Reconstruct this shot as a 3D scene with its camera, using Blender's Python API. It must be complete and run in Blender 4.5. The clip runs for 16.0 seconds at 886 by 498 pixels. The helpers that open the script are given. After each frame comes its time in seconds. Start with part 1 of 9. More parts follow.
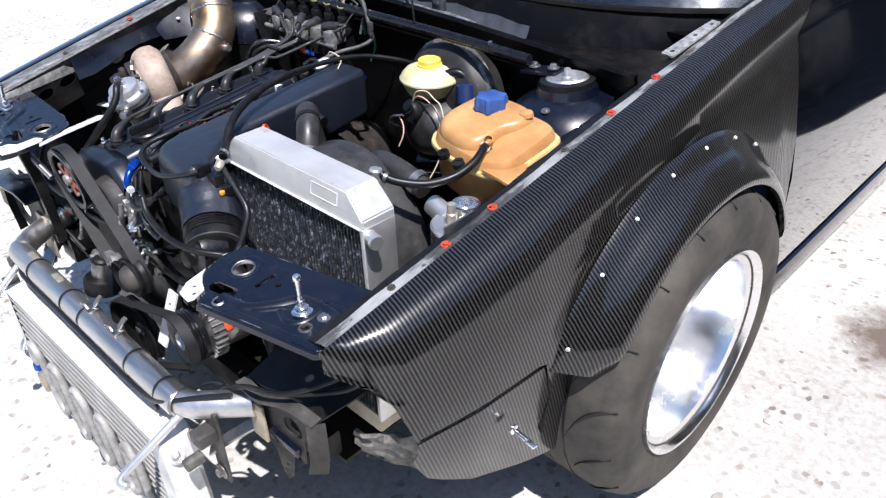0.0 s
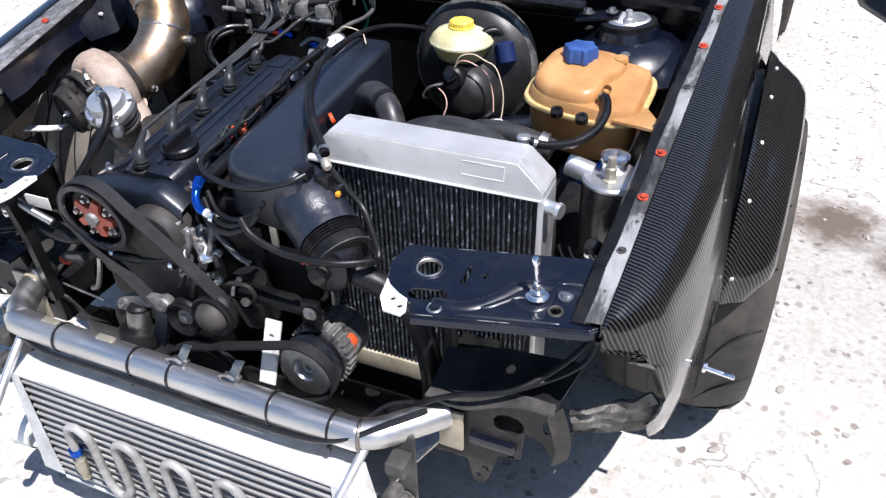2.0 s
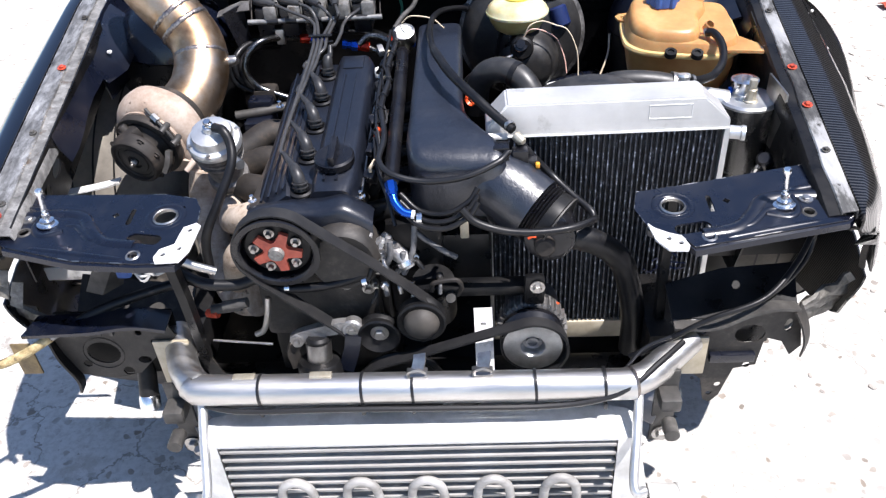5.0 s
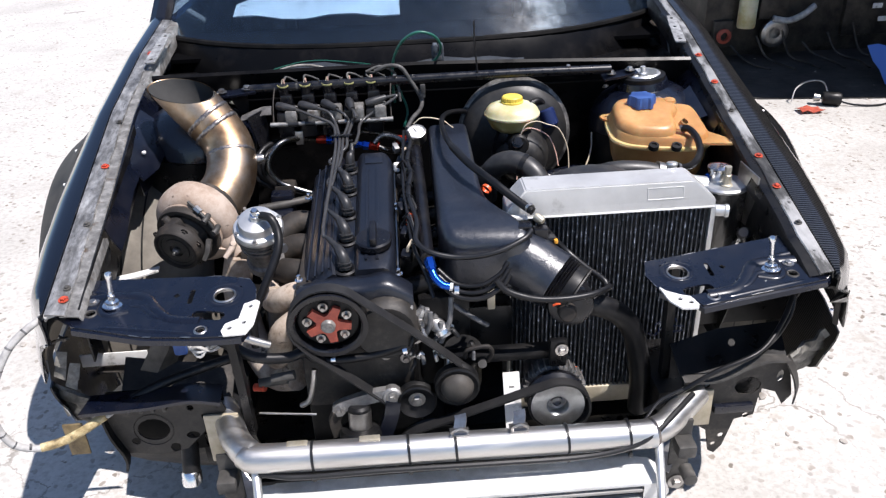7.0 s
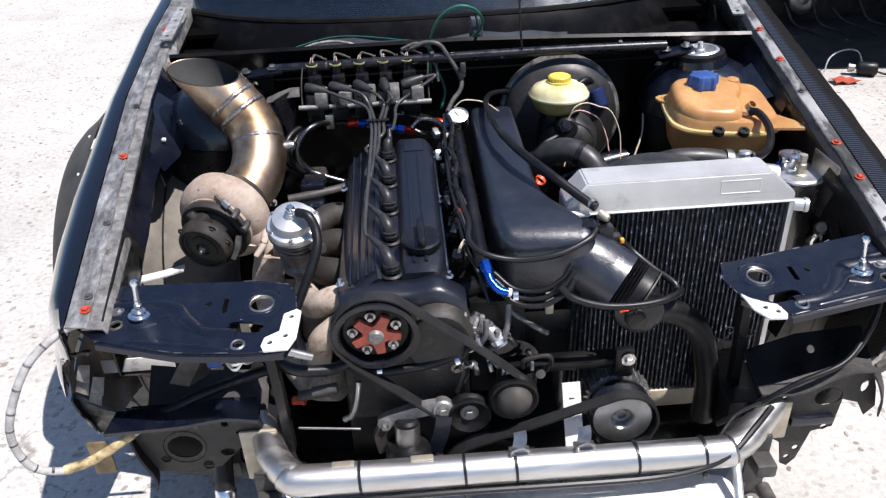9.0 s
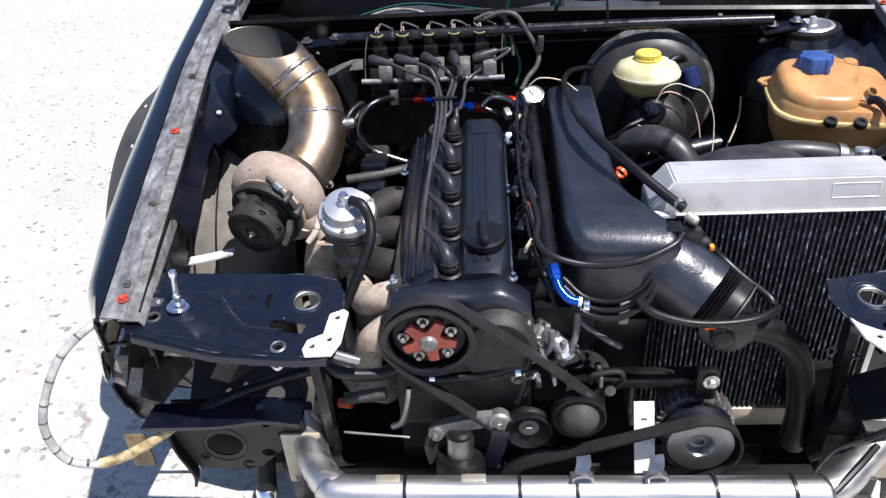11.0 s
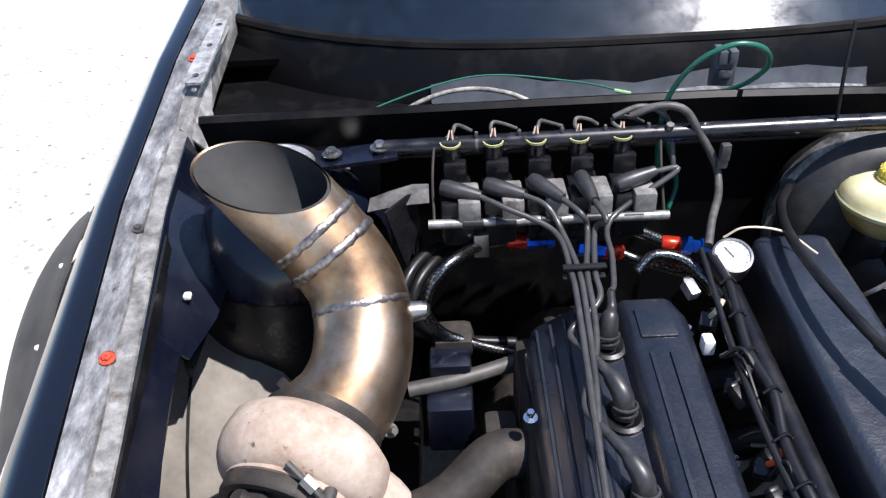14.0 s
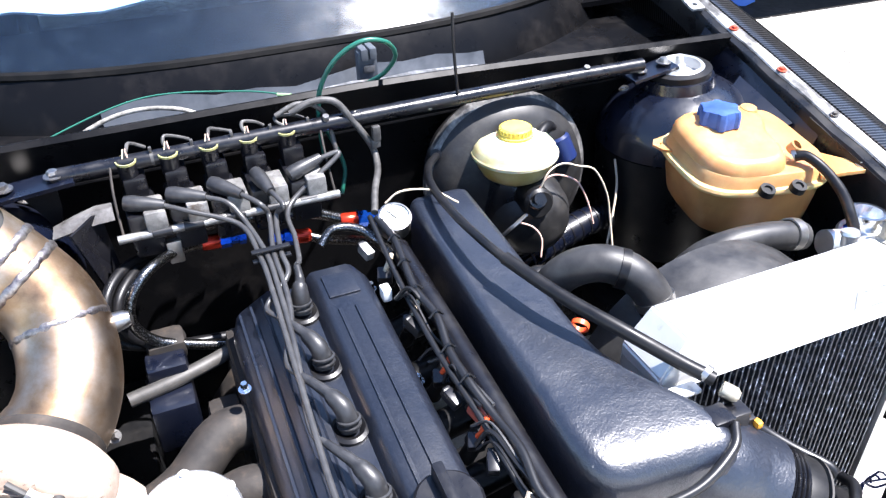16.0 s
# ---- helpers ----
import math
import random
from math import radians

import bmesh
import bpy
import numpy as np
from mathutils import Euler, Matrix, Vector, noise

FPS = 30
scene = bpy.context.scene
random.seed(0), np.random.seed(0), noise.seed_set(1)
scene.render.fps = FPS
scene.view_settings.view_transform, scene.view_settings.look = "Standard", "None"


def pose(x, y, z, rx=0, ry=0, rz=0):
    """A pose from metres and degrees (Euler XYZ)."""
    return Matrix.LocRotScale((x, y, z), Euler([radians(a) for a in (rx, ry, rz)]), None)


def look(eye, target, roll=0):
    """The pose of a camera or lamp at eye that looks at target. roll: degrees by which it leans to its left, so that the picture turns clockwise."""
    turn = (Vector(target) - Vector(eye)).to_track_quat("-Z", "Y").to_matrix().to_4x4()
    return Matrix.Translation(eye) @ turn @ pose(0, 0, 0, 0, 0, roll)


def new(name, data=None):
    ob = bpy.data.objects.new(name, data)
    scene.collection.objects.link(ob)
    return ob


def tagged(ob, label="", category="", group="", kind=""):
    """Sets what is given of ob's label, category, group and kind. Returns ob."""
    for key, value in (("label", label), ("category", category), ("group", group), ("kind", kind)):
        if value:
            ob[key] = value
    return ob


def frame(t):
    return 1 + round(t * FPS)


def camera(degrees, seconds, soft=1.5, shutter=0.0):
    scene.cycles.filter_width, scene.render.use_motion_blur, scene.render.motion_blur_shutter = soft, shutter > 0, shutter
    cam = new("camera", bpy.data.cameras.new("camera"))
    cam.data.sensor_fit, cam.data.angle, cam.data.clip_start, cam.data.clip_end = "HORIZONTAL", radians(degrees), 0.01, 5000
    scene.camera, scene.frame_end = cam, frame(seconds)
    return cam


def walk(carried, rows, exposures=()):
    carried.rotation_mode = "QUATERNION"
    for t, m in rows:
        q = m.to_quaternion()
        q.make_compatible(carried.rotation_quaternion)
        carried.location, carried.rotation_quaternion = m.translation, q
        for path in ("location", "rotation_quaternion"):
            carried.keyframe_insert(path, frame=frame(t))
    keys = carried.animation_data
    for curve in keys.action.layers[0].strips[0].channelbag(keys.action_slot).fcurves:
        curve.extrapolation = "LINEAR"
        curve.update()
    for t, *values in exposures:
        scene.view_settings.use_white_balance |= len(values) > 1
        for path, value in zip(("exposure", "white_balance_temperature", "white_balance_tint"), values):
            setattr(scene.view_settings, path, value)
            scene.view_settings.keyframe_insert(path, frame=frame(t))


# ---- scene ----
cam = camera(59.7, 16.0, 1.3)
PATH = [
    (0, (1.325, -0.176, 1.344), (0.142, 1.012, 0.254), -1.8),
    (0.5, (1.193, -0.216, 1.345), (0.11, 1.031, 0.218), -2.8),
    (1, (1.078, -0.251, 1.329), (0.143, 1.077, 0.162), -2.7),
    (1.5, (0.901, -0.386, 1.334), (0.07, 1.044, 0.21), -3.0),
    (2, (0.76, -0.471, 1.318), (0.11, 1.02, 0.155), -1.5),
    (2.5, (0.608, -0.441, 1.325), (0.03, 1.123, 0.22), -6.1),
    (3, (0.506, -0.41, 1.323), (0.122, 1.223, 0.234), -4.3),
    (3.5, (0.351, -0.443, 1.327), (0.119, 1.187, 0.191), -4.6),
    (4, (0.191, -0.504, 1.315), (0.058, 1.092, 0.116), -4.1),
    (4.2, (0.156, -0.523, 1.311), (0.034, 1.075, 0.115), -4.2),
    (6.3, (0.067, -0.82, 1.343), (0.045, 0.894, 0.314), -2.7),
    (6.5, (0.028, -0.815, 1.351), (0.039, 0.927, 0.369), -2.9),
    (7, (-0.055, -0.793, 1.35), (0.03, 0.96, 0.39), -2.4),
    (7.5, (-0.1, -0.776, 1.348), (0.028, 0.968, 0.377), -1.7),
    (8, (-0.13, -0.77, 1.347), (0.02, 0.961, 0.356), -1.3),
    (8.5, (-0.131, -0.723, 1.341), (-0.009, 0.986, 0.309), -1.8),
    (8.7, (-0.133, -0.692, 1.344), (-0.03, 1.017, 0.31), -2.1),
    (10.8, (-0.106, -0.55, 1.319), (-0.21, 1.128, 0.235), -4.5),
    (11, (-0.112, -0.528, 1.324), (-0.232, 1.135, 0.218), -3.8),
    (11.5, (-0.195, -0.43, 1.313), (-0.227, 1.24, 0.213), -3.0),
    (12, (-0.323, -0.329, 1.316), (-0.21, 1.346, 0.228), -2.4),
    (12.5, (-0.366, -0.22, 1.296), (-0.293, 1.42, 0.153), -2.7),
    (13, (-0.357, -0.011, 1.28), (-0.407, 1.656, 0.177), -4.5),
    (13.5, (-0.347, 0.113, 1.269), (-0.461, 1.765, 0.147), -3.8),
    (14, (-0.324, 0.149, 1.261), (-0.352, 1.788, 0.115), -3.4),
    (14.5, (-0.264, 0.132, 1.277), (0.057, 1.732, 0.12), -2.9),
    (15, (-0.241, 0.1, 1.281), (0.255, 1.65, 0.119), -2.3),
    (15.5, (-0.237, 0.068, 1.274), (0.35, 1.581, 0.105), -1.7),
    (16, (-0.287, 0.025, 1.282), (0.342, 1.553, 0.156), -1.4),
]
walk(cam, [(t, look(eye, target, roll)) for t, eye, target, roll in PATH], [(0.0, 0.6, 6250, 15), (2.0, 0.55, 6250, 15), (3.0, 0.65, 6250, 15), (4.0, 1.0, 6300, 15), (6.5, 0.52, 6500, 15), (8.5, 0.45, 6500, 15), (11.0, 0.56, 6350, 15), (12.5, 0.74, 6350, 15), (14.0, 0.88, 6350, 15), (14.5, 1.1, 6250, 15), (15.0, 1.5, 6250, 15), (16.0, 1.9, 6250, 15)])

# ---- light ----
world = bpy.data.worlds.new("sky")
scene.world = world
world.use_nodes = True
wn = world.node_tree
sky = wn.nodes.new("ShaderNodeTexSky")
sky.sky_type = "NISHITA"
sky.sun_disc = False
sky.air_density, sky.dust_density, sky.ozone_density = 1.0, 0.25, 2.5
SUN_TO = Vector((0.38, -0.2, 0.9)).normalized()
sky.sun_elevation = math.asin(SUN_TO.z)
sky.sun_rotation = math.atan2(SUN_TO.x, SUN_TO.y)
wn.links.new(sky.outputs["Color"], wn.nodes["Background"].inputs["Color"])
wn.nodes["Background"].inputs["Strength"].default_value = 0.1
sun = new("sun", bpy.data.lights.new("sun", "SUN"))
sun.data.energy, sun.data.angle, sun.data.color = 5.0, radians(0.53), (1.0, 0.975, 0.94)
sun.matrix_world = look(SUN_TO * 30, (0, 0, 0))


# ---- materials ----
def shader(name, color=(0.5, 0.5, 0.5), rough=0.5, metal=0.0, **more):
    m = bpy.data.materials.new(name)
    m.use_nodes = True
    b = m.node_tree.nodes["Principled BSDF"]
    b.inputs["Base Color"].default_value = (*color, 1)
    b.inputs["Roughness"].default_value = rough
    b.inputs["Metallic"].default_value = metal
    for key, value in more.items():
        b.inputs[key.replace("_", " ")].default_value = value
    return m


def node(m, kind, **values):
    n = m.node_tree.nodes.new(kind)
    for key, value in values.items():
        n.inputs[key.replace("_", " ")].default_value = value
    return n


def join(m, a, out, b, into):
    m.node_tree.links.new(a.outputs[out], b.inputs[into])


def coords(m, scale=(1, 1, 1), turn=(0, 0, 0)):
    c = m.node_tree.nodes.new("ShaderNodeTexCoord")
    p = node(m, "ShaderNodeMapping", Scale=scale, Rotation=turn)
    join(m, c, "Object", p, "Vector")
    return p


def ramp(m, stops):
    r = m.node_tree.nodes.new("ShaderNodeValToRGB")
    el = r.color_ramp.elements
    while len(el) < len(stops):
        el.new(0.5)
    for e, (at, c) in zip(el, stops):
        e.position, e.color = at, (*c, 1) if len(c) == 3 else c
    return r


def noisy(m, stops, scale, detail=6.0, rough=0.6, into="Base Color", stretch=(1, 1, 1), distort=0.0):
    """Colour (or another input) from a noise through a ramp."""
    b = m.node_tree.nodes["Principled BSDF"]
    n = node(m, "ShaderNodeTexNoise", Scale=scale, Detail=detail, Roughness=rough, Distortion=distort)
    join(m, coords(m, stretch), "Vector", n, "Vector")
    r = ramp(m, stops)
    join(m, n, "Fac", r, "Fac")
    join(m, r, "Color", b, into)
    return n, r


def bumpy(m, scale, strength, distance=0.002, detail=4.0, stretch=(1, 1, 1)):
    b = m.node_tree.nodes["Principled BSDF"]
    n = node(m, "ShaderNodeTexNoise", Scale=scale, Detail=detail)
    join(m, coords(m, stretch), "Vector", n, "Vector")
    k = node(m, "ShaderNodeBump", Strength=strength, Distance=distance)
    join(m, n, "Fac", k, "Height")
    join(m, k, "Normal", b, "Normal")
    return k


def grey(v):
    return (v, v, v)


def two_tone(m, a, b, lo, hi, scale, into="Base Color", detail=8.0, stretch=(1, 1, 1), rough=0.65):
    return noisy(m, [(lo, a), (hi, b)], scale, detail, rough, into, stretch)


def chips(m, color, scale, lo, hi, stretch=(1, 1, 1)):
    """Small chips and flecks of another colour over the base colour."""
    b = m.node_tree.nodes["Principled BSDF"]
    src = b.inputs["Base Color"].links[0].from_socket
    n = node(m, "ShaderNodeTexNoise", Scale=scale, Detail=5.0, Roughness=0.7)
    join(m, coords(m, stretch), "Vector", n, "Vector")
    r = ramp(m, [(lo, grey(0)), (hi, grey(1))])
    join(m, n, "Fac", r, "Fac")
    x = m.node_tree.nodes.new("ShaderNodeMix")
    x.data_type = "RGBA"
    join(m, r, "Color", x, 0)
    m.node_tree.links.new(src, x.inputs[6])
    x.inputs[7].default_value = (*color, 1)
    join(m, x, 2, b, "Base Color")


# body paint: black, dusty here and there
paint = shader("black_paint", (0.003, 0.0035, 0.006), 0.08, 0.0, Coat_Weight=1.0, Coat_Roughness=0.03, Coat_IOR=1.5)
two_tone(paint, grey(0.04), grey(0.16), 0.45, 0.8, 7, "Roughness")
panel_paint = shader("panel_paint", (0.01, 0.011, 0.016), 0.25, Coat_Weight=0.35, Coat_Roughness=0.1)
two_tone(panel_paint, (0.003, 0.0045, 0.011), (0.014, 0.015, 0.022), 0.52, 0.85, 30)
two_tone(panel_paint, grey(0.2), grey(0.5), 0.35, 0.75, 14, "Roughness")
chips(panel_paint, (0.5, 0.48, 0.45), 75, 0.735, 0.75)
bumpy(panel_paint, 60, 0.06)
bay_black = shader("engine_bay_black", (0.012, 0.012, 0.013), 0.45, Specular_IOR_Level=0.3)
two_tone(bay_black, (0.006, 0.006, 0.0065), (0.024, 0.022, 0.02), 0.45, 0.85, 16)
two_tone(bay_black, grey(0.22), grey(0.6), 0.35, 0.7, 20, "Roughness")
chips(bay_black, (0.24, 0.21, 0.18), 60, 0.72, 0.76)
bumpy(bay_black, 45, 0.15)
matte_black = shader("matte_black", (0.014, 0.014, 0.015), 0.6, Specular_IOR_Level=0.3)
two_tone(matte_black, (0.005, 0.005, 0.0055), (0.022, 0.021, 0.02), 0.45, 0.8, 26)
two_tone(matte_black, grey(0.32), grey(0.65), 0.3, 0.7, 20, "Roughness")
chips(matte_black, (0.16, 0.145, 0.125), 90, 0.71, 0.75)
satin_black = shader("satin_black", (0.009, 0.009, 0.011), 0.33)
two_tone(satin_black, (0.006, 0.006, 0.008), (0.02, 0.019, 0.018), 0.5, 0.8, 34)
two_tone(satin_black, grey(0.18), grey(0.5), 0.3, 0.75, 22, "Roughness")
bumpy(satin_black, 260, 0.1, 0.0006)
# crackle coat of the intake plenum and cam cover
crackle = shader("textured_black_coat", (0.014, 0.015, 0.02), 0.4, Specular_IOR_Level=1.0)
two_tone(crackle, (0.006, 0.0085, 0.016), (0.015, 0.019, 0.029), 0.4, 0.75, 300)
two_tone(crackle, grey(0.29), grey(0.47), 0.3, 0.75, 14, "Roughness")
chips(crackle, (0.003, 0.003, 0.004), 130, 0.66, 0.7)
chips(crackle, (0.2, 0.19, 0.18), 110, 0.73, 0.75)
k1 = bumpy(crackle, 420, 0.42, 0.0009, 4)
k0 = node(crackle, "ShaderNodeBump", Strength=0.34, Distance=0.004)
kn = node(crackle, "ShaderNodeTexNoise", Scale=44.0, Detail=5.0)
join(crackle, coords(crackle), "Vector", kn, "Vector")
join(crackle, kn, "Fac", k0, "Height")
join(crackle, k0, "Normal", k1, "Normal")
cover_coat = shader("cover_coat", (0.014, 0.015, 0.018), 0.3, Specular_IOR_Level=0.65)
two_tone(cover_coat, (0.006, 0.008, 0.014), (0.016, 0.019, 0.028), 0.45, 0.8, 260)
two_tone(cover_coat, grey(0.25), grey(0.46), 0.3, 0.75, 16, "Roughness")
chips(cover_coat, (0.22, 0.2, 0.18), 120, 0.74, 0.76)
bumpy(cover_coat, 380, 0.25, 0.0008, 3)
rubber = shader("hose_rubber", (0.016, 0.016, 0.017), 0.4, Specular_IOR_Level=0.35)
two_tone(rubber, (0.005, 0.005, 0.006), (0.02, 0.019, 0.018), 0.45, 0.85, 24)
two_tone(rubber, grey(0.28), grey(0.55), 0.3, 0.7, 30, "Roughness")
belt_rubber = shader("belt_rubber", (0.022, 0.022, 0.023), 0.6)
two_tone(belt_rubber, (0.007, 0.007, 0.008), (0.022, 0.021, 0.02), 0.4, 0.8, 40)
wire_black = shader("wire_black", (0.009, 0.009, 0.01), 0.38)
wire_grey = shader("plug_wire_grey", (0.045, 0.045, 0.047), 0.33)
two_tone(wire_grey, (0.03, 0.03, 0.031), (0.065, 0.064, 0.063), 0.35, 0.7, 40)
boot_rubber = shader("boot_rubber", (0.014, 0.014, 0.015), 0.42)
two_tone(boot_rubber, (0.016, 0.016, 0.017), (0.05, 0.05, 0.051), 0.4, 0.8, 60)
tyre_rubber = shader("tyre_rubber", (0.06, 0.055, 0.05), 0.75)
two_tone(tyre_rubber, (0.022, 0.02, 0.018), (0.1, 0.088, 0.072), 0.36, 0.75, 8)
bumpy(tyre_rubber, 120, 0.12)
dusty_tyre = shader("dusty_tyre_rubber", (0.18, 0.165, 0.14), 0.8)
two_tone(dusty_tyre, (0.1, 0.09, 0.078), (0.27, 0.245, 0.205), 0.3, 0.7, 9)
bumpy(dusty_tyre, 120, 0.12)
dull_flare = shader("dusty_dull_black", (0.03, 0.028, 0.026), 0.6)
two_tone(dull_flare, (0.018, 0.017, 0.016), (0.07, 0.062, 0.052), 0.35, 0.75, 12)

steel = shader("bare_steel", (0.45, 0.44, 0.42), 0.38, 1.0)
two_tone(steel, (0.3, 0.28, 0.26), (0.6, 0.59, 0.57), 0.3, 0.75, 30)
alloy = shader("brushed_aluminium", (0.74, 0.74, 0.73), 0.42, 0.9)
two_tone(alloy, (0.6, 0.6, 0.59), (0.83, 0.83, 0.82), 0.3, 0.7, 9)
two_tone(alloy, grey(0.34), grey(0.58), 0.3, 0.75, 20, "Roughness")
can_alloy = shader("dark_grey_can_metal", (0.1, 0.1, 0.1), 0.3, 0.8)
two_tone(can_alloy, (0.07, 0.07, 0.07), (0.14, 0.138, 0.135), 0.3, 0.7, 12)
two_tone(can_alloy, grey(0.2), grey(0.36), 0.3, 0.75, 20, "Roughness")
sheet_alloy = shader("bare_sheet_aluminium", (0.7, 0.7, 0.68), 0.45, 0.55)
two_tone(sheet_alloy, (0.54, 0.535, 0.52), (0.7, 0.695, 0.68), 0.3, 0.7, 9)
chips(sheet_alloy, (0.4, 0.39, 0.37), 14, 0.6, 0.75)
two_tone(sheet_alloy, grey(0.36), grey(0.6), 0.3, 0.75, 20, "Roughness", stretch=(0.4, 2, 2))
pale_alloy = shader("oxidised_aluminium", (0.7, 0.7, 0.68), 0.6, 0.2)
two_tone(pale_alloy, (0.42, 0.41, 0.38), (0.76, 0.76, 0.74), 0.26, 0.6, 14)
turned = shader("turned_aluminium", (0.62, 0.62, 0.61), 0.3, 1.0)
two_tone(turned, (0.5, 0.5, 0.49), (0.72, 0.72, 0.71), 0.3, 0.7, 60)
channel_alloy = shader("dull_channel_aluminium", (0.36, 0.35, 0.33), 0.6, 0.2)
two_tone(channel_alloy, (0.2, 0.19, 0.175), (0.46, 0.45, 0.43), 0.3, 0.65, 18, stretch=(0.4, 2, 2))
bright = shader("polished_metal", (0.88, 0.88, 0.88), 0.2, 1.0)
two_tone(bright, grey(0.14), grey(0.36), 0.35, 0.75, 18, "Roughness")
tube_steel = shader("stainless_tube", (0.62, 0.6, 0.57), 0.3, 1.0)
two_tone(tube_steel, (0.5, 0.48, 0.45), (0.76, 0.745, 0.72), 0.3, 0.7, 16, stretch=(0.3, 2, 2))
two_tone(tube_steel, grey(0.3), grey(0.52), 0.3, 0.7, 30, "Roughness", stretch=(0.2, 2, 2))
heat_steel = shader("heat_tinted_steel", (0.5, 0.42, 0.32), 0.3, 1.0)
noisy(heat_steel, [(0.3, (0.19, 0.115, 0.07)), (0.43, (0.38, 0.25, 0.145)), (0.55, (0.5, 0.39, 0.29)), (0.72, (0.34, 0.28, 0.24))], 9, 9, 0.66)
two_tone(heat_steel, grey(0.32), grey(0.5), 0.3, 0.7, 22, "Roughness")
weld_bead = shader("weld_bead", (0.26, 0.23, 0.23), 0.4, 1.0)
two_tone(weld_bead, (0.14, 0.12, 0.13), (0.5, 0.44, 0.38), 0.35, 0.65, 110)
bumpy(weld_bead, 260, 0.5, 0.0015)
cast_iron = shader("rusty_cast_iron", (0.5, 0.4, 0.32), 0.8, 0.1)
noisy(cast_iron, [(0.28, (0.16, 0.105, 0.07)), (0.42, (0.34, 0.255, 0.195)), (0.56, (0.46, 0.375, 0.31)), (0.74, (0.52, 0.44, 0.375))], 11, 9, 0.72)
chips(cast_iron, (0.09, 0.06, 0.042), 46, 0.62, 0.7)
bumpy(cast_iron, 160, 0.35, 0.001)
dark_iron = shader("sooty_iron", (0.06, 0.05, 0.045), 0.7, 0.2)
noisy(dark_iron, [(0.35, (0.014, 0.012, 0.011)), (0.55, (0.03, 0.025, 0.021)), (0.75, (0.085, 0.062, 0.045))], 30, 9, 0.7)
bumpy(dark_iron, 140, 0.3, 0.001)
wrap = shader("heat_wrap", (0.5, 0.41, 0.34), 0.85)
noisy(wrap, [(0.3, (0.2, 0.145, 0.1)), (0.48, (0.42, 0.34, 0.27)), (0.68, (0.58, 0.5, 0.42))], 26, 9, 0.7)
chips(wrap, (0.06, 0.045, 0.035), 30, 0.6, 0.7)
bumpy(wrap, 120, 0.4, 0.0015)
cast_alloy = shader("cast_aluminium", (0.4, 0.4, 0.39), 0.5, 0.8)
two_tone(cast_alloy, (0.2, 0.19, 0.18), (0.55, 0.54, 0.53), 0.3, 0.7, 35)
bumpy(cast_alloy, 200, 0.25, 0.001)
zinc = shader("zinc_plate", (0.6, 0.55, 0.42), 0.45, 0.7)
two_tone(zinc, (0.35, 0.3, 0.2), (0.7, 0.66, 0.56), 0.3, 0.7, 25)
cream_plate = shader("cream_plate", (0.55, 0.48, 0.35), 0.55, 0.2)
two_tone(cream_plate, (0.36, 0.3, 0.2), (0.62, 0.56, 0.44), 0.3, 0.7, 18)
rail_metal = shader("scraped_rail", (0.5, 0.5, 0.49), 0.42, 0.6)
two_tone(rail_metal, grey(0.22), grey(0.55), 0.3, 0.7, 40, "Roughness", stretch=(2, 0.4, 1))
noisy(rail_metal, [(0.3, (0.08, 0.077, 0.072)), (0.46, (0.22, 0.215, 0.205)), (0.58, (0.4, 0.39, 0.375)), (0.7, (0.64, 0.63, 0.6))], 38, 10, 0.72, stretch=(1.7, 0.6, 1.2))
chips(rail_metal, (0.05, 0.046, 0.042), 60, 0.66, 0.7, (1, 0.6, 1))
chips(rail_metal, (0.2, 0.19, 0.175), 30, 0.62, 0.72, (1.2, 0.8, 1))
sheet_metal = shader("dull_bare_sheet", (0.3, 0.29, 0.28), 0.5, 0.25)
noisy(sheet_metal, [(0.3, (0.05, 0.047, 0.044)), (0.5, (0.19, 0.185, 0.175)), (0.72, (0.42, 0.41, 0.39))], 40, 10, 0.72)
chips(sheet_metal, (0.1, 0.075, 0.055), 30, 0.58, 0.68)
bumpy(sheet_metal, 60, 0.15)
hinge_metal = shader("plated_hinge", (0.5, 0.49, 0.47), 0.38, 0.55)
noisy(hinge_metal, [(0.32, (0.2, 0.19, 0.18)), (0.6, (0.62, 0.61, 0.58))], 70, 8, 0.7)
bumpy(rail_metal, 70, 0.2)
patchy_rail = shader("patchy_worn_rail", (0.2, 0.2, 0.19), 0.45, 0.4)
noisy(patchy_rail, [(0.36, (0.035, 0.034, 0.033)), (0.47, (0.12, 0.117, 0.11)), (0.54, (0.38, 0.375, 0.36)), (0.7, (0.56, 0.55, 0.53))], 9, 10, 0.68, stretch=(2.2, 0.7, 1))
chips(patchy_rail, (0.04, 0.036, 0.033), 45, 0.6, 0.68, (1, 0.6, 1))
bumpy(patchy_rail, 70, 0.15)
dark_rail = shader("worn_dark_rail", (0.1, 0.1, 0.1), 0.5, 0.3)
noisy(dark_rail, [(0.38, (0.025, 0.025, 0.026)), (0.52, (0.12, 0.115, 0.11)), (0.72, (0.36, 0.35, 0.33))], 30, 10, 0.7, stretch=(1.5, 0.6, 1))
white_primer = shader("white_primer", (0.72, 0.71, 0.68), 0.6)
noisy(white_primer, [(0.3, (0.3, 0.29, 0.27)), (0.42, (0.7, 0.69, 0.66)), (0.8, (0.8, 0.79, 0.77))], 28, 8)
torn_plastic = shader("torn_grey_filler", (0.1, 0.095, 0.09), 0.6)
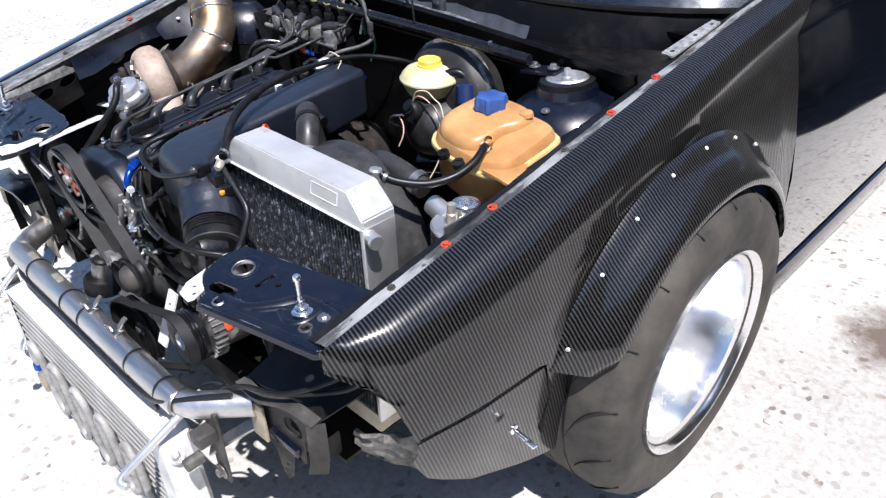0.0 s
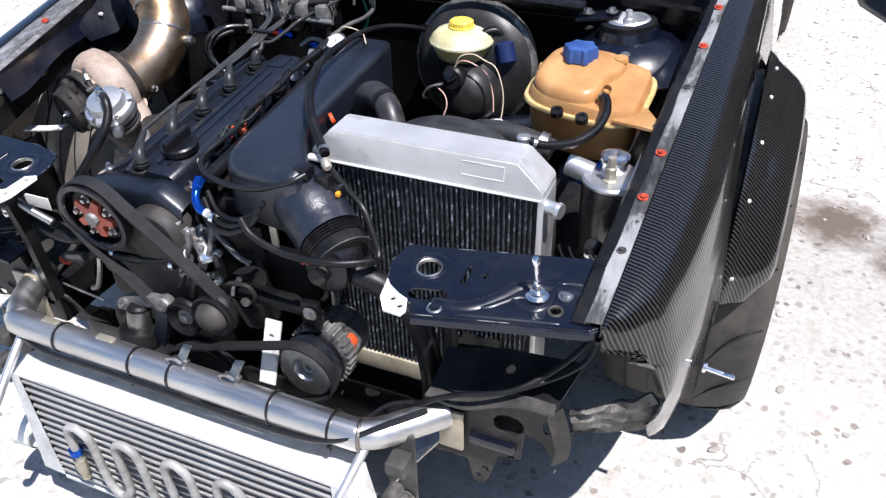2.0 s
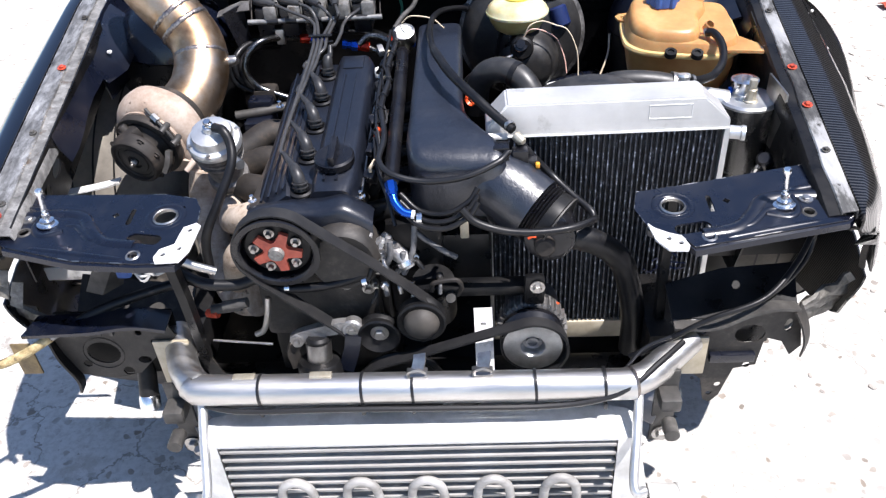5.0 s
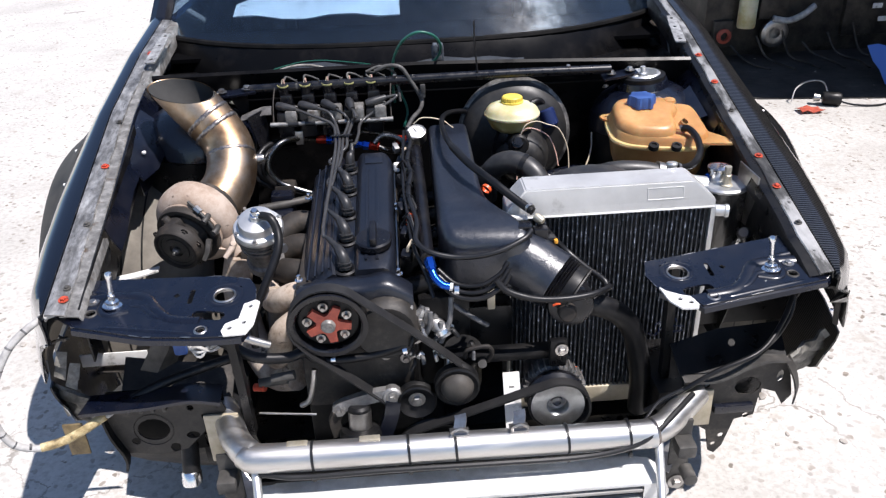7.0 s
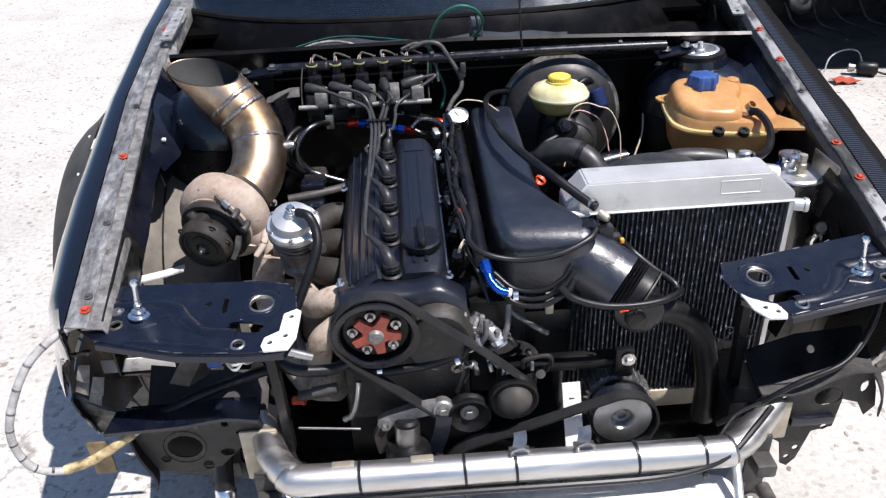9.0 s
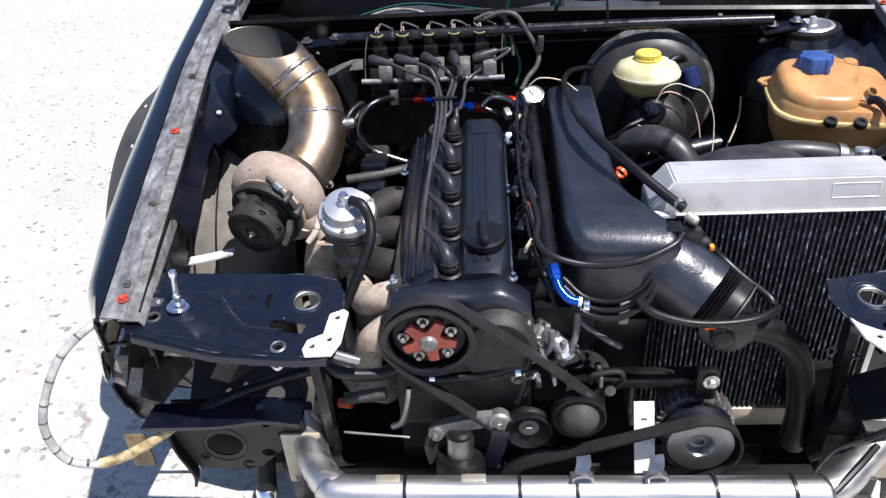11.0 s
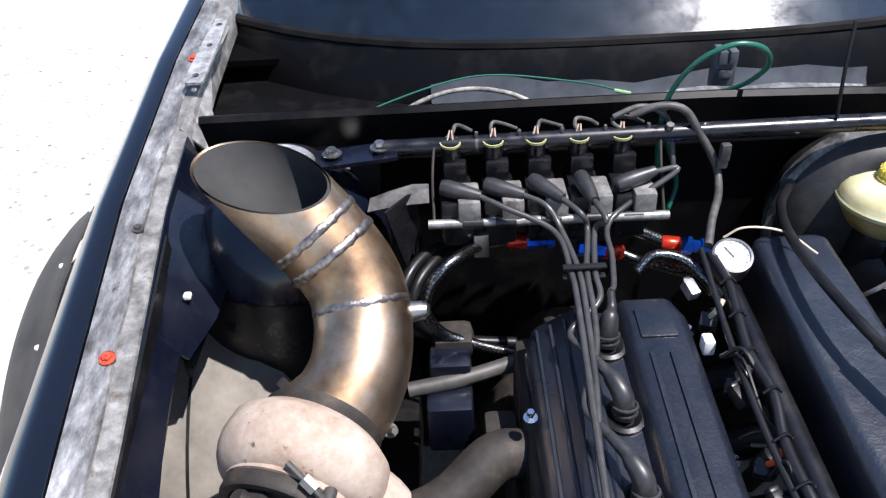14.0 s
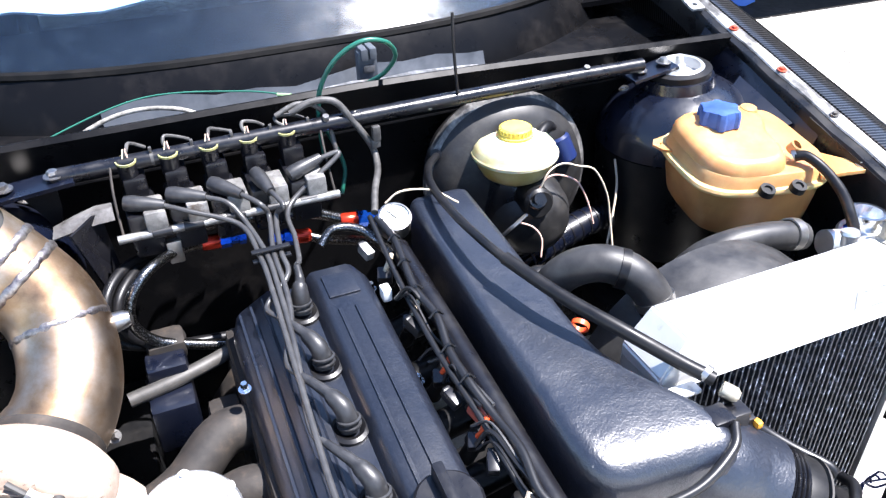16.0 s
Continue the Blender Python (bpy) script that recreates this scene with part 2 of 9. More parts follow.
noisy(torn_plastic, [(0.35, (0.03, 0.028, 0.024)), (0.52, (0.15, 0.14, 0.12)), (0.75, (0.36, 0.34, 0.31))], 26, 8, 0.7)
grime = shader("brown_grime", (0.03, 0.026, 0.022), 0.6)
noisy(grime, [(0.35, (0.008, 0.0075, 0.007)), (0.55, (0.03, 0.026, 0.022)), (0.72, (0.1, 0.085, 0.07))], 18, 8, 0.7)
bumpy(grime, 70, 0.3, 0.002)
dusty_steel = shader("dusty_black_steel", (0.07, 0.065, 0.06), 0.55, 0.2)
noisy(dusty_steel, [(0.35, (0.025, 0.024, 0.023)), (0.6, (0.085, 0.08, 0.073)), (0.78, (0.2, 0.185, 0.165))], 16, 8, 0.65)
bumpy(torn_plastic, 60, 0.5, 0.003)

red_paint = shader("faded_red_paint", (0.42, 0.07, 0.04), 0.5)
two_tone(red_paint, (0.28, 0.045, 0.03), (0.55, 0.12, 0.07), 0.3, 0.7, 40)
red_cap = shader("orange_red_plastic", (0.75, 0.09, 0.02), 0.4)
red_bolt = shader("red_bolt_paint", (0.42, 0.05, 0.025), 0.45)
two_tone(red_bolt, (0.12, 0.02, 0.015), (0.55, 0.07, 0.03), 0.35, 0.55, 160)
blue_ano = shader("blue_anodised", (0.01, 0.085, 0.46), 0.2, 0.8)
red_ano = shader("red_anodised", (0.6, 0.04, 0.015), 0.25, 0.6)
yellow_plastic = shader("yellow_plastic", (0.82, 0.62, 0.08), 0.45)
two_tone(yellow_plastic, (0.7, 0.5, 0.05), (0.85, 0.68, 0.14), 0.3, 0.7, 30)
blue_plastic = shader("blue_plastic", (0.03, 0.08, 0.27), 0.5)
two_tone(blue_plastic, (0.02, 0.055, 0.2), (0.045, 0.11, 0.32), 0.3, 0.7, 40)
scuffed = shader("scuffed_tube_paint", (0.01, 0.01, 0.012), 0.3)
two_tone(scuffed, (0.004, 0.004, 0.006), (0.02, 0.02, 0.022), 0.5, 0.8, 40)
chips(scuffed, (0.45, 0.42, 0.33), 38, 0.66, 0.69)
two_tone(scuffed, grey(0.15), grey(0.5), 0.3, 0.7, 50, "Roughness")
blue_dark = shader("dark_blue_tape", (0.01, 0.02, 0.08), 0.35)
cream_plastic = shader("yellowed_white_plastic", (0.68, 0.64, 0.42), 0.35, Subsurface_Weight=0.15)
noisy(cream_plastic, [(0.35, (0.5, 0.44, 0.2)), (0.6, (0.7, 0.67, 0.47))], 11, 6)
fluid_plastic = shader("amber_stained_plastic", (0.5, 0.36, 0.1), 0.35, Subsurface_Weight=0.1)
noisy(fluid_plastic, [(0.35, (0.42, 0.28, 0.06)), (0.65, (0.6, 0.5, 0.22))], 13, 6)
tank_plastic = shader("amber_tank_plastic", (0.7, 0.36, 0.1), 0.38, Subsurface_Weight=0.2)
noisy(tank_plastic, [(0.3, (0.36, 0.165, 0.055)), (0.5, (0.48, 0.25, 0.092)), (0.72, (0.6, 0.38, 0.175))], 12, 8, 0.6)
tank_low = shader("dark_amber_tank_plastic", (0.45, 0.19, 0.05), 0.4, Subsurface_Weight=0.15)
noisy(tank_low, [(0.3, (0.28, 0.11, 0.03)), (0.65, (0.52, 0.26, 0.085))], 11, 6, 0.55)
seam_plastic = shader("pale_amber_plastic", (0.6, 0.42, 0.17), 0.4, Subsurface_Weight=0.15)
two_tone(seam_plastic, (0.5, 0.32, 0.1), (0.66, 0.5, 0.25), 0.3, 0.7, 16)
sooty_bore = shader("sooty_bore", (0.09, 0.09, 0.088), 0.85, 0.0, Specular_IOR_Level=0.2)
two_tone(sooty_bore, (0.036, 0.036, 0.035), (0.055, 0.054, 0.052), 0.35, 0.7, 18)
frayed_sleeve = shader("frayed_pale_sleeve", (0.25, 0.24, 0.21), 0.8)
two_tone(frayed_sleeve, (0.09, 0.085, 0.075), (0.36, 0.34, 0.3), 0.35, 0.65, 90)
olive_ring = shader("dull_yellow_seal", (0.36, 0.34, 0.14), 0.5)
dull_rod = shader("dull_steel_rod", (0.4, 0.4, 0.39), 0.5, 0.75)
two_tone(dull_rod, (0.2, 0.19, 0.18), (0.5, 0.5, 0.48), 0.35, 0.7, 60)
dark_cast = shader("dark_cast_alloy", (0.16, 0.155, 0.15), 0.55, 0.5)
noisy(dark_cast, [(0.35, (0.06, 0.055, 0.05)), (0.68, (0.26, 0.25, 0.24))], 34, 8, 0.7)
dusty_drum = shader("dusty_black_drum", (0.03, 0.03, 0.03), 0.45)
noisy(dusty_drum, [(0.35, (0.008, 0.008, 0.009)), (0.55, (0.022, 0.021, 0.02)), (0.75, (0.05, 0.047, 0.043))], 22, 9, 0.72)
two_tone(dusty_drum, grey(0.3), grey(0.6), 0.3, 0.7, 16, "Roughness")
chips(dusty_drum, (0.3, 0.28, 0.25), 70, 0.7, 0.74)
dusty_rubber = shader("dusty_hose_rubber", (0.04, 0.04, 0.04), 0.5)
noisy(dusty_rubber, [(0.35, (0.014, 0.014, 0.015)), (0.6, (0.04, 0.039, 0.038)), (0.78, (0.085, 0.082, 0.077))], 26, 9, 0.7)
two_tone(dusty_rubber, grey(0.32), grey(0.6), 0.3, 0.7, 24, "Roughness")
lead_grey = shader("dusty_dark_sheath", (0.06, 0.058, 0.055), 0.55)
two_tone(lead_grey, (0.025, 0.024, 0.023), (0.1, 0.096, 0.09), 0.35, 0.7, 60)
green_wire = shader("green_wire", (0.014, 0.11, 0.075), 0.35)
joint_green = shader("pale_green_sleeve", (0.25, 0.42, 0.2), 0.45)
pink_wire = shader("pink_wire", (0.65, 0.4, 0.32), 0.45)
tan_wire = shader("tan_wire", (0.6, 0.5, 0.36), 0.5)
orange_tip = shader("amber_plastic", (0.75, 0.33, 0.03), 0.4)
white_plastic = shader("white_plastic", (0.72, 0.72, 0.7), 0.45)
dial_face = shader("white_dial", (0.8, 0.8, 0.78), 0.5)
braid = shader("steel_braid", (0.5, 0.49, 0.48), 0.28, 1.0)
bw = node(braid, "ShaderNodeTexVoronoi", Scale=420)
join(braid, coords(braid), "Vector", bw, "Vector")
br = ramp(braid, [(0.1, (0.55, 0.55, 0.54)), (0.5, (0.08, 0.078, 0.075))])
join(braid, bw, "Distance", br, "Fac")
join(braid, br, "Color", braid.node_tree.nodes["Principled BSDF"], "Base Color")
dark_sleeve = shader("dark_grey_sleeve", (0.08, 0.08, 0.082), 0.5)
two_tone(dark_sleeve, (0.03, 0.03, 0.031), (0.2, 0.2, 0.2), 0.35, 0.75, 60)
grey_sleeve = shader("grey_sleeve", (0.38, 0.38, 0.37), 0.7)
two_tone(grey_sleeve, (0.22, 0.21, 0.2), (0.55, 0.54, 0.52), 0.3, 0.7, 35)
brown_tab = shader("brown_plated_tab", (0.25, 0.18, 0.08), 0.5, 0.3)
two_tone(brown_tab, (0.08, 0.055, 0.03), (0.32, 0.24, 0.12), 0.3, 0.7, 30)
dusty_cap = shader("dusty_brown_cap", (0.05, 0.045, 0.04), 0.65)
noisy(dusty_cap, [(0.3, (0.02, 0.018, 0.016)), (0.7, (0.075, 0.066, 0.056))], 24, 6)
yellow_tape = shader("ochre_tape", (0.5, 0.34, 0.08), 0.6)
noisy(yellow_tape, [(0.36, (0.06, 0.05, 0.035)), (0.48, (0.3, 0.22, 0.1)), (0.64, (0.55, 0.46, 0.26))], 60, 8, 0.7)
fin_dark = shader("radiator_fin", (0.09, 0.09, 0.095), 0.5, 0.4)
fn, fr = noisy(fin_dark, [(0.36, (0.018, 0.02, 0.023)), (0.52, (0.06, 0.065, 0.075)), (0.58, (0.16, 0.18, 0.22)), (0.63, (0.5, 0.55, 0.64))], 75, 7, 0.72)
fo = fin_dark.node_tree.nodes.new("ShaderNodeObjectInfo")
fa = fin_dark.node_tree.nodes.new("ShaderNodeVectorMath")
fa.operation = "MULTIPLY_ADD"
fa.inputs[1].default_value = (1, 1, 1)
join(fin_dark, fo, "Location", fa, 0)
fin_dark.node_tree.links.new(fn.inputs["Vector"].links[0].from_socket, fa.inputs[2])
join(fin_dark, fa, 0, fn, "Vector")
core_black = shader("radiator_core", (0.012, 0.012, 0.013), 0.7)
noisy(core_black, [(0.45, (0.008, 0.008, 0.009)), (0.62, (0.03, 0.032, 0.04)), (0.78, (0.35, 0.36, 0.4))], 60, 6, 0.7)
glass = shader("windscreen_glass", (0.2, 0.3, 0.42), 0.02, 0.0, Transmission_Weight=1.0, IOR=1.5, Coat_Weight=0.06, Coat_Roughness=0.2, Coat_IOR=1.5)
two_tone(glass, grey(0.005), grey(0.02), 0.5, 0.8, 4.5, "Roughness")
two_tone(glass, grey(0.99), grey(0.94), 0.5, 0.75, 40, "Transmission Weight", 12, rough=0.85)
two_tone(glass, grey(0.06), grey(0.42), 0.42, 0.72, 22, "Coat Weight", 12, rough=0.85)
seal = shader("window_seal", (0.006, 0.006, 0.006), 0.55, Specular_IOR_Level=0.1)
two_tone(seal, (0.004, 0.004, 0.004), (0.012, 0.011, 0.01), 0.4, 0.7, 20)
plastic_sheet = shader("blue_sheet", (0.1, 0.22, 0.6), 0.5)
tray_black = shader("scuttle_black", (0.006, 0.005, 0.005), 0.3, Specular_IOR_Level=0.12)
two_tone(tray_black, (0.004, 0.004, 0.0045), (0.02, 0.018, 0.017), 0.5, 0.85, 12)
two_tone(tray_black, grey(0.2), grey(0.42), 0.3, 0.7, 10, "Roughness")
cockpit = shader("dashboard_black", (0.003, 0.003, 0.0035), 0.7, Specular_IOR_Level=0.02)
tray_grey = shader("grey_tray_paint", (0.12, 0.13, 0.14), 0.5)
two_tone(tray_grey, (0.035, 0.041, 0.05), (0.11, 0.12, 0.135), 0.35, 0.75, 12)

# woven carbon fibre under clear coat: twill ribs and a cross thread
carbon = shader("carbon_fibre", (0.03, 0.03, 0.032), 0.32, 0.0, Coat_Weight=0.85, Coat_Roughness=0.1)
cp = coords(carbon)
w1 = node(carbon, "ShaderNodeTexWave", Scale=58.0, Distortion=0.5, Detail=2.0, Detail_Scale=4.0)
w1.bands_direction = "DIAGONAL"
cm = node(carbon, "ShaderNodeMapping", Scale=(0.5, 1.6, 0.55), Rotation=(0, 0, 0))
join(carbon, cp, "Vector", cm, "Vector")
join(carbon, cm, "Vector", w1, "Vector")
cr = ramp(carbon, [(0.42, (0.0015, 0.0015, 0.002)), (0.85, (0.046, 0.043, 0.04))])
join(carbon, w1, "Fac", cr, "Fac")
cn = node(carbon, "ShaderNodeTexNoise", Scale=5.0, Detail=4.0)
join(carbon, cp, "Vector", cn, "Vector")
cx = carbon.node_tree.nodes.new("ShaderNodeMix")
cx.data_type, cx.blend_type = "RGBA", "MULTIPLY"
cx.inputs[0].default_value = 0.6
join(carbon, cr, "Color", cx, 6)
join(carbon, cn, "Fac", cx, 7)
cs = ramp(carbon, [(0.4, grey(0.12)), (0.85, grey(0.5))])
join(carbon, w1, "Fac", cs, "Fac")
join(carbon, cs, "Color", carbon.node_tree.nodes["Principled BSDF"], "Specular IOR Level")
join(carbon, cx, 2, carbon.node_tree.nodes["Principled BSDF"], "Base Color")

# exposed-aggregate concrete of the yard
concrete = shader("yard_concrete", (0.55, 0.51, 0.45), 0.85)
gp = coords(concrete)
g1 = node(concrete, "ShaderNodeTexNoise", Scale=1.1, Detail=8.0, Roughness=0.6)
g2 = node(concrete, "ShaderNodeTexNoise", Scale=55.0, Detail=6.0, Roughness=0.7)
g3 = node(concrete, "ShaderNodeTexVoronoi", Scale=34.0)
gw = node(concrete, "ShaderNodeTexNoise", Scale=30.0, Detail=3.0)
gv = concrete.node_tree.nodes.new("ShaderNodeVectorMath")
gv.operation = "MULTIPLY_ADD"
gv.inputs[1].default_value = (0.03, 0.03, 0.0)
g3n = node(concrete, "ShaderNodeTexNoise", Scale=7.0, Detail=3.0)
for g in (g1, g2, gw, g3n):
    join(concrete, gp, "Vector", g, "Vector")
join(concrete, gw, "Color", gv, 0)
join(concrete, gp, "Vector", gv, 2)
join(concrete, gv, 0, g3, "Vector")
r1 = ramp(concrete, [(0.3, (0.39, 0.374, 0.345)), (0.5, (0.52, 0.502, 0.47)), (0.75, (0.6, 0.585, 0.555))])
join(concrete, g1, "Fac", r1, "Fac")
r2 = ramp(concrete, [(0.3, (0.62, 0.6, 0.57)), (0.55, (1, 1, 1))])
join(concrete, g2, "Fac", r2, "Fac")
mulc = concrete.node_tree.nodes.new("ShaderNodeMix")
mulc.data_type, mulc.blend_type = "RGBA", "MULTIPLY"
mulc.inputs[0].default_value = 0.75
join(concrete, r1, "Color", mulc, 6)
join(concrete, r2, "Color", mulc, 7)
# pebbles: small cells, only where a coarse noise lets them show
r3 = ramp(concrete, [(0.24, (1, 1, 1)), (0.32, (0, 0, 0))])
join(concrete, g3, "Distance", r3, "Fac")
r4 = ramp(concrete, [(0.36, (0, 0, 0)), (0.54, (0.95, 0.95, 0.95))])
join(concrete, g3n, "Fac", r4, "Fac")
peb = concrete.node_tree.nodes.new("ShaderNodeMath")
peb.operation = "MULTIPLY"
join(concrete, r3, "Color", peb, 0)
join(concrete, r4, "Color", peb, 1)
pebc = ramp(concrete, [(0.0, (0.1, 0.09, 0.08)), (0.25, (0.23, 0.19, 0.15)), (0.5, (0.31, 0.29, 0.265)), (1.0, (0.5, 0.475, 0.44))])
join(concrete, g3, "Color", pebc, "Fac")
mixp = concrete.node_tree.nodes.new("ShaderNodeMix")
mixp.data_type = "RGBA"
join(concrete, peb, 0, mixp, 0)
join(concrete, mulc, 2, mixp, 6)
join(concrete, pebc, "Color", mixp, 7)
# worn blotches and dark specks
spk = mixp
for scale, lo, hi, tone, deg in ((11.0, 0.57, 0.64, (0.36, 0.325, 0.28), 0.55), (85.0, 0.62, 0.67, (0.2, 0.18, 0.155), 0.8), (26.0, 0.64, 0.68, (0.26, 0.23, 0.2), 0.7)):
    qn = node(concrete, "ShaderNodeTexNoise", Scale=scale, Detail=9.0, Roughness=0.68)
    join(concrete, gp, "Vector", qn, "Vector")
    qr = ramp(concrete, [(lo, grey(0)), (hi, grey(deg))])
    join(concrete, qn, "Fac", qr, "Fac")
    qm = concrete.node_tree.nodes.new("ShaderNodeMix")
    qm.data_type = "RGBA"
    join(concrete, qr, "Color", qm, 0)
    join(concrete, spk, 2, qm, 6)
    qm.inputs[7].default_value = (*tone, 1)
    spk = qm
mixp = spk
# hairline cracks and broken patches
ck = node(concrete, "ShaderNodeTexVoronoi", Scale=3.2)
ck.feature = "DISTANCE_TO_EDGE"
cv = concrete.node_tree.nodes.new("ShaderNodeVectorMath")
cv.operation = "MULTIPLY_ADD"
cv.inputs[1].default_value = (0.35, 0.35, 0.0)
cw = node(concrete, "ShaderNodeTexNoise", Scale=4.0, Detail=6.0, Roughness=0.65)
join(concrete, gp, "Vector", cw, "Vector")
join(concrete, cw, "Color", cv, 0)
join(concrete, gp, "Vector", cv, 2)
join(concrete, cv, 0, ck, "Vector")
ckr = ramp(concrete, [(0.004, grey(0.8)), (0.014, grey(0))])
join(concrete, ck, "Distance", ckr, "Fac")
ckm = ramp(concrete, [(0.5, grey(0)), (0.6, grey(1))])
join(concrete, g1, "Fac", ckm, "Fac")
ckx = concrete.node_tree.nodes.new("ShaderNodeMath")
ckx.operation = "MULTIPLY"
join(concrete, ckr, "Color", ckx, 0)
join(concrete, ckm, "Color", ckx, 1)
mixc = concrete.node_tree.nodes.new("ShaderNodeMix")
mixc.data_type = "RGBA"
join(concrete, ckx, 0, mixc, 0)
join(concrete, mixp, 2, mixc, 6)
mixc.inputs[7].default_value = (0.2, 0.18, 0.155, 1)
# oil stains on the yard
last = mixc
for sx, sy, ra, rb in ((1.08, 1.77, 0.17, 0.16), (1.28, 1.6, 0.13, 0.12)):
    sm = node(concrete, "ShaderNodeMapping", Location=(-sx / ra, -sy / rb, 0), Scale=(1 / ra, 1 / rb, 0))
    sc = concrete.node_tree.nodes.new("ShaderNodeTexCoord")
    join(concrete, sc, "Object", sm, "Vector")
    sn = node(concrete, "ShaderNodeTexNoise", Scale=2.2, Detail=6.0, Roughness=0.7)
    join(concrete, sm, "Vector", sn, "Vector")
    sl = concrete.node_tree.nodes.new("ShaderNodeVectorMath")
    sl.operation = "LENGTH"
    join(concrete, sm, "Vector", sl, 0)
    sa = concrete.node_tree.nodes.new("ShaderNodeMath")
    sa.operation = "MULTIPLY_ADD"
    sa.inputs[1].default_value = 1.6
    join(concrete, sn, "Fac", sa, 0)
    join(concrete, sl, "Value", sa, 2)
    sr = ramp(concrete, [(0.6, grey(1)), (0.95, grey(0))])
    sd = concrete.node_tree.nodes.new("ShaderNodeMath")
    sd.operation = "MULTIPLY"
    sd.inputs[1].default_value = 0.5
    join(concrete, sa, 0, sd, 0)
    join(concrete, sd, 0, sr, "Fac")
    mx = concrete.node_tree.nodes.new("ShaderNodeMix")
    mx.data_type = "RGBA"
    join(concrete, sr, "Color", mx, 0)
    join(concrete, last, 2, mx, 6)
    mx.inputs[7].default_value = (0.13, 0.1, 0.08, 1)
    last = mx
join(concrete, last, 2, concrete.node_tree.nodes["Principled BSDF"], "Base Color")
gk = node(concrete, "ShaderNodeBump", Strength=0.25, Distance=0.004)
join(concrete, g2, "Fac", gk, "Height")
join(concrete, gk, "Normal", concrete.node_tree.nodes["Principled BSDF"], "Normal")
stone_mat = shader("loose_stone", (0.4, 0.37, 0.33), 0.85)
noisy(stone_mat, [(0.3, (0.22, 0.2, 0.18)), (0.7, (0.52, 0.48, 0.43))], 15, 5)


# ---- mesh tools ----
def smooth(me, angle=38):
    for p in me.polygons:
        p.use_smooth = True
    me.set_sharp_from_angle(angle=radians(angle))


def part(name, bm, material, parent=None, label="", angle=38):
    """Links a bmesh, built in world places, as one mesh object under parent."""
    bmesh.ops.recalc_face_normals(bm, faces=bm.faces[:])
    me = bpy.data.meshes.new(name)
    if parent is not None:
        base = parent
        shift = Vector()
        while base is not None:
            shift += base.location
            base = base.parent
        bm.transform(Matrix.Translation(-shift))
    bm.to_mesh(me)
    bm.free()
    smooth(me, angle)
    me.materials.append(material)
    ob = new(name, me)
    ob.parent = parent
    return tagged(ob, label) if label else ob


def thing(name, place, label, category, group="", kind=""):
    ob = new(name)
    ob.location = place
    ob.empty_display_size = 0.05
    return tagged(ob, label, category, group, kind)


def bm_join(*many):
    out = many[0]
    for b in many[1:]:
        me = bpy.data.meshes.new("tmp")
        b.to_mesh(me)
        b.free()
        out.from_mesh(me)
        bpy.data.meshes.remove(me)
    return out


def box(lo, hi, bevel=0.004, m=None, seg=2):
    bm = bmesh.new()
    bmesh.ops.create_cube(bm, size=1)
    lo, hi = Vector(lo), Vector(hi)
    for v in bm.verts:
        v.co = Vector([lo[k] + (v.co[k] + 0.5) * (hi[k] - lo[k]) for k in range(3)])
    if bevel:
        bmesh.ops.bevel(bm, geom=bm.edges[:], offset=bevel, segments=seg, affect="EDGES", profile=0.6, clamp_overlap=True)
    if m is not None:
        bm.transform(m)
    return bm


def curve_pts(pts, n=8):
    """A smooth line through points (Catmull-Rom)."""
    p = [Vector(q) for q in pts]
    if len(p) < 3:
        return p
    p = [2 * p[0] - p[1]] + p + [2 * p[-1] - p[-2]]
    out = []
    for i in range(1, len(p) - 2):
        a, b, c, d = p[i - 1:i + 3]
        for k in range(n):
            t = k / n
            out.append(0.5 * (2 * b + (c - a) * t + (2 * a - 5 * b + 4 * c - d) * t * t + (3 * b - a - 3 * c + d) * t ** 3))
    return out + [p[-2]]


def sweep(pts, radius, seg=10, n=8, cap=True, flat=None, curved=True):
    """A round (or flat: width, height) tube along points; radius may be a function of 0..1."""
    line = curve_pts(pts, n) if curved else [Vector(q) for q in pts]
    bm = bmesh.new()
    rings = []
    up = None
    for i, q in enumerate(line):
        a, b = line[max(i - 1, 0)], line[min(i + 1, len(line) - 1)]
        t = (b - a).normalized()
        if up is None:
            up = Vector((0, 0, 1)) if abs(t.z) < 0.9 else Vector((1, 0, 0))
        side = t.cross(up).normalized()
        up = side.cross(t).normalized()
        r = radius(i / (len(line) - 1)) if callable(radius) else radius
        ring = []
        if flat:
            w, h = flat[0] / 2, flat[1] / 2
            for u, v in ((-w, -h), (w, -h), (w, h), (-w, h)):
                ring.append(bm.verts.new(q + side * u + up * v))
        else:
            for k in range(seg):
                an = 2 * math.pi * k / seg
                ring.append(bm.verts.new(q + (side * math.cos(an) + up * math.sin(an)) * r))
        rings.append(ring)
    for r0, r1 in zip(rings, rings[1:]):
        for k in range(len(r0)):
            j = (k + 1) % len(r0)
            bm.faces.new((r0[k], r0[j], r1[j], r1[k]))
    if cap:
        bm.faces.new(rings[0][::-1])
        bm.faces.new(rings[-1])
    return bm


def aim(place, axis, roll=0.0):
    """A frame at place whose z looks along axis."""
    return Matrix.Translation(place) @ Vector(axis).to_track_quat("Z", "Y").to_matrix().to_4x4() @ Matrix.Rotation(radians(roll), 4, "Z")


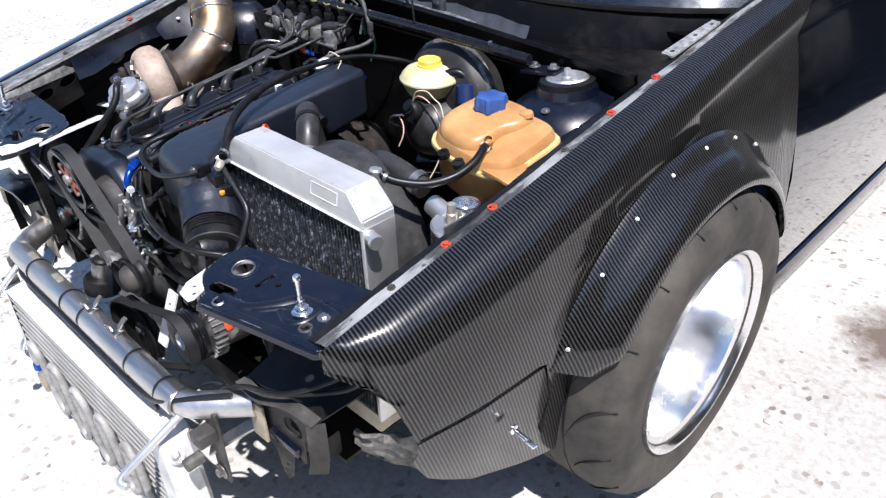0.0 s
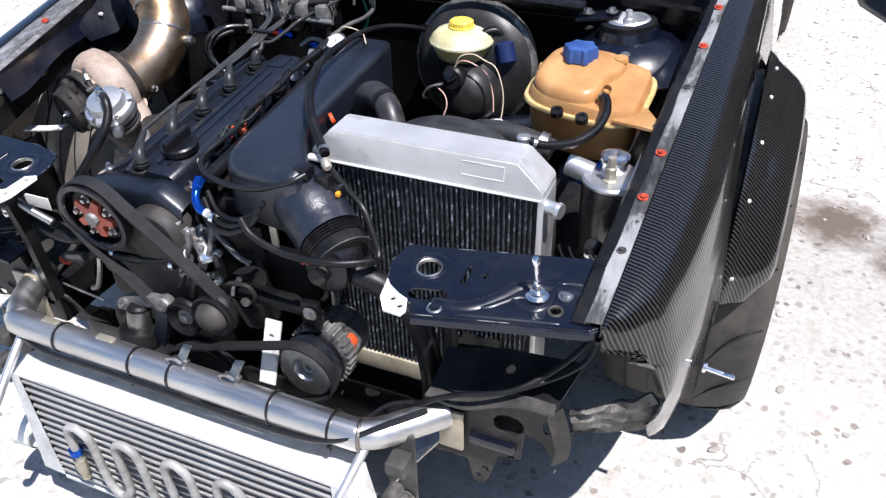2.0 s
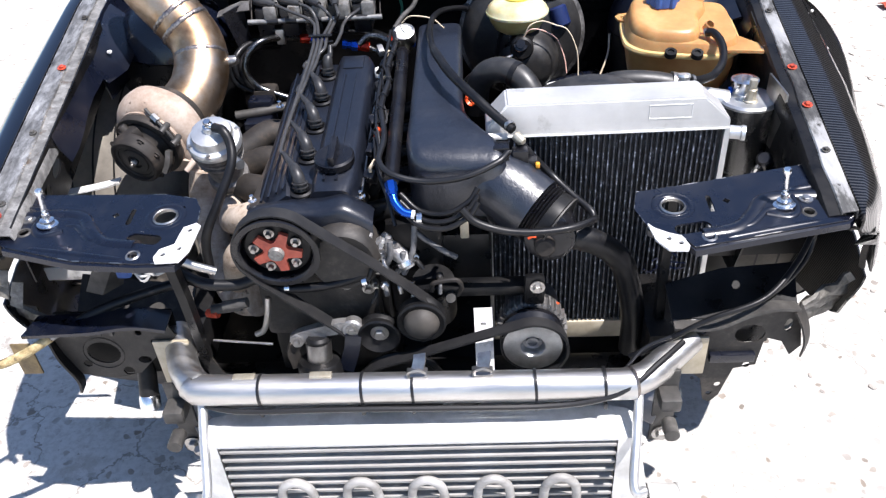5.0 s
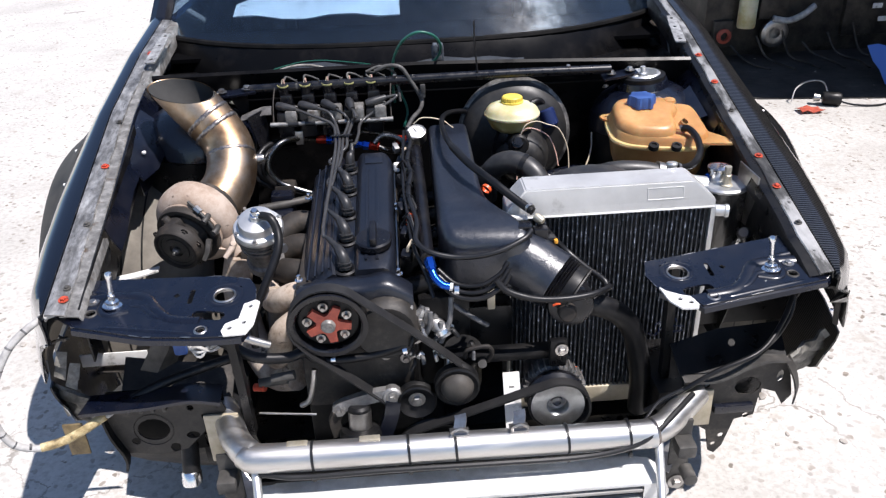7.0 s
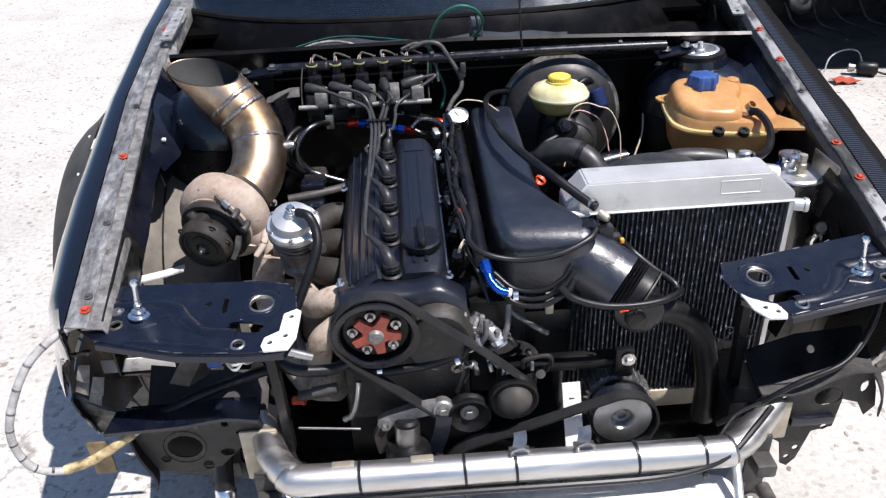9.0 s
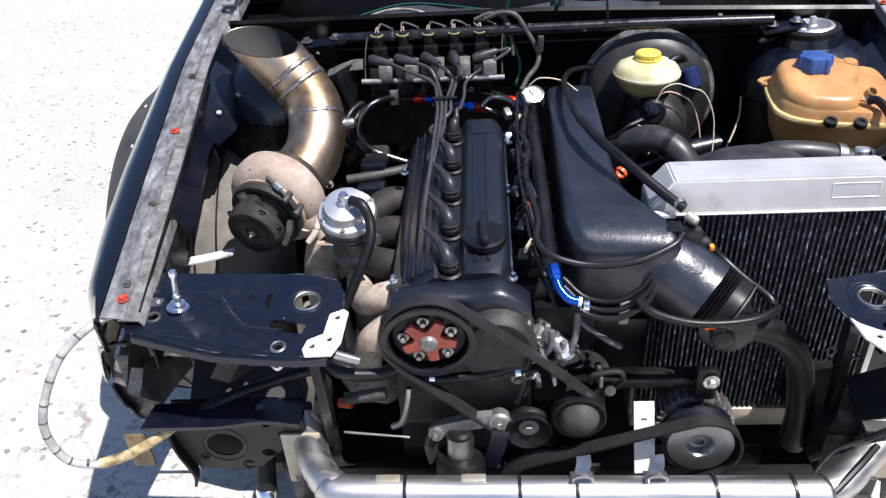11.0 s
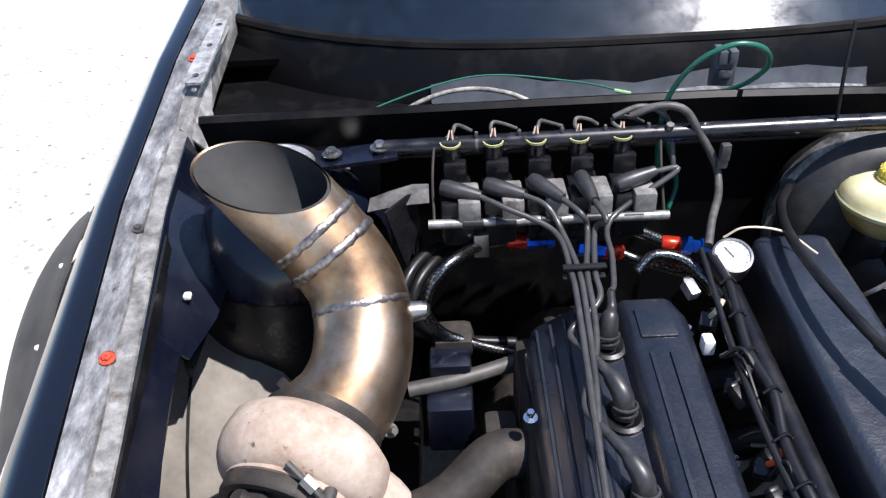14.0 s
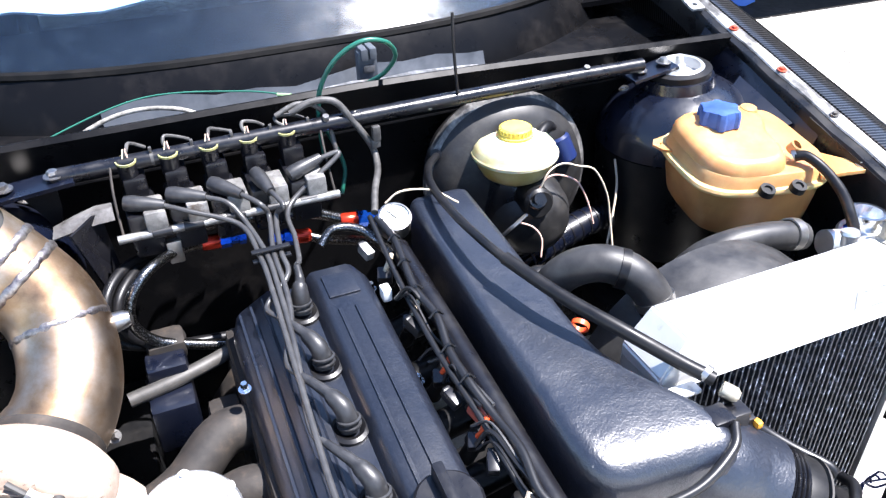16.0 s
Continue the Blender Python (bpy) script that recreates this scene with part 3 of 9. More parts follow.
def lathe(profile, place=(0, 0, 0), axis=(0, 0, 1), seg=28, closed=False):
    """Turns (radius, height) pairs about the axis through place."""
    bm = bmesh.new()
    rings = []
    for r, h in profile:
        if r < 1e-5:
            rings.append([bm.verts.new((0, 0, h))])
        else:
            rings.append([bm.verts.new((r * math.cos(2 * math.pi * k / seg), r * math.sin(2 * math.pi * k / seg), h)) for k in range(seg)])
    pairs = list(zip(rings, rings[1:]))
    if closed:
        pairs.append((rings[-1], rings[0]))
    for a, b in pairs:
        for k in range(seg):
            j = (k + 1) % seg
            if len(a) == 1 and len(b) == 1:
                continue
            if len(a) == 1:
                bm.faces.new((a[0], b[j], b[k]))
            elif len(b) == 1:
                bm.faces.new((a[k], a[j], b[0]))
            else:
                bm.faces.new((a[k], a[j], b[j], b[k]))
    bm.transform(aim(place, axis))
    return bm


def plate(outline, holes=(), thick=0.003, m=None, bevel=0.0):
    """A flat plate from an outline in x, y with holes, from z = 0 down by thick."""
    bm = bmesh.new()
    for loop in (outline, *holes):
        vs = [bm.verts.new((x, y, 0)) for x, y in loop]
        for a, b in zip(vs, vs[1:] + vs[:1]):
            bm.edges.new((a, b))
    bmesh.ops.triangle_fill(bm, edges=bm.edges[:], use_beauty=True, normal=(0, 0, 1))
    top = bm.faces[:]
    ext = bmesh.ops.extrude_face_region(bm, geom=top)
    moved = [v for v in ext["geom"] if isinstance(v, bmesh.types.BMVert)]
    bmesh.ops.translate(bm, verts=moved, vec=(0, 0, -thick))
    bmesh.ops.recalc_face_normals(bm, faces=bm.faces[:])
    if m is not None:
        bm.transform(m)
    return bm


def ring2(x, y, r, n=14, ry=None, start=0.0):
    ry = r if ry is None else ry
    return [(x + r * math.cos(2 * math.pi * k / n + start), y + ry * math.sin(2 * math.pi * k / n + start)) for k in range(n)]


def slot2(x0, y0, x1, y1, r, n=6):
    """A stadium-shaped hole."""
    an = math.atan2(y1 - y0, x1 - x0)
    a = [(x1 + r * math.cos(an - math.pi / 2 + math.pi * k / n), y1 + r * math.sin(an - math.pi / 2 + math.pi * k / n)) for k in range(n + 1)]
    b = [(x0 + r * math.cos(an + math.pi / 2 + math.pi * k / n), y0 + r * math.sin(an + math.pi / 2 + math.pi * k / n)) for k in range(n + 1)]
    return a + b


def loft(rows, close=False):
    """A skin over rows of points."""
    bm = bmesh.new()
    vs = [[bm.verts.new(p) for p in row] for row in rows]
    for a, b in zip(vs, vs[1:]):
        n = len(a)
        for k in range(n if close else n - 1):
            j = (k + 1) % n
            bm.faces.new((a[k], a[j], b[j], b[k]))
    return bm


def thicken(bm, t):
    """Gives a skin a thickness."""
    bmesh.ops.recalc_face_normals(bm, faces=bm.faces[:])
    bmesh.ops.solidify(bm, geom=bm.faces[:], thickness=t)
    return bm


def bolt(place, axis=(0, 0, 1), r=0.006, h=0.005, washer=True, stud=0.0):
    """A hex bolt head with a washer, or with a stud standing out."""
    parts = []
    if washer:
        parts.append(lathe([(0, 0), (r * 1.7, 0), (r * 1.7, 0.0015), (0, 0.0015)], place, axis, 16))
    parts.append(lathe([(0, 0.001), (r, 0.001), (r, h * 0.85), (r * 0.85, h), (0, h)], place, axis, 6))
    if stud:
        parts.append(lathe([(0, 0), (r * 0.5, 0), (r * 0.5, stud), (0, stud)], place, axis, 10))
    return bm_join(*parts)


def lerp(a, b, t):
    return a + (b - a) * t


def along(table, y):
    """A value from a table of (y, value), straight between its rows."""
    if y <= table[0][0]:
        return table[0][1]
    for (a, va), (b, vb) in zip(table, table[1:]):
        if y <= b:
            return lerp(va, vb, (y - a) / (b - a))
    return table[-1][1]


def hose(name, pts, r, material, label, category="hose", group="", seg=10, n=8):
    ob = part(name, sweep(pts, r, seg, n), material)
    return tagged(ob, label, category, group)


# ---- the yard ----
def yard():
    bm = bmesh.new()
    xs = [-400, -60, -12, -5, -2.5, 0, 2.5, 5, 12, 60, 400]
    rows = [[bm.verts.new((x, y + 2, 0)) for x in xs] for y in xs]
    for a, b in zip(rows, rows[1:]):
        for k in range(len(xs) - 1):
            bm.faces.new((a[k], a[k + 1], b[k + 1], b[k]))
    ob = part("ground", bm, concrete)
    tagged(ob, "pale concrete yard with exposed pebbles and oil stains", "ground", kind="structure")
    rng = random.Random(4)
    bm = bmesh.new()
    for k in range(420):
        side = rng.random() < 0.72
        x = rng.uniform(0.75, 3.0) if side else rng.uniform(-3.2, -0.9)
        y = rng.uniform(-0.2, 4.2)
        r = rng.choice((0.004, 0.005, 0.006, 0.008, 0.011))
        e = bmesh.ops.create_icosphere(bm, subdivisions=1, radius=1.0)
        m = Matrix.Translation((x, y, r * 0.15)) @ Matrix.Rotation(rng.uniform(0, 6), 4, "Z") @ Matrix.Diagonal((r * rng.uniform(1, 2), r, r * rng.uniform(0.3, 0.7), 1))
        for v in e["verts"]:
            v.co = m @ (v.co * rng.uniform(0.85, 1.1))
    tagged(part("loose_stones", bm, stone_mat), "small grey stones strewn over the pale concrete", "stones", kind="stuff")


yard()

# ---- the car's shell ----
car = thing("car", (0, 1.9, 0), "black stripped car with its bonnet off and carbon-fibre front wings", "car")

RAIL_R = [(0.27, 0.649, 0.672), (0.6, 0.665, 0.745), (0.9, 0.679, 0.811), (1.2, 0.693, 0.877), (1.5, 0.7, 0.925)]
RAIL_L = [(0.27, -0.642, 0.69), (0.6, -0.671, 0.757), (0.9, -0.695, 0.818), (1.2, -0.7, 0.873), (1.5, -0.697, 0.915)]
WHEEL_Y, WHEEL_Z, WHEEL_R = 0.995, 0.335, 0.335


def rail_at(side, y):
    t = RAIL_R if side > 0 else RAIL_L
    return along([(a, b) for a, b, c in t], y), along([(a, c) for a, b, c in t], y)


def side_at(side, y):
    """Half width of the wing's flank."""
    slim = 0.022 if side < 0 else 0.0
    return -slim + along([(0.262, 0.662), (0.28, 0.688), (0.305, 0.713), (0.346, 0.741), (0.45, 0.766), (0.6, 0.783), (0.8, 0.789), (1.0, 0.792), (1.5, 0.798)], y)


def wing_low(y):
    """Height of the wing's lower edge: lamp opening, seam, wheel arch, sill."""
    if y < 0.346:
        return along([(0.262, 0.645), (0.28, 0.632), (0.305, 0.612), (0.325, 0.575), (0.346, 0.505)], y)
    arch = 0.0
    if abs(y - WHEEL_Y - 0.005) < 0.405:
        arch = 0.325 + math.sqrt(0.405 ** 2 - (y - WHEEL_Y - 0.005) ** 2)
    base = along([(0.346, 0.505), (0.595, 0.518), (0.64, 0.3), (1.3, 0.19), (1.5, 0.19)], y)
    return max(base, arch)


def wing(side, material, label):
    ys = [0.262, 0.27, 0.28, 0.292, 0.305, 0.315, 0.325, 0.335, 0.346, 0.38, 0.42, 0.47, 0.53, 0.58, 0.596, 0.61]
    ys += [0.63 + 0.03 * k for k in range(25)] + [1.365, 1.38, 1.395, 1.402, 1.42, 1.45, 1.478]
    rows = []
    for y in sorted(ys):
        xr, zr = rail_at(side, y)
        xr = abs(xr)
        xo, zl = side_at(side, y), wing_low(y)
        xo = max(xo, xr + 0.012)
        w = xo - xr
        # crown, shoulder and flank
        prof = [(xr + 0.0, zr - 0.006), (xr + 0.002, zr + 0.004), (xr + w * 0.28, zr + 0.006), (xr + w * 0.52, zr - 0.004), (xr + w * 0.74, zr - 0.024), (xr + w * 0.9, zr - 0.055), (xr + w * 0.985, zr - 0.1)]
        z0 = prof[-1][1]
        prof = [(x, max(z, zl)) for x, z in prof]
        z0 = max(z0, zl)
        prof += [(xo + 0.003 * math.sin(math.pi * u), lerp(z0, zl, u)) for u in (0.15, 0.35, 0.6, 0.8, 0.94, 1.0)]
        # the flank leans in towards the top
        prof = [(max(xr, x - 0.11 * max(0, z - 0.5)), z) for x, z in prof[:1]] + [(x - (0.04 * max(0, z - 0.5) + 0.22 * max(0, z - 0.5) ** 1.5) * min(1, max(0, (zr - z) / 0.1)), z) for x, z in prof[1:]]
        rows.append([(side * x, y, z) for x, z in prof])
    bm = loft(rows)
    bmesh.ops.remove_doubles(bm, verts=bm.verts[:], dist=0.0025)
    bmesh.ops.dissolve_degenerate(bm, edges=bm.edges[:], dist=0.001)
    thicken(bm, 0.003 * (1 if side > 0 else 1))
    return part("wing", bm, material, car, label, 50)


def flare(side, material, label):
    rows = []
    for k in range(41):
        a = radians(lerp(157, 12, k / 40))
        end = min(1, min(k, 40 - k) / 5 + 0.55)
        row = []
        for u, (r, x) in enumerate([(0.432, 0.781), (0.425, 0.792), (0.415, 0.8), (0.402, 0.818), (0.386, 0.84), (0.37, 0.856), (0.356, 0.862), (0.35, 0.861), (0.35, 0.85)]):
            x = 0.786 + (x - 0.786) * end
            row.append((side * x, WHEEL_Y + 0.005 + r * math.cos(a), 0.325 + r * math.sin(a)))
        rows.append(row)
    ob = part("arch_flare", thicken(loft(rows), 0.003), material, car, label, 60)
    for a in (151, 133, 118, 103, 88, 72, 56, 40, 24):
        a = radians(a)
        p = (side * 0.795, WHEEL_Y + 0.005 + 0.42 * math.cos(a), 0.325 + 0.42 * math.sin(a))
        part("rivet", lathe([(0, 0.004), (0.0025, 0.0035), (0.0038, 0.001), (0.0038, -0.006)], p, (side, 0, 0.25), 10), white_primer, ob, "pale rivet")
    return ob


def valance(side):
    """The torn lower corner of the wing, below its seam."""
    rows = []
    for k in range(13):
        u = k / 12
        y = lerp(0.35, 0.665, u)
        top, low = lerp(0.492, 0.508, u), along([(0.35, 0.44), (0.38, 0.385), (0.45, 0.335), (0.67, 0.25)], y)
        xo = side_at(side, y) - 0.004
        rows.append([(side * (xo - 0.018 * v * v), y + 0.01 * math.sin(v * 5 + u * 9) * (1 if 0 < k < 12 else 0) * 0.3, lerp(top, low, v)) for v in (0, 0.2, 0.4, 0.6, 0.8, 1.0)])
    return rows


def rail(side, material, bolts, label):
    """The bonnet-gap flange along the top of the inner wing."""
    rows = []
    wide, inner, bolt_at = (0.022, 0.04, 0.0115) if side > 0 else (0.032, 0.053, 0.024)
    flange = []
    for k in range(25):
        y = lerp(0.275, 1.44, k / 24)
        xr, zr = rail_at(side, y)
        xr = abs(xr)
        w = wide * (1 - 0.3 * k / 24)
        j = 0.0015 * math.sin(k * 2.3)
        rows.append([(side * (xr + 0.001), y, zr - 0.012), (side * xr, y, zr + 0.002), (side * (xr - w * 0.5), y, zr + 0.001), (side * (xr - w + j), y, zr - 0.001), (side * (xr - w - 0.0015 + j), y, zr - 0.0035)])
        e = inner * (1 - 0.3 * k / 24)
        flange.append([(side * (xr - w * 0.7), y, zr - 0.004), (side * (xr - w - 0.004), y, zr - 0.0045), (side * (xr - e), y, zr - 0.006 + j), (side * (xr - e - 0.004), y, zr - 0.012), (side * (xr - e - 0.005), y, zr - lerp(0.015, 0.05, min(1, k / 7)))])
    ob = part("wing_rail", thicken(loft(rows), 0.002), material, car, label)
    part("inner_flange", thicken(loft(flange), 0.002), sheet_metal if side < 0 else bay_black, ob, "worn bare inner lip" if side < 0 else "dark inner lip of the flange")
    for y, red in bolts:
        xr, zr = rail_at(side, y)
        p = (xr - side * bolt_at, y, zr + 0.001)
        part("bolt", bolt(p, (0, -0.2, 1), 0.0048 if red else 0.0038, 0.005), red_bolt if red else dusty_steel, ob, "red-painted bolt" if red else "bare bolt")
    return ob


wing(1, carbon, "black carbon-fibre wing with visible weave")
wing(-1, paint, "glossy black painted wing")
flare(1, carbon, "riveted carbon-fibre arch flare")
flare(-1, dull_flare, "dusty dull black arch flare")
part("valance", thicken(loft(valance(1)), 0.003), carbon, car, "torn lower carbon-fibre valance")
part("valance", thicken(loft(valance(-1)), 0.003), panel_paint, car, "torn lower black valance")
rail(1, patchy_rail, [(0.402, 0), (0.509, 1), (0.609, 1), (0.78, 0), (0.902, 1), (1.03, 1)], "worn black flange with red bolts")
rail(-1, rail_metal, [(0.308, 1), (0.335, 0), (0.504, 0), (0.69, 1), (0.86, 0), (1.2, 1)], "scraped bare-metal flange with red bolts")
# the seam bolt that sticks out of the right valance
ob = part("latch_bolt", bm_join(lathe([(0, 0), (0.009, 0), (0.009, 0.004), (0.0045, 0.006), (0.0045, 0.032), (0, 0.032)], (0.782, 0.514, 0.432), (1, -0.1, -0.05), 12), box((-0.005, -0.002, 0.03), (0.005, 0.002, 0.05), 0.0018, aim((0.782, 0.514, 0.432), (1, -0.1, -0.05)))), bright, car, "bright quick-release bolt")
# bumper corner stubs of torn filler under both wings
for s in (1, -1):
    rng = random.Random(7 + s)
    rows = []
    for k in range(9):
        u = k / 8
        rows.append([(s * (0.615 + 0.11 * v + rng.uniform(-0.007, 0.007)), 0.33 + 0.045 * v + u * 0.02 + rng.uniform(-0.007, 0.007), lerp(0.455 + 0.03 * v, 0.375 + 0.02 * v, u) + rng.uniform(-0.005, 0.005)) for v in (0, 0.15, 0.3, 0.45, 0.6, 0.75, 0.9, 1.0)])
    part("bumper_stub", thicken(loft(rows), 0.006), torn_plastic, car, "torn grey filler at the wing corner")
    edge = []
    for k in range(9):
        y = lerp(0.268, 0.346, k / 8)
        z = wing_low(y)
        x = side_at(s, y) - 0.04 * max(0, z - 0.5) - 0.22 * max(0, z - 0.5) ** 1.5 - 0.004
        w = 0.012 + 0.006 * math.sin(k * 1.9)
        edge.append([(s * (x - 0.003), y + 0.002, z + 0.003), (s * (x - 0.008), y + 0.004 + w * 0.4, z + 0.002), (s * (x - 0.012), y + 0.004 + w, z + 0.001)])
    part("lamp_edge", sweep([lerp(Vector(r[0]), Vector(r[2]), 0.5) for r in edge], 0, flat=(0.009, 0.004), n=2), grime, car, "chipped brown return edge of the lamp opening")


# wheels
def wheel(x, y, side, R=WHEEL_R, width=0.3, rubber_mat=None):
    c = Vector((x, y, R))
    out = (side, 0, 0)
    w = thing("wheel", c, "", "")
    w.parent = car
    w.location = c - car.location
    prof = [(0.205, -width), (0.24, -width - 0.004), (0.29, -width + 0.004), (0.318, -width + 0.02), (R - 0.004, -width + 0.045), (R, -width * 0.6), (R, -width * 0.4), (R - 0.003, -0.05), (0.32, -0.022), (0.298, -0.004), (0.262, 0.0), (0.235, -0.002), (0.212, -0.012), (0.205, -0.014)]
    part("tyre", lathe(prof, c, out, 64, closed=True), rubber_mat or tyre_rubber, w, "dusty black drag tyre")
    # curved tread sipes, proud dark grooves round the shoulder
    for k in range(17):
        a = 2 * math.pi * k / 17
        pts = []
        for u in range(6):
            f = u / 5
            an = a + 0.3 * f * f
            h = lerp(-0.012, -0.098, f ** 0.8)
            r = along([(-0.25, R), (-0.05, R - 0.002), (-0.022, 0.321), (0, 0.298)], h) + 0.0006
            pts.append(c + Vector((side * h, r * math.cos(an), r * math.sin(an))))
        part("sipe", sweep(pts, lambda u: 0.0011 + 0.0017 * math.sin(math.pi * min(1, u + 0.1)), 5, 2), matte_black, w)
    for h in (-0.1, -0.145, -0.19, -0.235):
        part("groove", lathe([(R + 0.0008, h - 0.002), (R + 0.0008, h + 0.002), (R - 0.003, h)], c, out, 64, closed=True), matte_black, w)
    rim = [(0.208, -0.02), (0.22, -0.008), (0.219, 0.0), (0.213, -0.003), (0.206, -0.016), (0.192, -0.022), (0.186, -0.05), (0.178, -0.1), (0.17, -0.135), (0.14, -0.142), (0.1, -0.132), (0.062, -0.122), (0.055, -0.1), (0.04, -0.094), (0, -0.094)]
    r = part("rim", lathe(rim, c, out, 56), bright, w, "polished deep-dish alloy rim")
    for k in range(5):
        a = 2 * math.pi * k / 5
        p = c + Vector((-side * 0.131, 0.085 * math.cos(a), 0.085 * math.sin(a)))
        part("lug_nut", bolt(p, out, 0.011, 0.022), steel, r)
    return w


wheel(0.88, WHEEL_Y, 1)
wheel(-0.88, WHEEL_Y, -1, WHEEL_R, 0.36, dusty_tyre)
wheel(0.85, 3.36, 1, 0.335, 0.25)
wheel(-0.85, 3.36, -1, 0.335, 0.25)


# firewall, tray and screen
def lip(x):
    return 1.025 - 0.04 * max(0, x - 0.2) + 0.0 * x, 0.862 - 0.03 * max(0, x)


rows = []
for k in range(17):
    x = lerp(-0.63, 0.645, k / 16)
    y, z = lip(x)
    rows.append([(x, y + 0.03, 0.22), (x, y + 0.03, 0.6), (x, y + 0.025, 0.78), (x, y + 0.002, z - 0.022), (x, y - 0.006, z - 0.004), (x, y, z + 0.002), (x, y + 0.008, z), (x, y + 0.012, z - 0.02), (x, y + 0.02, 0.79)])
part("firewall", thicken(loft(rows), 0.003), tray_black, car, "black painted firewall")
rows = []
for k in range(17):
    x = lerp(-0.68, 0.68, k / 16)
    yw = 1.205 + 0.24 * (abs(x + 0.02) / 0.68) ** 3
    rows.append([(x, 1.03, 0.79), (x, 1.1, 0.782), (x, yw - 0.05, 0.79), (x, yw - 0.035, 0.83), (x, yw - 0.012, 0.862)])
part("rain_tray", thicken(loft(rows), 0.003), tray_black, car, "black scuttle tray below the screen")
rows = []
for x in (-0.345, -0.34, -0.3, -0.24, -0.18, -0.12, -0.06, 0.0, 0.06, 0.12, 0.18, 0.24, 0.27):
    yw = 1.205 + 0.24 * (abs(x + 0.02) / 0.68) ** 3
    h = 0.034 + 0.006 * math.sin(19 * x) + 0.004 * math.sin(41 * x)
    rows.append([(x, 1.05, 0.793), (x, 1.12, 0.786), (x, yw - 0.056, 0.794), (x, yw - 0.053 + 0.35 * h * 0.4, 0.794 + h * 0.4), (x, yw - 0.053 + 0.35 * h, 0.794 + h)])
part("tray_patch", thicken(loft(rows), 0.002), tray_grey, car, "grey-blue painted panel of the tray")
part("tray_strip", thicken(loft([[(x, 1.058 + w * 0.3, 0.838 + 0.004 * math.sin(20 * x)), (x + 0.01, 1.07 + w, 0.842)] for x, w in ((-0.07, 0.0), (-0.04, 0.014), (0.0, 0.02), (0.05, 0.012), (0.1, 0.018), (0.16, 0.008), (0.2, 0.0))]), 0.002), rail_metal, car, "bare metal strip along the tray")


def screen_row(v):
    """v: 0 at the base, 1 at the roof."""
    row = []
    for k in range(25):
        u = lerp(-1, 1, k / 24)
        x = u * lerp(0.69, 0.56, v) - 0.015
        y = lerp(1.205 + 0.24 * abs(u) ** 3, 1.205 + 0.585 + 0.14 * abs(u) ** 3, v)
        z = lerp(0.868, 1.405 - 0.02 * u * u, v)
        row.append((x, y, z))
    return row


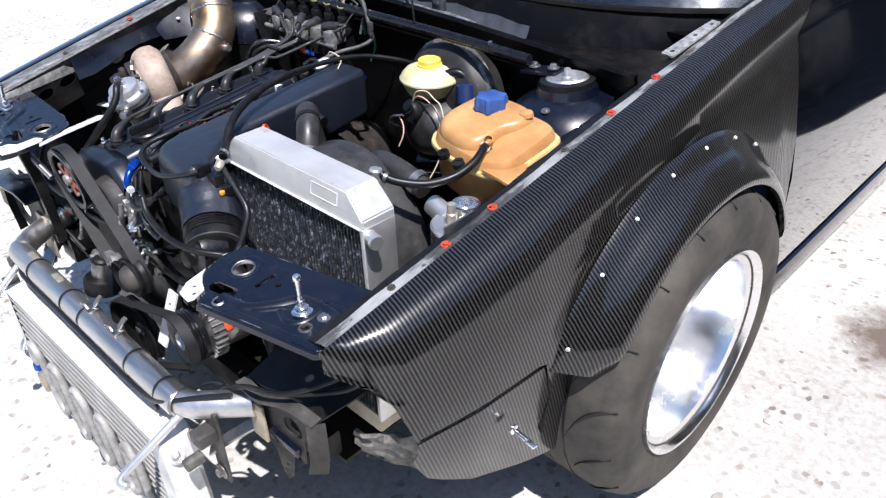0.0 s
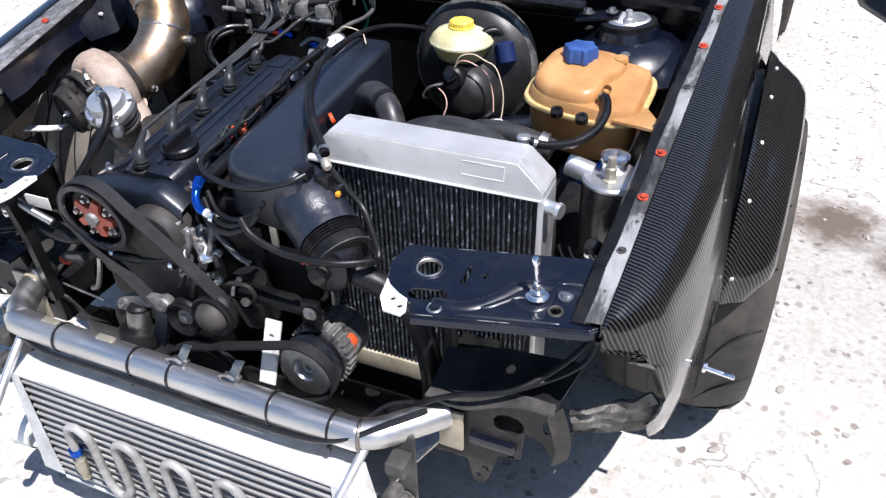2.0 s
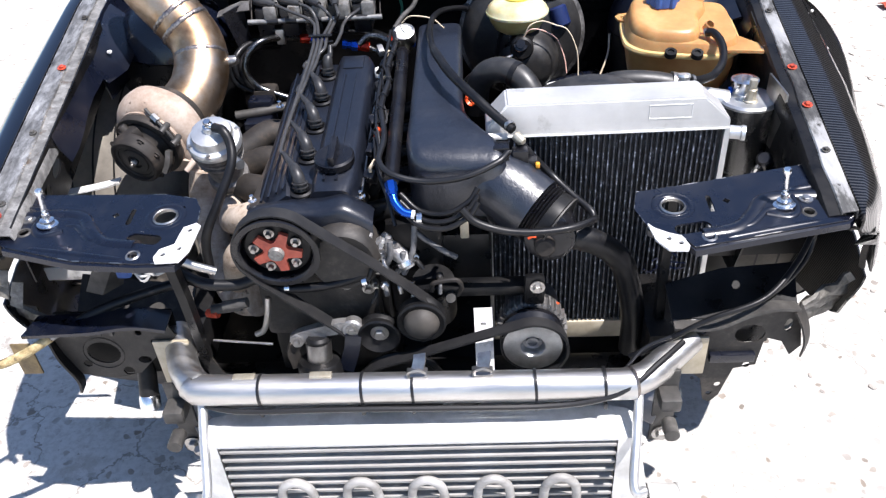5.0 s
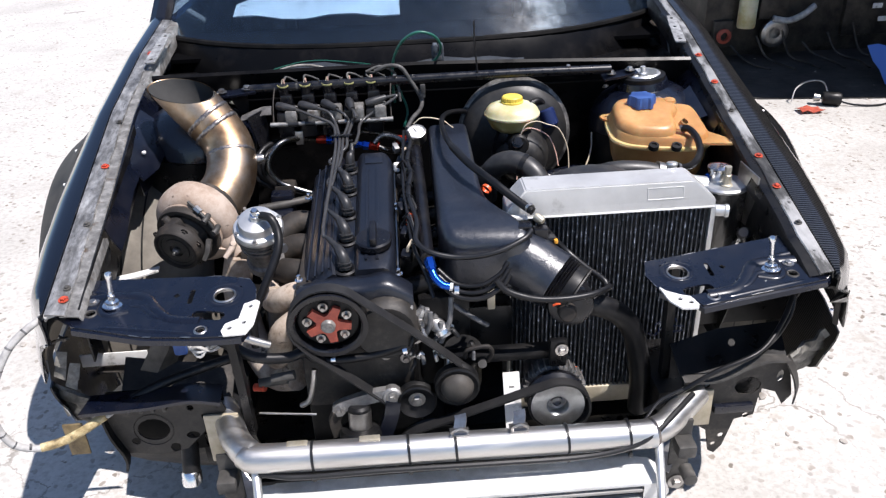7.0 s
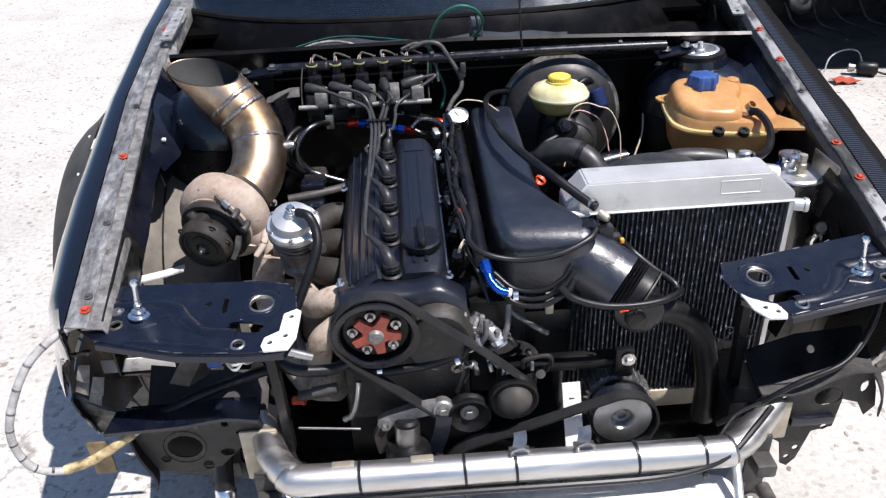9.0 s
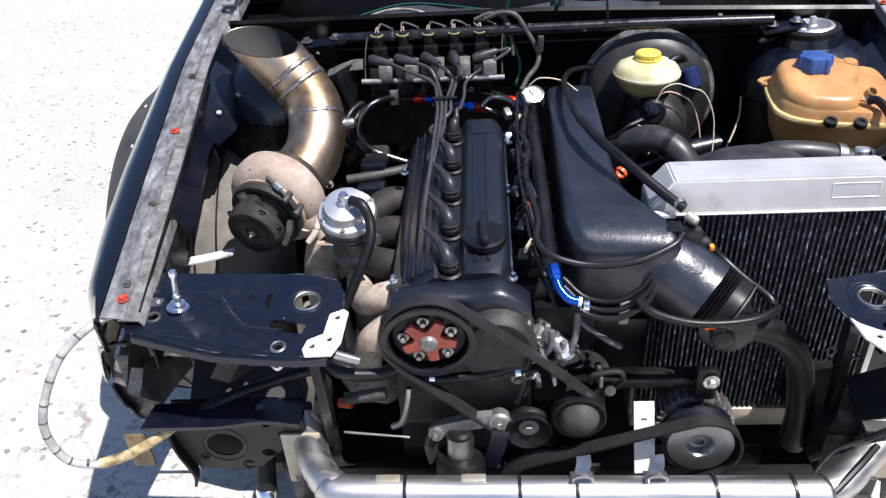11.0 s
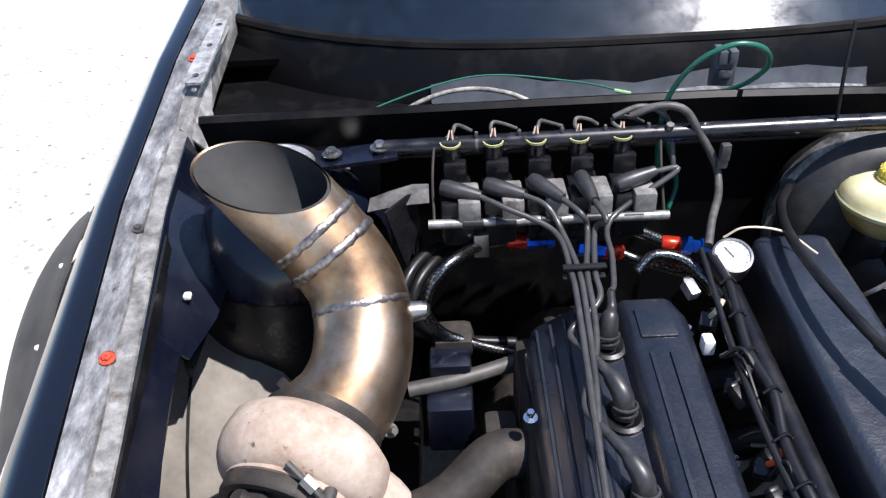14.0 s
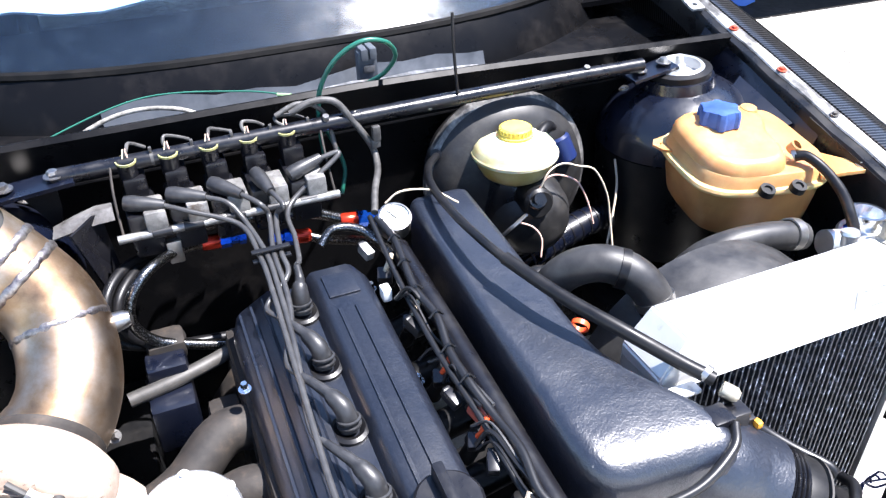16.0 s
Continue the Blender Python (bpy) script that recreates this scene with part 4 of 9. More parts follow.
base = screen_row(0)
part("windscreen", thicken(loft([screen_row(v / 8) for v in range(9)]), 0.005), glass, car, "dusty windscreen reflecting the sky", 60).visible_shadow = False
part("screen_seal", sweep([Vector(p) + Vector((0, -0.006, -0.002)) for p in base], 0.009, 8, 2), seal, car, "black rubber windscreen seal")
part("roof", thicken(loft([[Vector(p) + Vector((0, 0.012 + d * 1.42, h)) for p in screen_row(1)] for d, h in ((0, 0.002), (0.2, 0.03), (0.6, 0.035), (1.0, 0.0))]), 0.004), paint, car, "black roof")
for s in (1, -1):
    a, b = screen_row(0)[-1 if s > 0 else 0], screen_row(1)[-1 if s > 0 else 0]
    part("screen_pillar", sweep([Vector(a) + Vector((s * 0.02, -0.03, -0.03)), lerp(Vector(a), Vector(b), 0.5) + Vector((s * 0.022, 0.01, 0)), Vector(b) + Vector((s * 0.02, 0.03, 0))], 0.03, 8), paint, car)
    # scuttle corner, door, sill and rear quarter
    rows = []
    for k in range(11):
        y = lerp(1.2, 1.5, k / 10)
        xr = 0.697
        rows.append([(s * (xr + 0.002), y, rail_at(s, y)[1] - 0.006), (s * lerp(xr - 0.012, 0.69, k / 10), y, rail_at(s, y)[1] - 0.012), (s * lerp(xr - 0.03, 0.675, k / 10), y, 0.855)])
    part("scuttle_corner", thicken(loft(rows), 0.004), paint, car)

    def flank(y0, y1, z0, name, label):
        rr = []
        for k in range(9):
            y = lerp(y0, y1, k / 8)
            rr.append([(s * (0.8 - 0.02 * (min(0, z - 0.45) / 0.35) ** 2 - 0.03 * max(0, z - 0.48) - 0.26 * max(0, z - 0.48) ** 1.5), y, z) for z in (z0, 0.25, 0.3, 0.4, 0.5, 0.58, 0.64, 0.7, 0.76, 0.83, 0.88)])
        return part(name, thicken(loft(rr), 0.02), paint, car, label)
    d = flank(1.486, 2.62, 0.2, "door", "glossy black door")
    part("door_handle", box((s * 0.802 - 0.008, 2.42, 0.7), (s * 0.802 + 0.008, 2.56, 0.73), 0.005), satin_black, d)
    part("door_glass", thicken(loft([[(s * 0.745, 1.62, 0.885), (s * 0.745, 2.6, 0.885)], [(s * 0.6, 1.92, 1.39), (s * 0.6, 2.6, 1.4)]]), 0.005), glass, car, "side window")
    part("sill", box((s * 0.77 - 0.03, 1.4, 0.13), (s * 0.77 + 0.03, 3.0, 0.2), 0.012), paint, car, "black sill")
    flank(2.628, 2.98, 0.2, "rear_wing", "glossy black rear wing")
    rows = []
    for k in range(21):
        y = lerp(2.98, 3.95, k / 20)
        arch = 0.335 + math.sqrt(max(0, 0.39 ** 2 - (y - 3.36) ** 2)) if abs(y - 3.36) < 0.39 else 0.25
        rows.append([(s * (0.8 - 0.02 * (min(0, z - 0.45) / 0.35) ** 2 - 0.03 * max(0, z - 0.48) - 0.26 * max(0, z - 0.48) ** 1.5), y, max(z, arch)) for z in (0.25, 0.4, 0.58, 0.7, 0.78, 0.83, 0.88)])
    part("rear_quarter", thicken(loft(rows), 0.006), paint, car)
    part("rear_pillar", sweep([(s * 0.58, 3.0, 1.4), (s * 0.68, 3.4, 1.12), (s * 0.74, 3.75, 0.89)], 0.06, 8), paint, car)
part("rear_screen", thicken(loft([[(-0.56, 3.16, 1.39), (0.54, 3.16, 1.39)], [(-0.68, 3.72, 0.9), (0.68, 3.72, 0.9)]]), 0.005), glass, car, "rear window")
part("boot_lid", box((-0.74, 3.7, 0.86), (0.74, 3.95, 0.89), 0.01), paint, car)
part("tail_panel", box((-0.76, 3.93, 0.25), (0.76, 3.96, 0.88), 0.01), paint, car)
part("floor_pan", box((-0.7, 1.06, 0.2), (0.7, 3.9, 0.24), 0.01), bay_black, car)
part("dashboard", thicken(loft([[(x, 1.3, 0.83), (x, 1.55, 0.84), (x, 1.7, 0.8), (x, 1.72, 0.55)] for x in (-0.66, -0.3, 0, 0.3, 0.66)]), 0.01), cockpit, car, "dark dashboard top")
# white wavy sheet added for the pale reflection in the screen
part("pale_reflection_sheet", thicken(loft([[(x, 1.5 + 0.02 * math.sin(9 * x), 0.885 + 0.008 * math.sin(23 * x)), (x, 1.6, 0.905 + 0.006 * math.sin(31 * x)), (x + 0.02, 1.72, 0.9)] for x in (-0.52, -0.45, -0.38, -0.31, -0.24, -0.17, -0.1, -0.04)]), 0.004), white_primer, car, "white sheet standing in for a pale windscreen reflection")


# strut towers
def tower(x, y, z, s):
    prof = [(0.131, -0.11), (0.126, -0.085), (0.118, -0.066), (0.1, -0.045), (0.078, -0.03), (0.06, -0.024), (0.056, -0.008), (0.04, -0.006), (0.037, -0.02), (0, -0.02)]
    ob = part("strut_tower", lathe(prof, (x, y, z), (-0.08 * s, 0, 1), 40), panel_paint, car, "black domed strut tower")
    # shadow on the lower tower is put into its blacker colour
    part("tower_skirt", lathe([(0.125, -0.3), (0.129, -0.2), (0.1305, -0.112)], (x, y, z), (-0.08 * s, 0, 1), 40), bay_black, ob, "lower tower, coloured black for the shadow on it")
    part("bearing_cup", lathe([(0.034, -0.012), (0.04, -0.008), (0.041, 0.004), (0.037, 0.008), (0.033, 0.007), (0.029, -0.008), (0.012, -0.006), (0.01, 0.006), (0.006, 0.008), (0.006, 0.022), (0, 0.022)], (x, y, z), (-0.08 * s, 0, 1), 28), alloy, ob, "bare metal bearing cup with a stud")
    part("bearing_ring", lathe([(0.041, -0.014), (0.052, -0.012), (0.052, 0.002), (0.041, 0.005)], (x, y, z), (-0.08 * s, 0, 1), 28, closed=True), rubber, ob)
    for a in (30, 160, 280):
        p = Vector((x, y, z - 0.028)) + Vector((0.085 * math.cos(radians(a)), 0.085 * math.sin(radians(a)), -0.004))
        part("bolt", bolt(p, (0.3 * math.cos(radians(a)), 0.3 * math.sin(radians(a)), 1), 0.005, 0.005), steel, ob)
    # apron between tower and rail
    rows = []
    for k in range(9):
        yy = lerp(y - 0.2, y + 0.1, k / 8)
        xr, zr = rail_at(s, yy)
        rows.append([(xr - s * 0.03, yy, zr - 0.012), (xr - s * 0.06, yy, zr - 0.05 - 0.02 * abs(k - 5) / 4), (x + s * 0.1, yy, z - 0.1), (x + s * 0.095, yy, z - 0.15)])
    part("apron", thicken(loft(rows), 0.003), panel_paint, car, "black inner wing apron")


rows = []
for k in range(13):
    y = lerp(0.5, 1.03, k / 12)
    xr, zr = rail_at(-1, y)
    xr = xr + 0.05 * (1 - 0.3 * (y - 0.275) / 1.025) + 0.006
    d = 0.055 + 0.006 * math.sin(k * 1.3)
    rows.append([(xr, y, zr - 0.006), (xr + 0.004, y, zr - 0.02), (xr + 0.008, y, zr - d * 0.6), (xr + 0.02, y, zr - d)])
part("inner_flange", thicken(loft(rows), 0.002), panel_paint, car, "chipped black inner flange below the rail")
tower(0.522, 0.975, 0.815, 1)
tower(-0.525, 0.965, 0.825, -1)
for s in (1,):
    rows = [[(s * 0.66, y, 0.66), (s * 0.56, y, 0.665), (s * 0.55, y, 0.5), (s * 0.46, y, 0.4)] for y in (0.86, 0.95, 1.05)]
    part("wheel_house", thicken(loft(rows), 0.003), panel_paint, car, "black wheel house panel")
part("apron_gusset", thicken(loft([[(0.628, 0.82, 0.76), (0.63, 0.95, 0.79)], [(0.56, 0.84, 0.73), (0.58, 0.93, 0.76)]]), 0.003), panel_paint, car)
# inner wing skirts below the rails
rows = []
for k in range(11):
    y = lerp(0.29, 0.8, k / 10)
    xr, zr = rail_at(1, y)
    low = along([(0.36, zr - 0.06), (0.5, 0.56), (0.6, 0.3)], y)
    rows.append([(xr - 0.036, y, zr - 0.01), (xr - 0.038, y, lerp(zr - 0.01, low, 0.4)), (xr - 0.038, y, lerp(zr - 0.01, low, 0.7)), (xr - 0.045, y, low)])
part("inner_wing", thicken(loft(rows), 0.003), bay_black, car, "black inner wing panel")
xo = [(y, rail_at(-1, y)) for y in (0.3, 0.42, 0.55, 0.7, 0.85)]
holes = [ring2(0.13, 0.055, 0.02, 12, 0.012), ring2(0.19, 0.06, 0.022, 12, 0.012), ring2(0.33, 0.05, 0.02, 12, 0.013), ring2(0.42, 0.06, 0.018, 12, 0.012)]
m = Matrix(((-0.075, 0.0, 1, -0.592), (1, 0, 0, 0.29), (0.2, 1, 0, 0.585), (0, 0, 0, 1)))
part("inner_wing", plate([(0, 0), (0.56, 0.02), (0.56, 0.11), (0, 0.105)], holes, 0.003, m), bay_black, car, "black inner wing strip with oval holes")
rows = []
for k in range(17):
    a = radians(lerp(176, 60, k / 16))
    rows.append([(x, WHEEL_Y + 0.395 * math.cos(a), 0.325 + 0.395 * math.sin(a)) for x in (0.47, 0.55, 0.64, 0.745, 0.778)])
part("arch_liner", thicken(loft(rows), 0.003), bay_black, car, "black wheel arch liner behind the lamp opening", 60)
for r in (0.06, 0.075):
    part("liner_bead", sweep([(0.6 + r * 1.2 * math.cos(radians(a)), 0.6 - 0.02 * math.sin(radians(a)), 0.55 + r * math.sin(radians(a))) for a in range(180, 361, 20)], 0.003, 6, 2), satin_black, car)
part("scuttle_side", thicken(loft([[(-0.662, y, 0.845 + 0.145 * (y - 1.06)), (lerp(-0.662, x, 0.5), y, lerp(0.845 + 0.145 * (y - 1.06), z, 0.45)), (x, y, z)] for y, x, z in ((1.042, -0.628, 0.795), (1.06, -0.628, 0.798), (1.08, -0.632, 0.812), (1.1, -0.634, 0.822), (1.12, -0.642, 0.832), (1.15, -0.646, 0.842), (1.18, -0.652, 0.854), (1.22, -0.655, 0.862), (1.27, -0.652, 0.87), (1.32, -0.65, 0.878))]), 0.002), sheet_metal, car, "dull bare sheet beside the scuttle")
part("scuttle_tab", plate([(-0.008, -0.02), (0.008, -0.02), (0.008, 0.02), (-0.008, 0.02)], [ring2(0, 0.008, 0.004, 10)], 0.003, Matrix.Translation((-0.622, 1.058, 0.82)) @ Matrix.Rotation(radians(75), 4, "X")), hinge_metal, car, "small drilled plated tab")
part("rail_gusset", thicken(loft([[(-0.64, 0.735, 0.772), (-0.642, 0.8, 0.787), (-0.645, 0.88, 0.803), (-0.645, 0.94, 0.812)], [(-0.618, 0.74, 0.742), (-0.612, 0.81, 0.752), (-0.606, 0.87, 0.768), (-0.604, 0.93, 0.782)], [(-0.606, 0.75, 0.716), (-0.592, 0.815, 0.716), (-0.58, 0.862, 0.742), (-0.58, 0.91, 0.765)]]), 0.003), panel_paint, car, "dented black gusset under the rail", 25)
part("gusset_clip", box((-0.615, 0.797, 0.757), (-0.607, 0.806, 0.763), 0.002), white_primer, car, "white clip on the gusset")
# chassis legs and crossmember
for s in (1, -1):
    part("chassis_leg", box((s * 0.42 - 0.035, 0.3, 0.33), (s * 0.42 + 0.035, 1.08, 0.42), 0.008), bay_black, car, "black chassis leg")
part("lower_beam", box((-0.42, 0.36, 0.22), (0.46, 0.41, 0.285), 0.012), bay_black, car, "black lower front beam")
# added black sheets that stand in for the shade under engine and radiator
part("shade_sheet", box((-0.46, 0.38, 0.185), (0.0, 0.9, 0.195), 0.003), bay_black, car, "black sheet added below the engine for the dark there")
part("shade_sheet", box((0.0, 0.41, 0.19), (0.46, 0.74, 0.2), 0.003), bay_black, car, "black sheet added below the radiator in place of shaded ground")
part("subframe", box((-0.4, 0.72, 0.22), (0.4, 0.82, 0.3), 0.012), bay_black, car, "black subframe beam")


# slam panel stubs with their holes, pressing, stud and bare tip
def lamp_panel(s):
    if s > 0:
        out = [(0.35, 0.35), (0.42, 0.362), (0.612, 0.402), (0.628, 0.36), (0.648, 0.28), (0.635, 0.268), (0.52, 0.245), (0.41, 0.222), (0.40, 0.24), (0.375, 0.25), (0.352, 0.27), (0.34, 0.31)]
        tip = [(0.352, 0.272), (0.36, 0.262), (0.378, 0.25), (0.395, 0.243), (0.402, 0.222), (0.398, 0.212), (0.372, 0.214), (0.358, 0.235)]
        hx, hy, z, sx, sy = 0.397, 0.313, 0.668, 0.556, 0.318
    else:
        out = [(-0.33, 0.36), (-0.38, 0.374), (-0.602, 0.385), (-0.622, 0.35), (-0.645, 0.3), (-0.6, 0.262), (-0.48, 0.225), (-0.38, 0.214), (-0.325, 0.214), (-0.316, 0.235), (-0.312, 0.29), (-0.317, 0.335)]
        tip = [(-0.312, 0.296), (-0.33, 0.287), (-0.3335, 0.25), (-0.353, 0.239), (-0.357, 0.222), (-0.352, 0.211), (-0.318, 0.212), (-0.308, 0.235), (-0.305, 0.29)]
        hx, hy, z, sx, sy = -0.367, 0.318, 0.679, -0.548, 0.322
    mm = Matrix.Translation((0, 0, z)) @ Matrix(((1, 0, 0, 0), (0, 1, 0, 0), (0, 0.1, 1, -0.03), (0, 0, 0, 1)))
    low_x, low_y = (0.037, 0.07) if s > 0 else (0.024, 0.086)
    holes = [ring2(hx, hy, 0.017, 18), slot2(hx + s * 0.055, hy - 0.012, hx + s * 0.055, hy + 0.018, 0.004), slot2(hx + s * 0.002, hy - 0.053, hx + s * 0.035, hy - 0.047, 0.0105), ring2(hx + s * low_x, hy - low_y, 0.0065, 12), ring2(sx + s * 0.03, sy - 0.03, 0.008, 12), ring2(hx - s * 0.022, hy + 0.02, 0.004, 8), ring2(sx + s * 0.055, sy + 0.005, 0.009, 10), ring2(hx + s * 0.08, hy + 0.008, 0.006, 4)]
    ob = part("lamp_panel", plate(out, holes, 0.003, mm), panel_paint, car, "pressed black slam panel stub with holes", 30)
    low = [p for p in out if p[1] < 0.3]
    low.sort()
    rows = [[mm @ Vector((x, y, -0.003)), mm @ Vector((x, y - 0.004, -0.004)), mm @ Vector((x, y - 0.006, -0.012))] for x, y in low]
    part("front_lip", thicken(loft(rows), 0.002), panel_paint, ob)
    part("tip", plate(tip, [ring2(hx - s * 0.021, hy - 0.075, 0.0042, 10), ring2(hx - s * 0.006, hy - 0.085, 0.0042, 10)] if s > 0 else [ring2(-0.345, 0.228, 0.0042, 10), ring2(-0.324, 0.24, 0.0042, 10), ring2(-0.319, 0.28, 0.0042, 10)], 0.003, mm @ Matrix.Translation((0, 0, 0.0035))), white_primer, ob, "bare white flange of the panel")
    part("hole_rim", lathe([(0.0165, -0.004), (0.0165, 0.0015), (0.0178, 0.0022), (0.0195, 0.0)], mm @ Vector((hx, hy, 0)), (0, -0.1, 1), 24), steel, ob, "worn bare hole rim")
    for dx, dy in ((low_x, -low_y),):
        part("hole_rim", lathe([(0.0075, -0.002), (0.0075, 0.0015), (0.009, 0.002), (0.011, 0.0)], mm @ Vector((hx + s * dx, hy + dy, 0)), (0, -0.1, 1), 16), steel, ob)
    part("hole_rim", lathe([(0.0075, -0.002), (0.0075, 0.0015), (0.009, 0.002), (0.011, 0.0)], mm @ Vector((sx + s * 0.03, sy - 0.03, 0)), (0, -0.1, 1), 16), dusty_steel, ob)
    # worn bare edges
    rng = random.Random(31 + s)
    for (x0, y0), (x1, y1) in zip(out, out[1:] + out[:1]):
        a, b = Vector((x0, y0, 0.0)), Vector((x1, y1, 0.0))
        u = 0.0
        while u < 0.98:
            v = min(1.0, u + rng.uniform(0.04, 0.3))
            if rng.random() < 0.45:
                part("worn_edge", sweep([mm @ lerp(a, b, u), mm @ lerp(a, b, (u + v) / 2), mm @ lerp(a, b, v)], lambda w: 0.0003 + 0.0006 * math.sin(math.pi * w), 5, 2), steel, ob)
            u = v + rng.uniform(0.02, 0.2)
    # S-shaped pressing
    p = [(hx + s * 0.03, hy - 0.06), (hx + s * 0.08, hy - 0.05), (hx + s * 0.11, hy - 0.02), (hx + s * 0.135, hy + 0.012), (hx + s * 0.18, hy + 0.02), (hx + s * 0.225, hy + 0.018)]
    ridge = sweep([mm @ Vector((x, y, -0.0125)) for x, y in p], lambda u: 0.0158, 24, 6)
    part("pressing", ridge, panel_paint, ob)
    part("pressing", sweep([mm @ Vector((sx - s * 0.03, sy - 0.03, -0.004)), mm @ Vector((sx, sy - 0.038, -0.004)), mm @ Vector((sx + s * 0.018, sy - 0.02, -0.004)), mm @ Vector((sx + s * 0.02, sy + 0.02, -0.004)), mm @ Vector((sx + s * 0.05, sy + 0.03, -0.004))], 0.007, 10, 6), panel_paint, ob)
    # long bead along the front edge, bent in the same press
    fa_, fb_ = ((0.455, 0.24), (0.6, 0.27)) if s > 0 else ((-0.4, 0.2245), (-0.56, 0.257))
    part("pressing", sweep([mm @ Vector((lerp(fa_[0], fb_[0], u), lerp(fa_[1], fb_[1], u), -0.0035)) for u in (0, 0.1, 0.35, 0.65, 0.9, 1)], lambda u: 0.0028 + 0.0032 * math.sin(math.pi * u) ** 0.5, 10, 4), panel_paint, ob)
    part("pressing", sweep([mm @ Vector((hx + s * dx, hy + dy, -0.0045)) for dx, dy in ((0.07, -0.052), (0.1, -0.046), (0.118, -0.03), (0.135, -0.014), (0.155, -0.012))], lambda u: 0.004 + 0.003 * math.sin(math.pi * u) ** 0.5, 10, 5), panel_paint, ob)
    part("pressing", lathe([(0.034, -0.003), (0.031, 0.0006), (0.028, 0.0012), (0.0245, 0.0011), (0.0225, 0.0), (0.0195, -0.002)], mm @ Vector((hx, hy, 0)), (0, -0.1, 1), 32), panel_paint, ob)
    # bonnet stop stud
    base = mm @ Vector((sx, sy - 0.012, 0))
    part("stud", lathe([(0, 0), (0.016, 0), (0.016, 0.002), (0.0105, 0.003), (0.0105, 0.009), (0.0055, 0.01), (0.0055, 0.02), (0.0042, 0.021), (0.0042, 0.026), (0.0038, 0.0265), (0.0042, 0.03), (0.0038, 0.034), (0.0042, 0.038), (0.0038, 0.042), (0.0042, 0.046), (0.0042, 0.052), (0.006, 0.053), (0.006, 0.059), (0.0045, 0.061), (0, 0.061)], base, (-0.1 * s, 0.05, 1), 14), bright, ob, "bright bonnet stop stud")
    part("bolt", bolt(mm @ Vector((sx + s * 0.035, sy + 0.0, 0)), (0, -0.1, 1), 0.006, 0.005), steel, ob)
    # leg under the panel tip
    dy = 0.044 if s > 0 else -0.045
    part("panel_leg", sweep([mm @ Vector((hx + s * 0.01, hy + dy, -0.004)) if s > 0 else mm @ Vector((hx + 0.01, hy - 0.06, -0.004)), (hx + 0.011, hy + dy, 0.56), (hx + 0.013, hy + dy - 0.005 * s, 0.42)], 0, flat=(0.02, 0.014), n=3), bay_black, ob, "black upright under the panel")
    return ob


lamp_panel(1)
lamp_panel(-1)

# bumper mounting brackets under the panels
mm = Matrix(((1, 0, 0, 0), (0, 0, 1, 0.272), (0, 1, 0, 0), (0, 0, 0, 1)))
out = [(0.412, 0.475), (0.5, 0.482), (0.55, 0.505), (0.598, 0.5), (0.612, 0.46), (0.62, 0.42), (0.605, 0.40), (0.588, 0.43), (0.56, 0.44), (0.555, 0.38), (0.52, 0.372), (0.505, 0.31), (0.492, 0.293), (0.48, 0.3), (0.47, 0.35), (0.43, 0.38)]
ob = part("bumper_bracket", plate(out, [ring2(0.535, 0.448, 0.024, 14, 0.02), ring2(0.5, 0.335, 0.006, 8), ring2(0.488, 0.315, 0.005, 8), ring2(0.46, 0.455, 0.005, 8), ring2(0.44, 0.46, 0.004, 8), ring2(0.592, 0.465, 0.007, 8, 0.014), ring2(0.54, 0.38, 0.006, 8)], 0.003, mm), grime, car, "drilled black bumper bracket")
part("bracket_top", sweep([(0.41, 0.262, 0.478), (0.47, 0.258, 0.48), (0.52, 0.262, 0.5), (0.56, 0.266, 0.508), (0.6, 0.272, 0.5)], 0, flat=(0.022, 0.005)), dusty_steel, ob, "worn bracket edge")
part("bracket_plate", box((0.428, 0.255, 0.375), (0.468, 0.262, 0.455), 0.004), cream_plate, ob, "cream-painted plate")
part("bracket_pad", box((0.475, 0.258, 0.395), (0.548, 0.272, 0.412), 0.004), panel_paint, ob, "dark blue painted bar")
part("bracket_flange", sweep([(0.6, 0.27, 0.5), (0.612, 0.262, 0.475), (0.619, 0.256, 0.445), (0.616, 0.252, 0.42)], 0, flat=(0.03, 0.003), n=4), grime, ob, "bent black flange")
# added plate that makes the dark behind the large hole
part("dark_backing", box((0.5, 0.286, 0.415), (0.572, 0.29, 0.484), 0.001), bay_black, ob)
part("bracket_gusset", thicken(loft([[(0.41, 0.275, 0.478), (0.41, 0.34, 0.5)], [(0.5, 0.275, 0.482), (0.5, 0.35, 0.52)], [(0.6, 0.275, 0.5), (0.62, 0.36, 0.52)]]), 0.003), bay_black, ob, "dark pressed gusset above the bracket")
for x, z in ((0.43, 0.462), (0.452, 0.47), (0.48, 0.468)):
    part("bolt", bolt((x, 0.269, z), (0, -1, 0), 0.0045, 0.005), steel, ob)
out = [(-0.61, 0.515), (-0.5, 0.522), (-0.4, 0.515), (-0.39, 0.48), (-0.43, 0.44), (-0.47, 0.4), (-0.52, 0.39), (-0.57, 0.4), (-0.6, 0.46)]
ob = part("bumper_bracket", plate(out, [ring2(-0.52, 0.448, 0.028, 14, 0.024), ring2(-0.58, 0.495, 0.006, 8), ring2(-0.45, 0.49, 0.006, 8), ring2(-0.565, 0.5, 0.005, 8), ring2(-0.43, 0.47, 0.005, 8), ring2(-0.49, 0.405, 0.01, 8), ring2(-0.555, 0.425, 0.008, 8), ring2(-0.455, 0.43, 0.012, 10, 0.008)], 0.003, mm), grime, car, "drilled black bumper bracket")
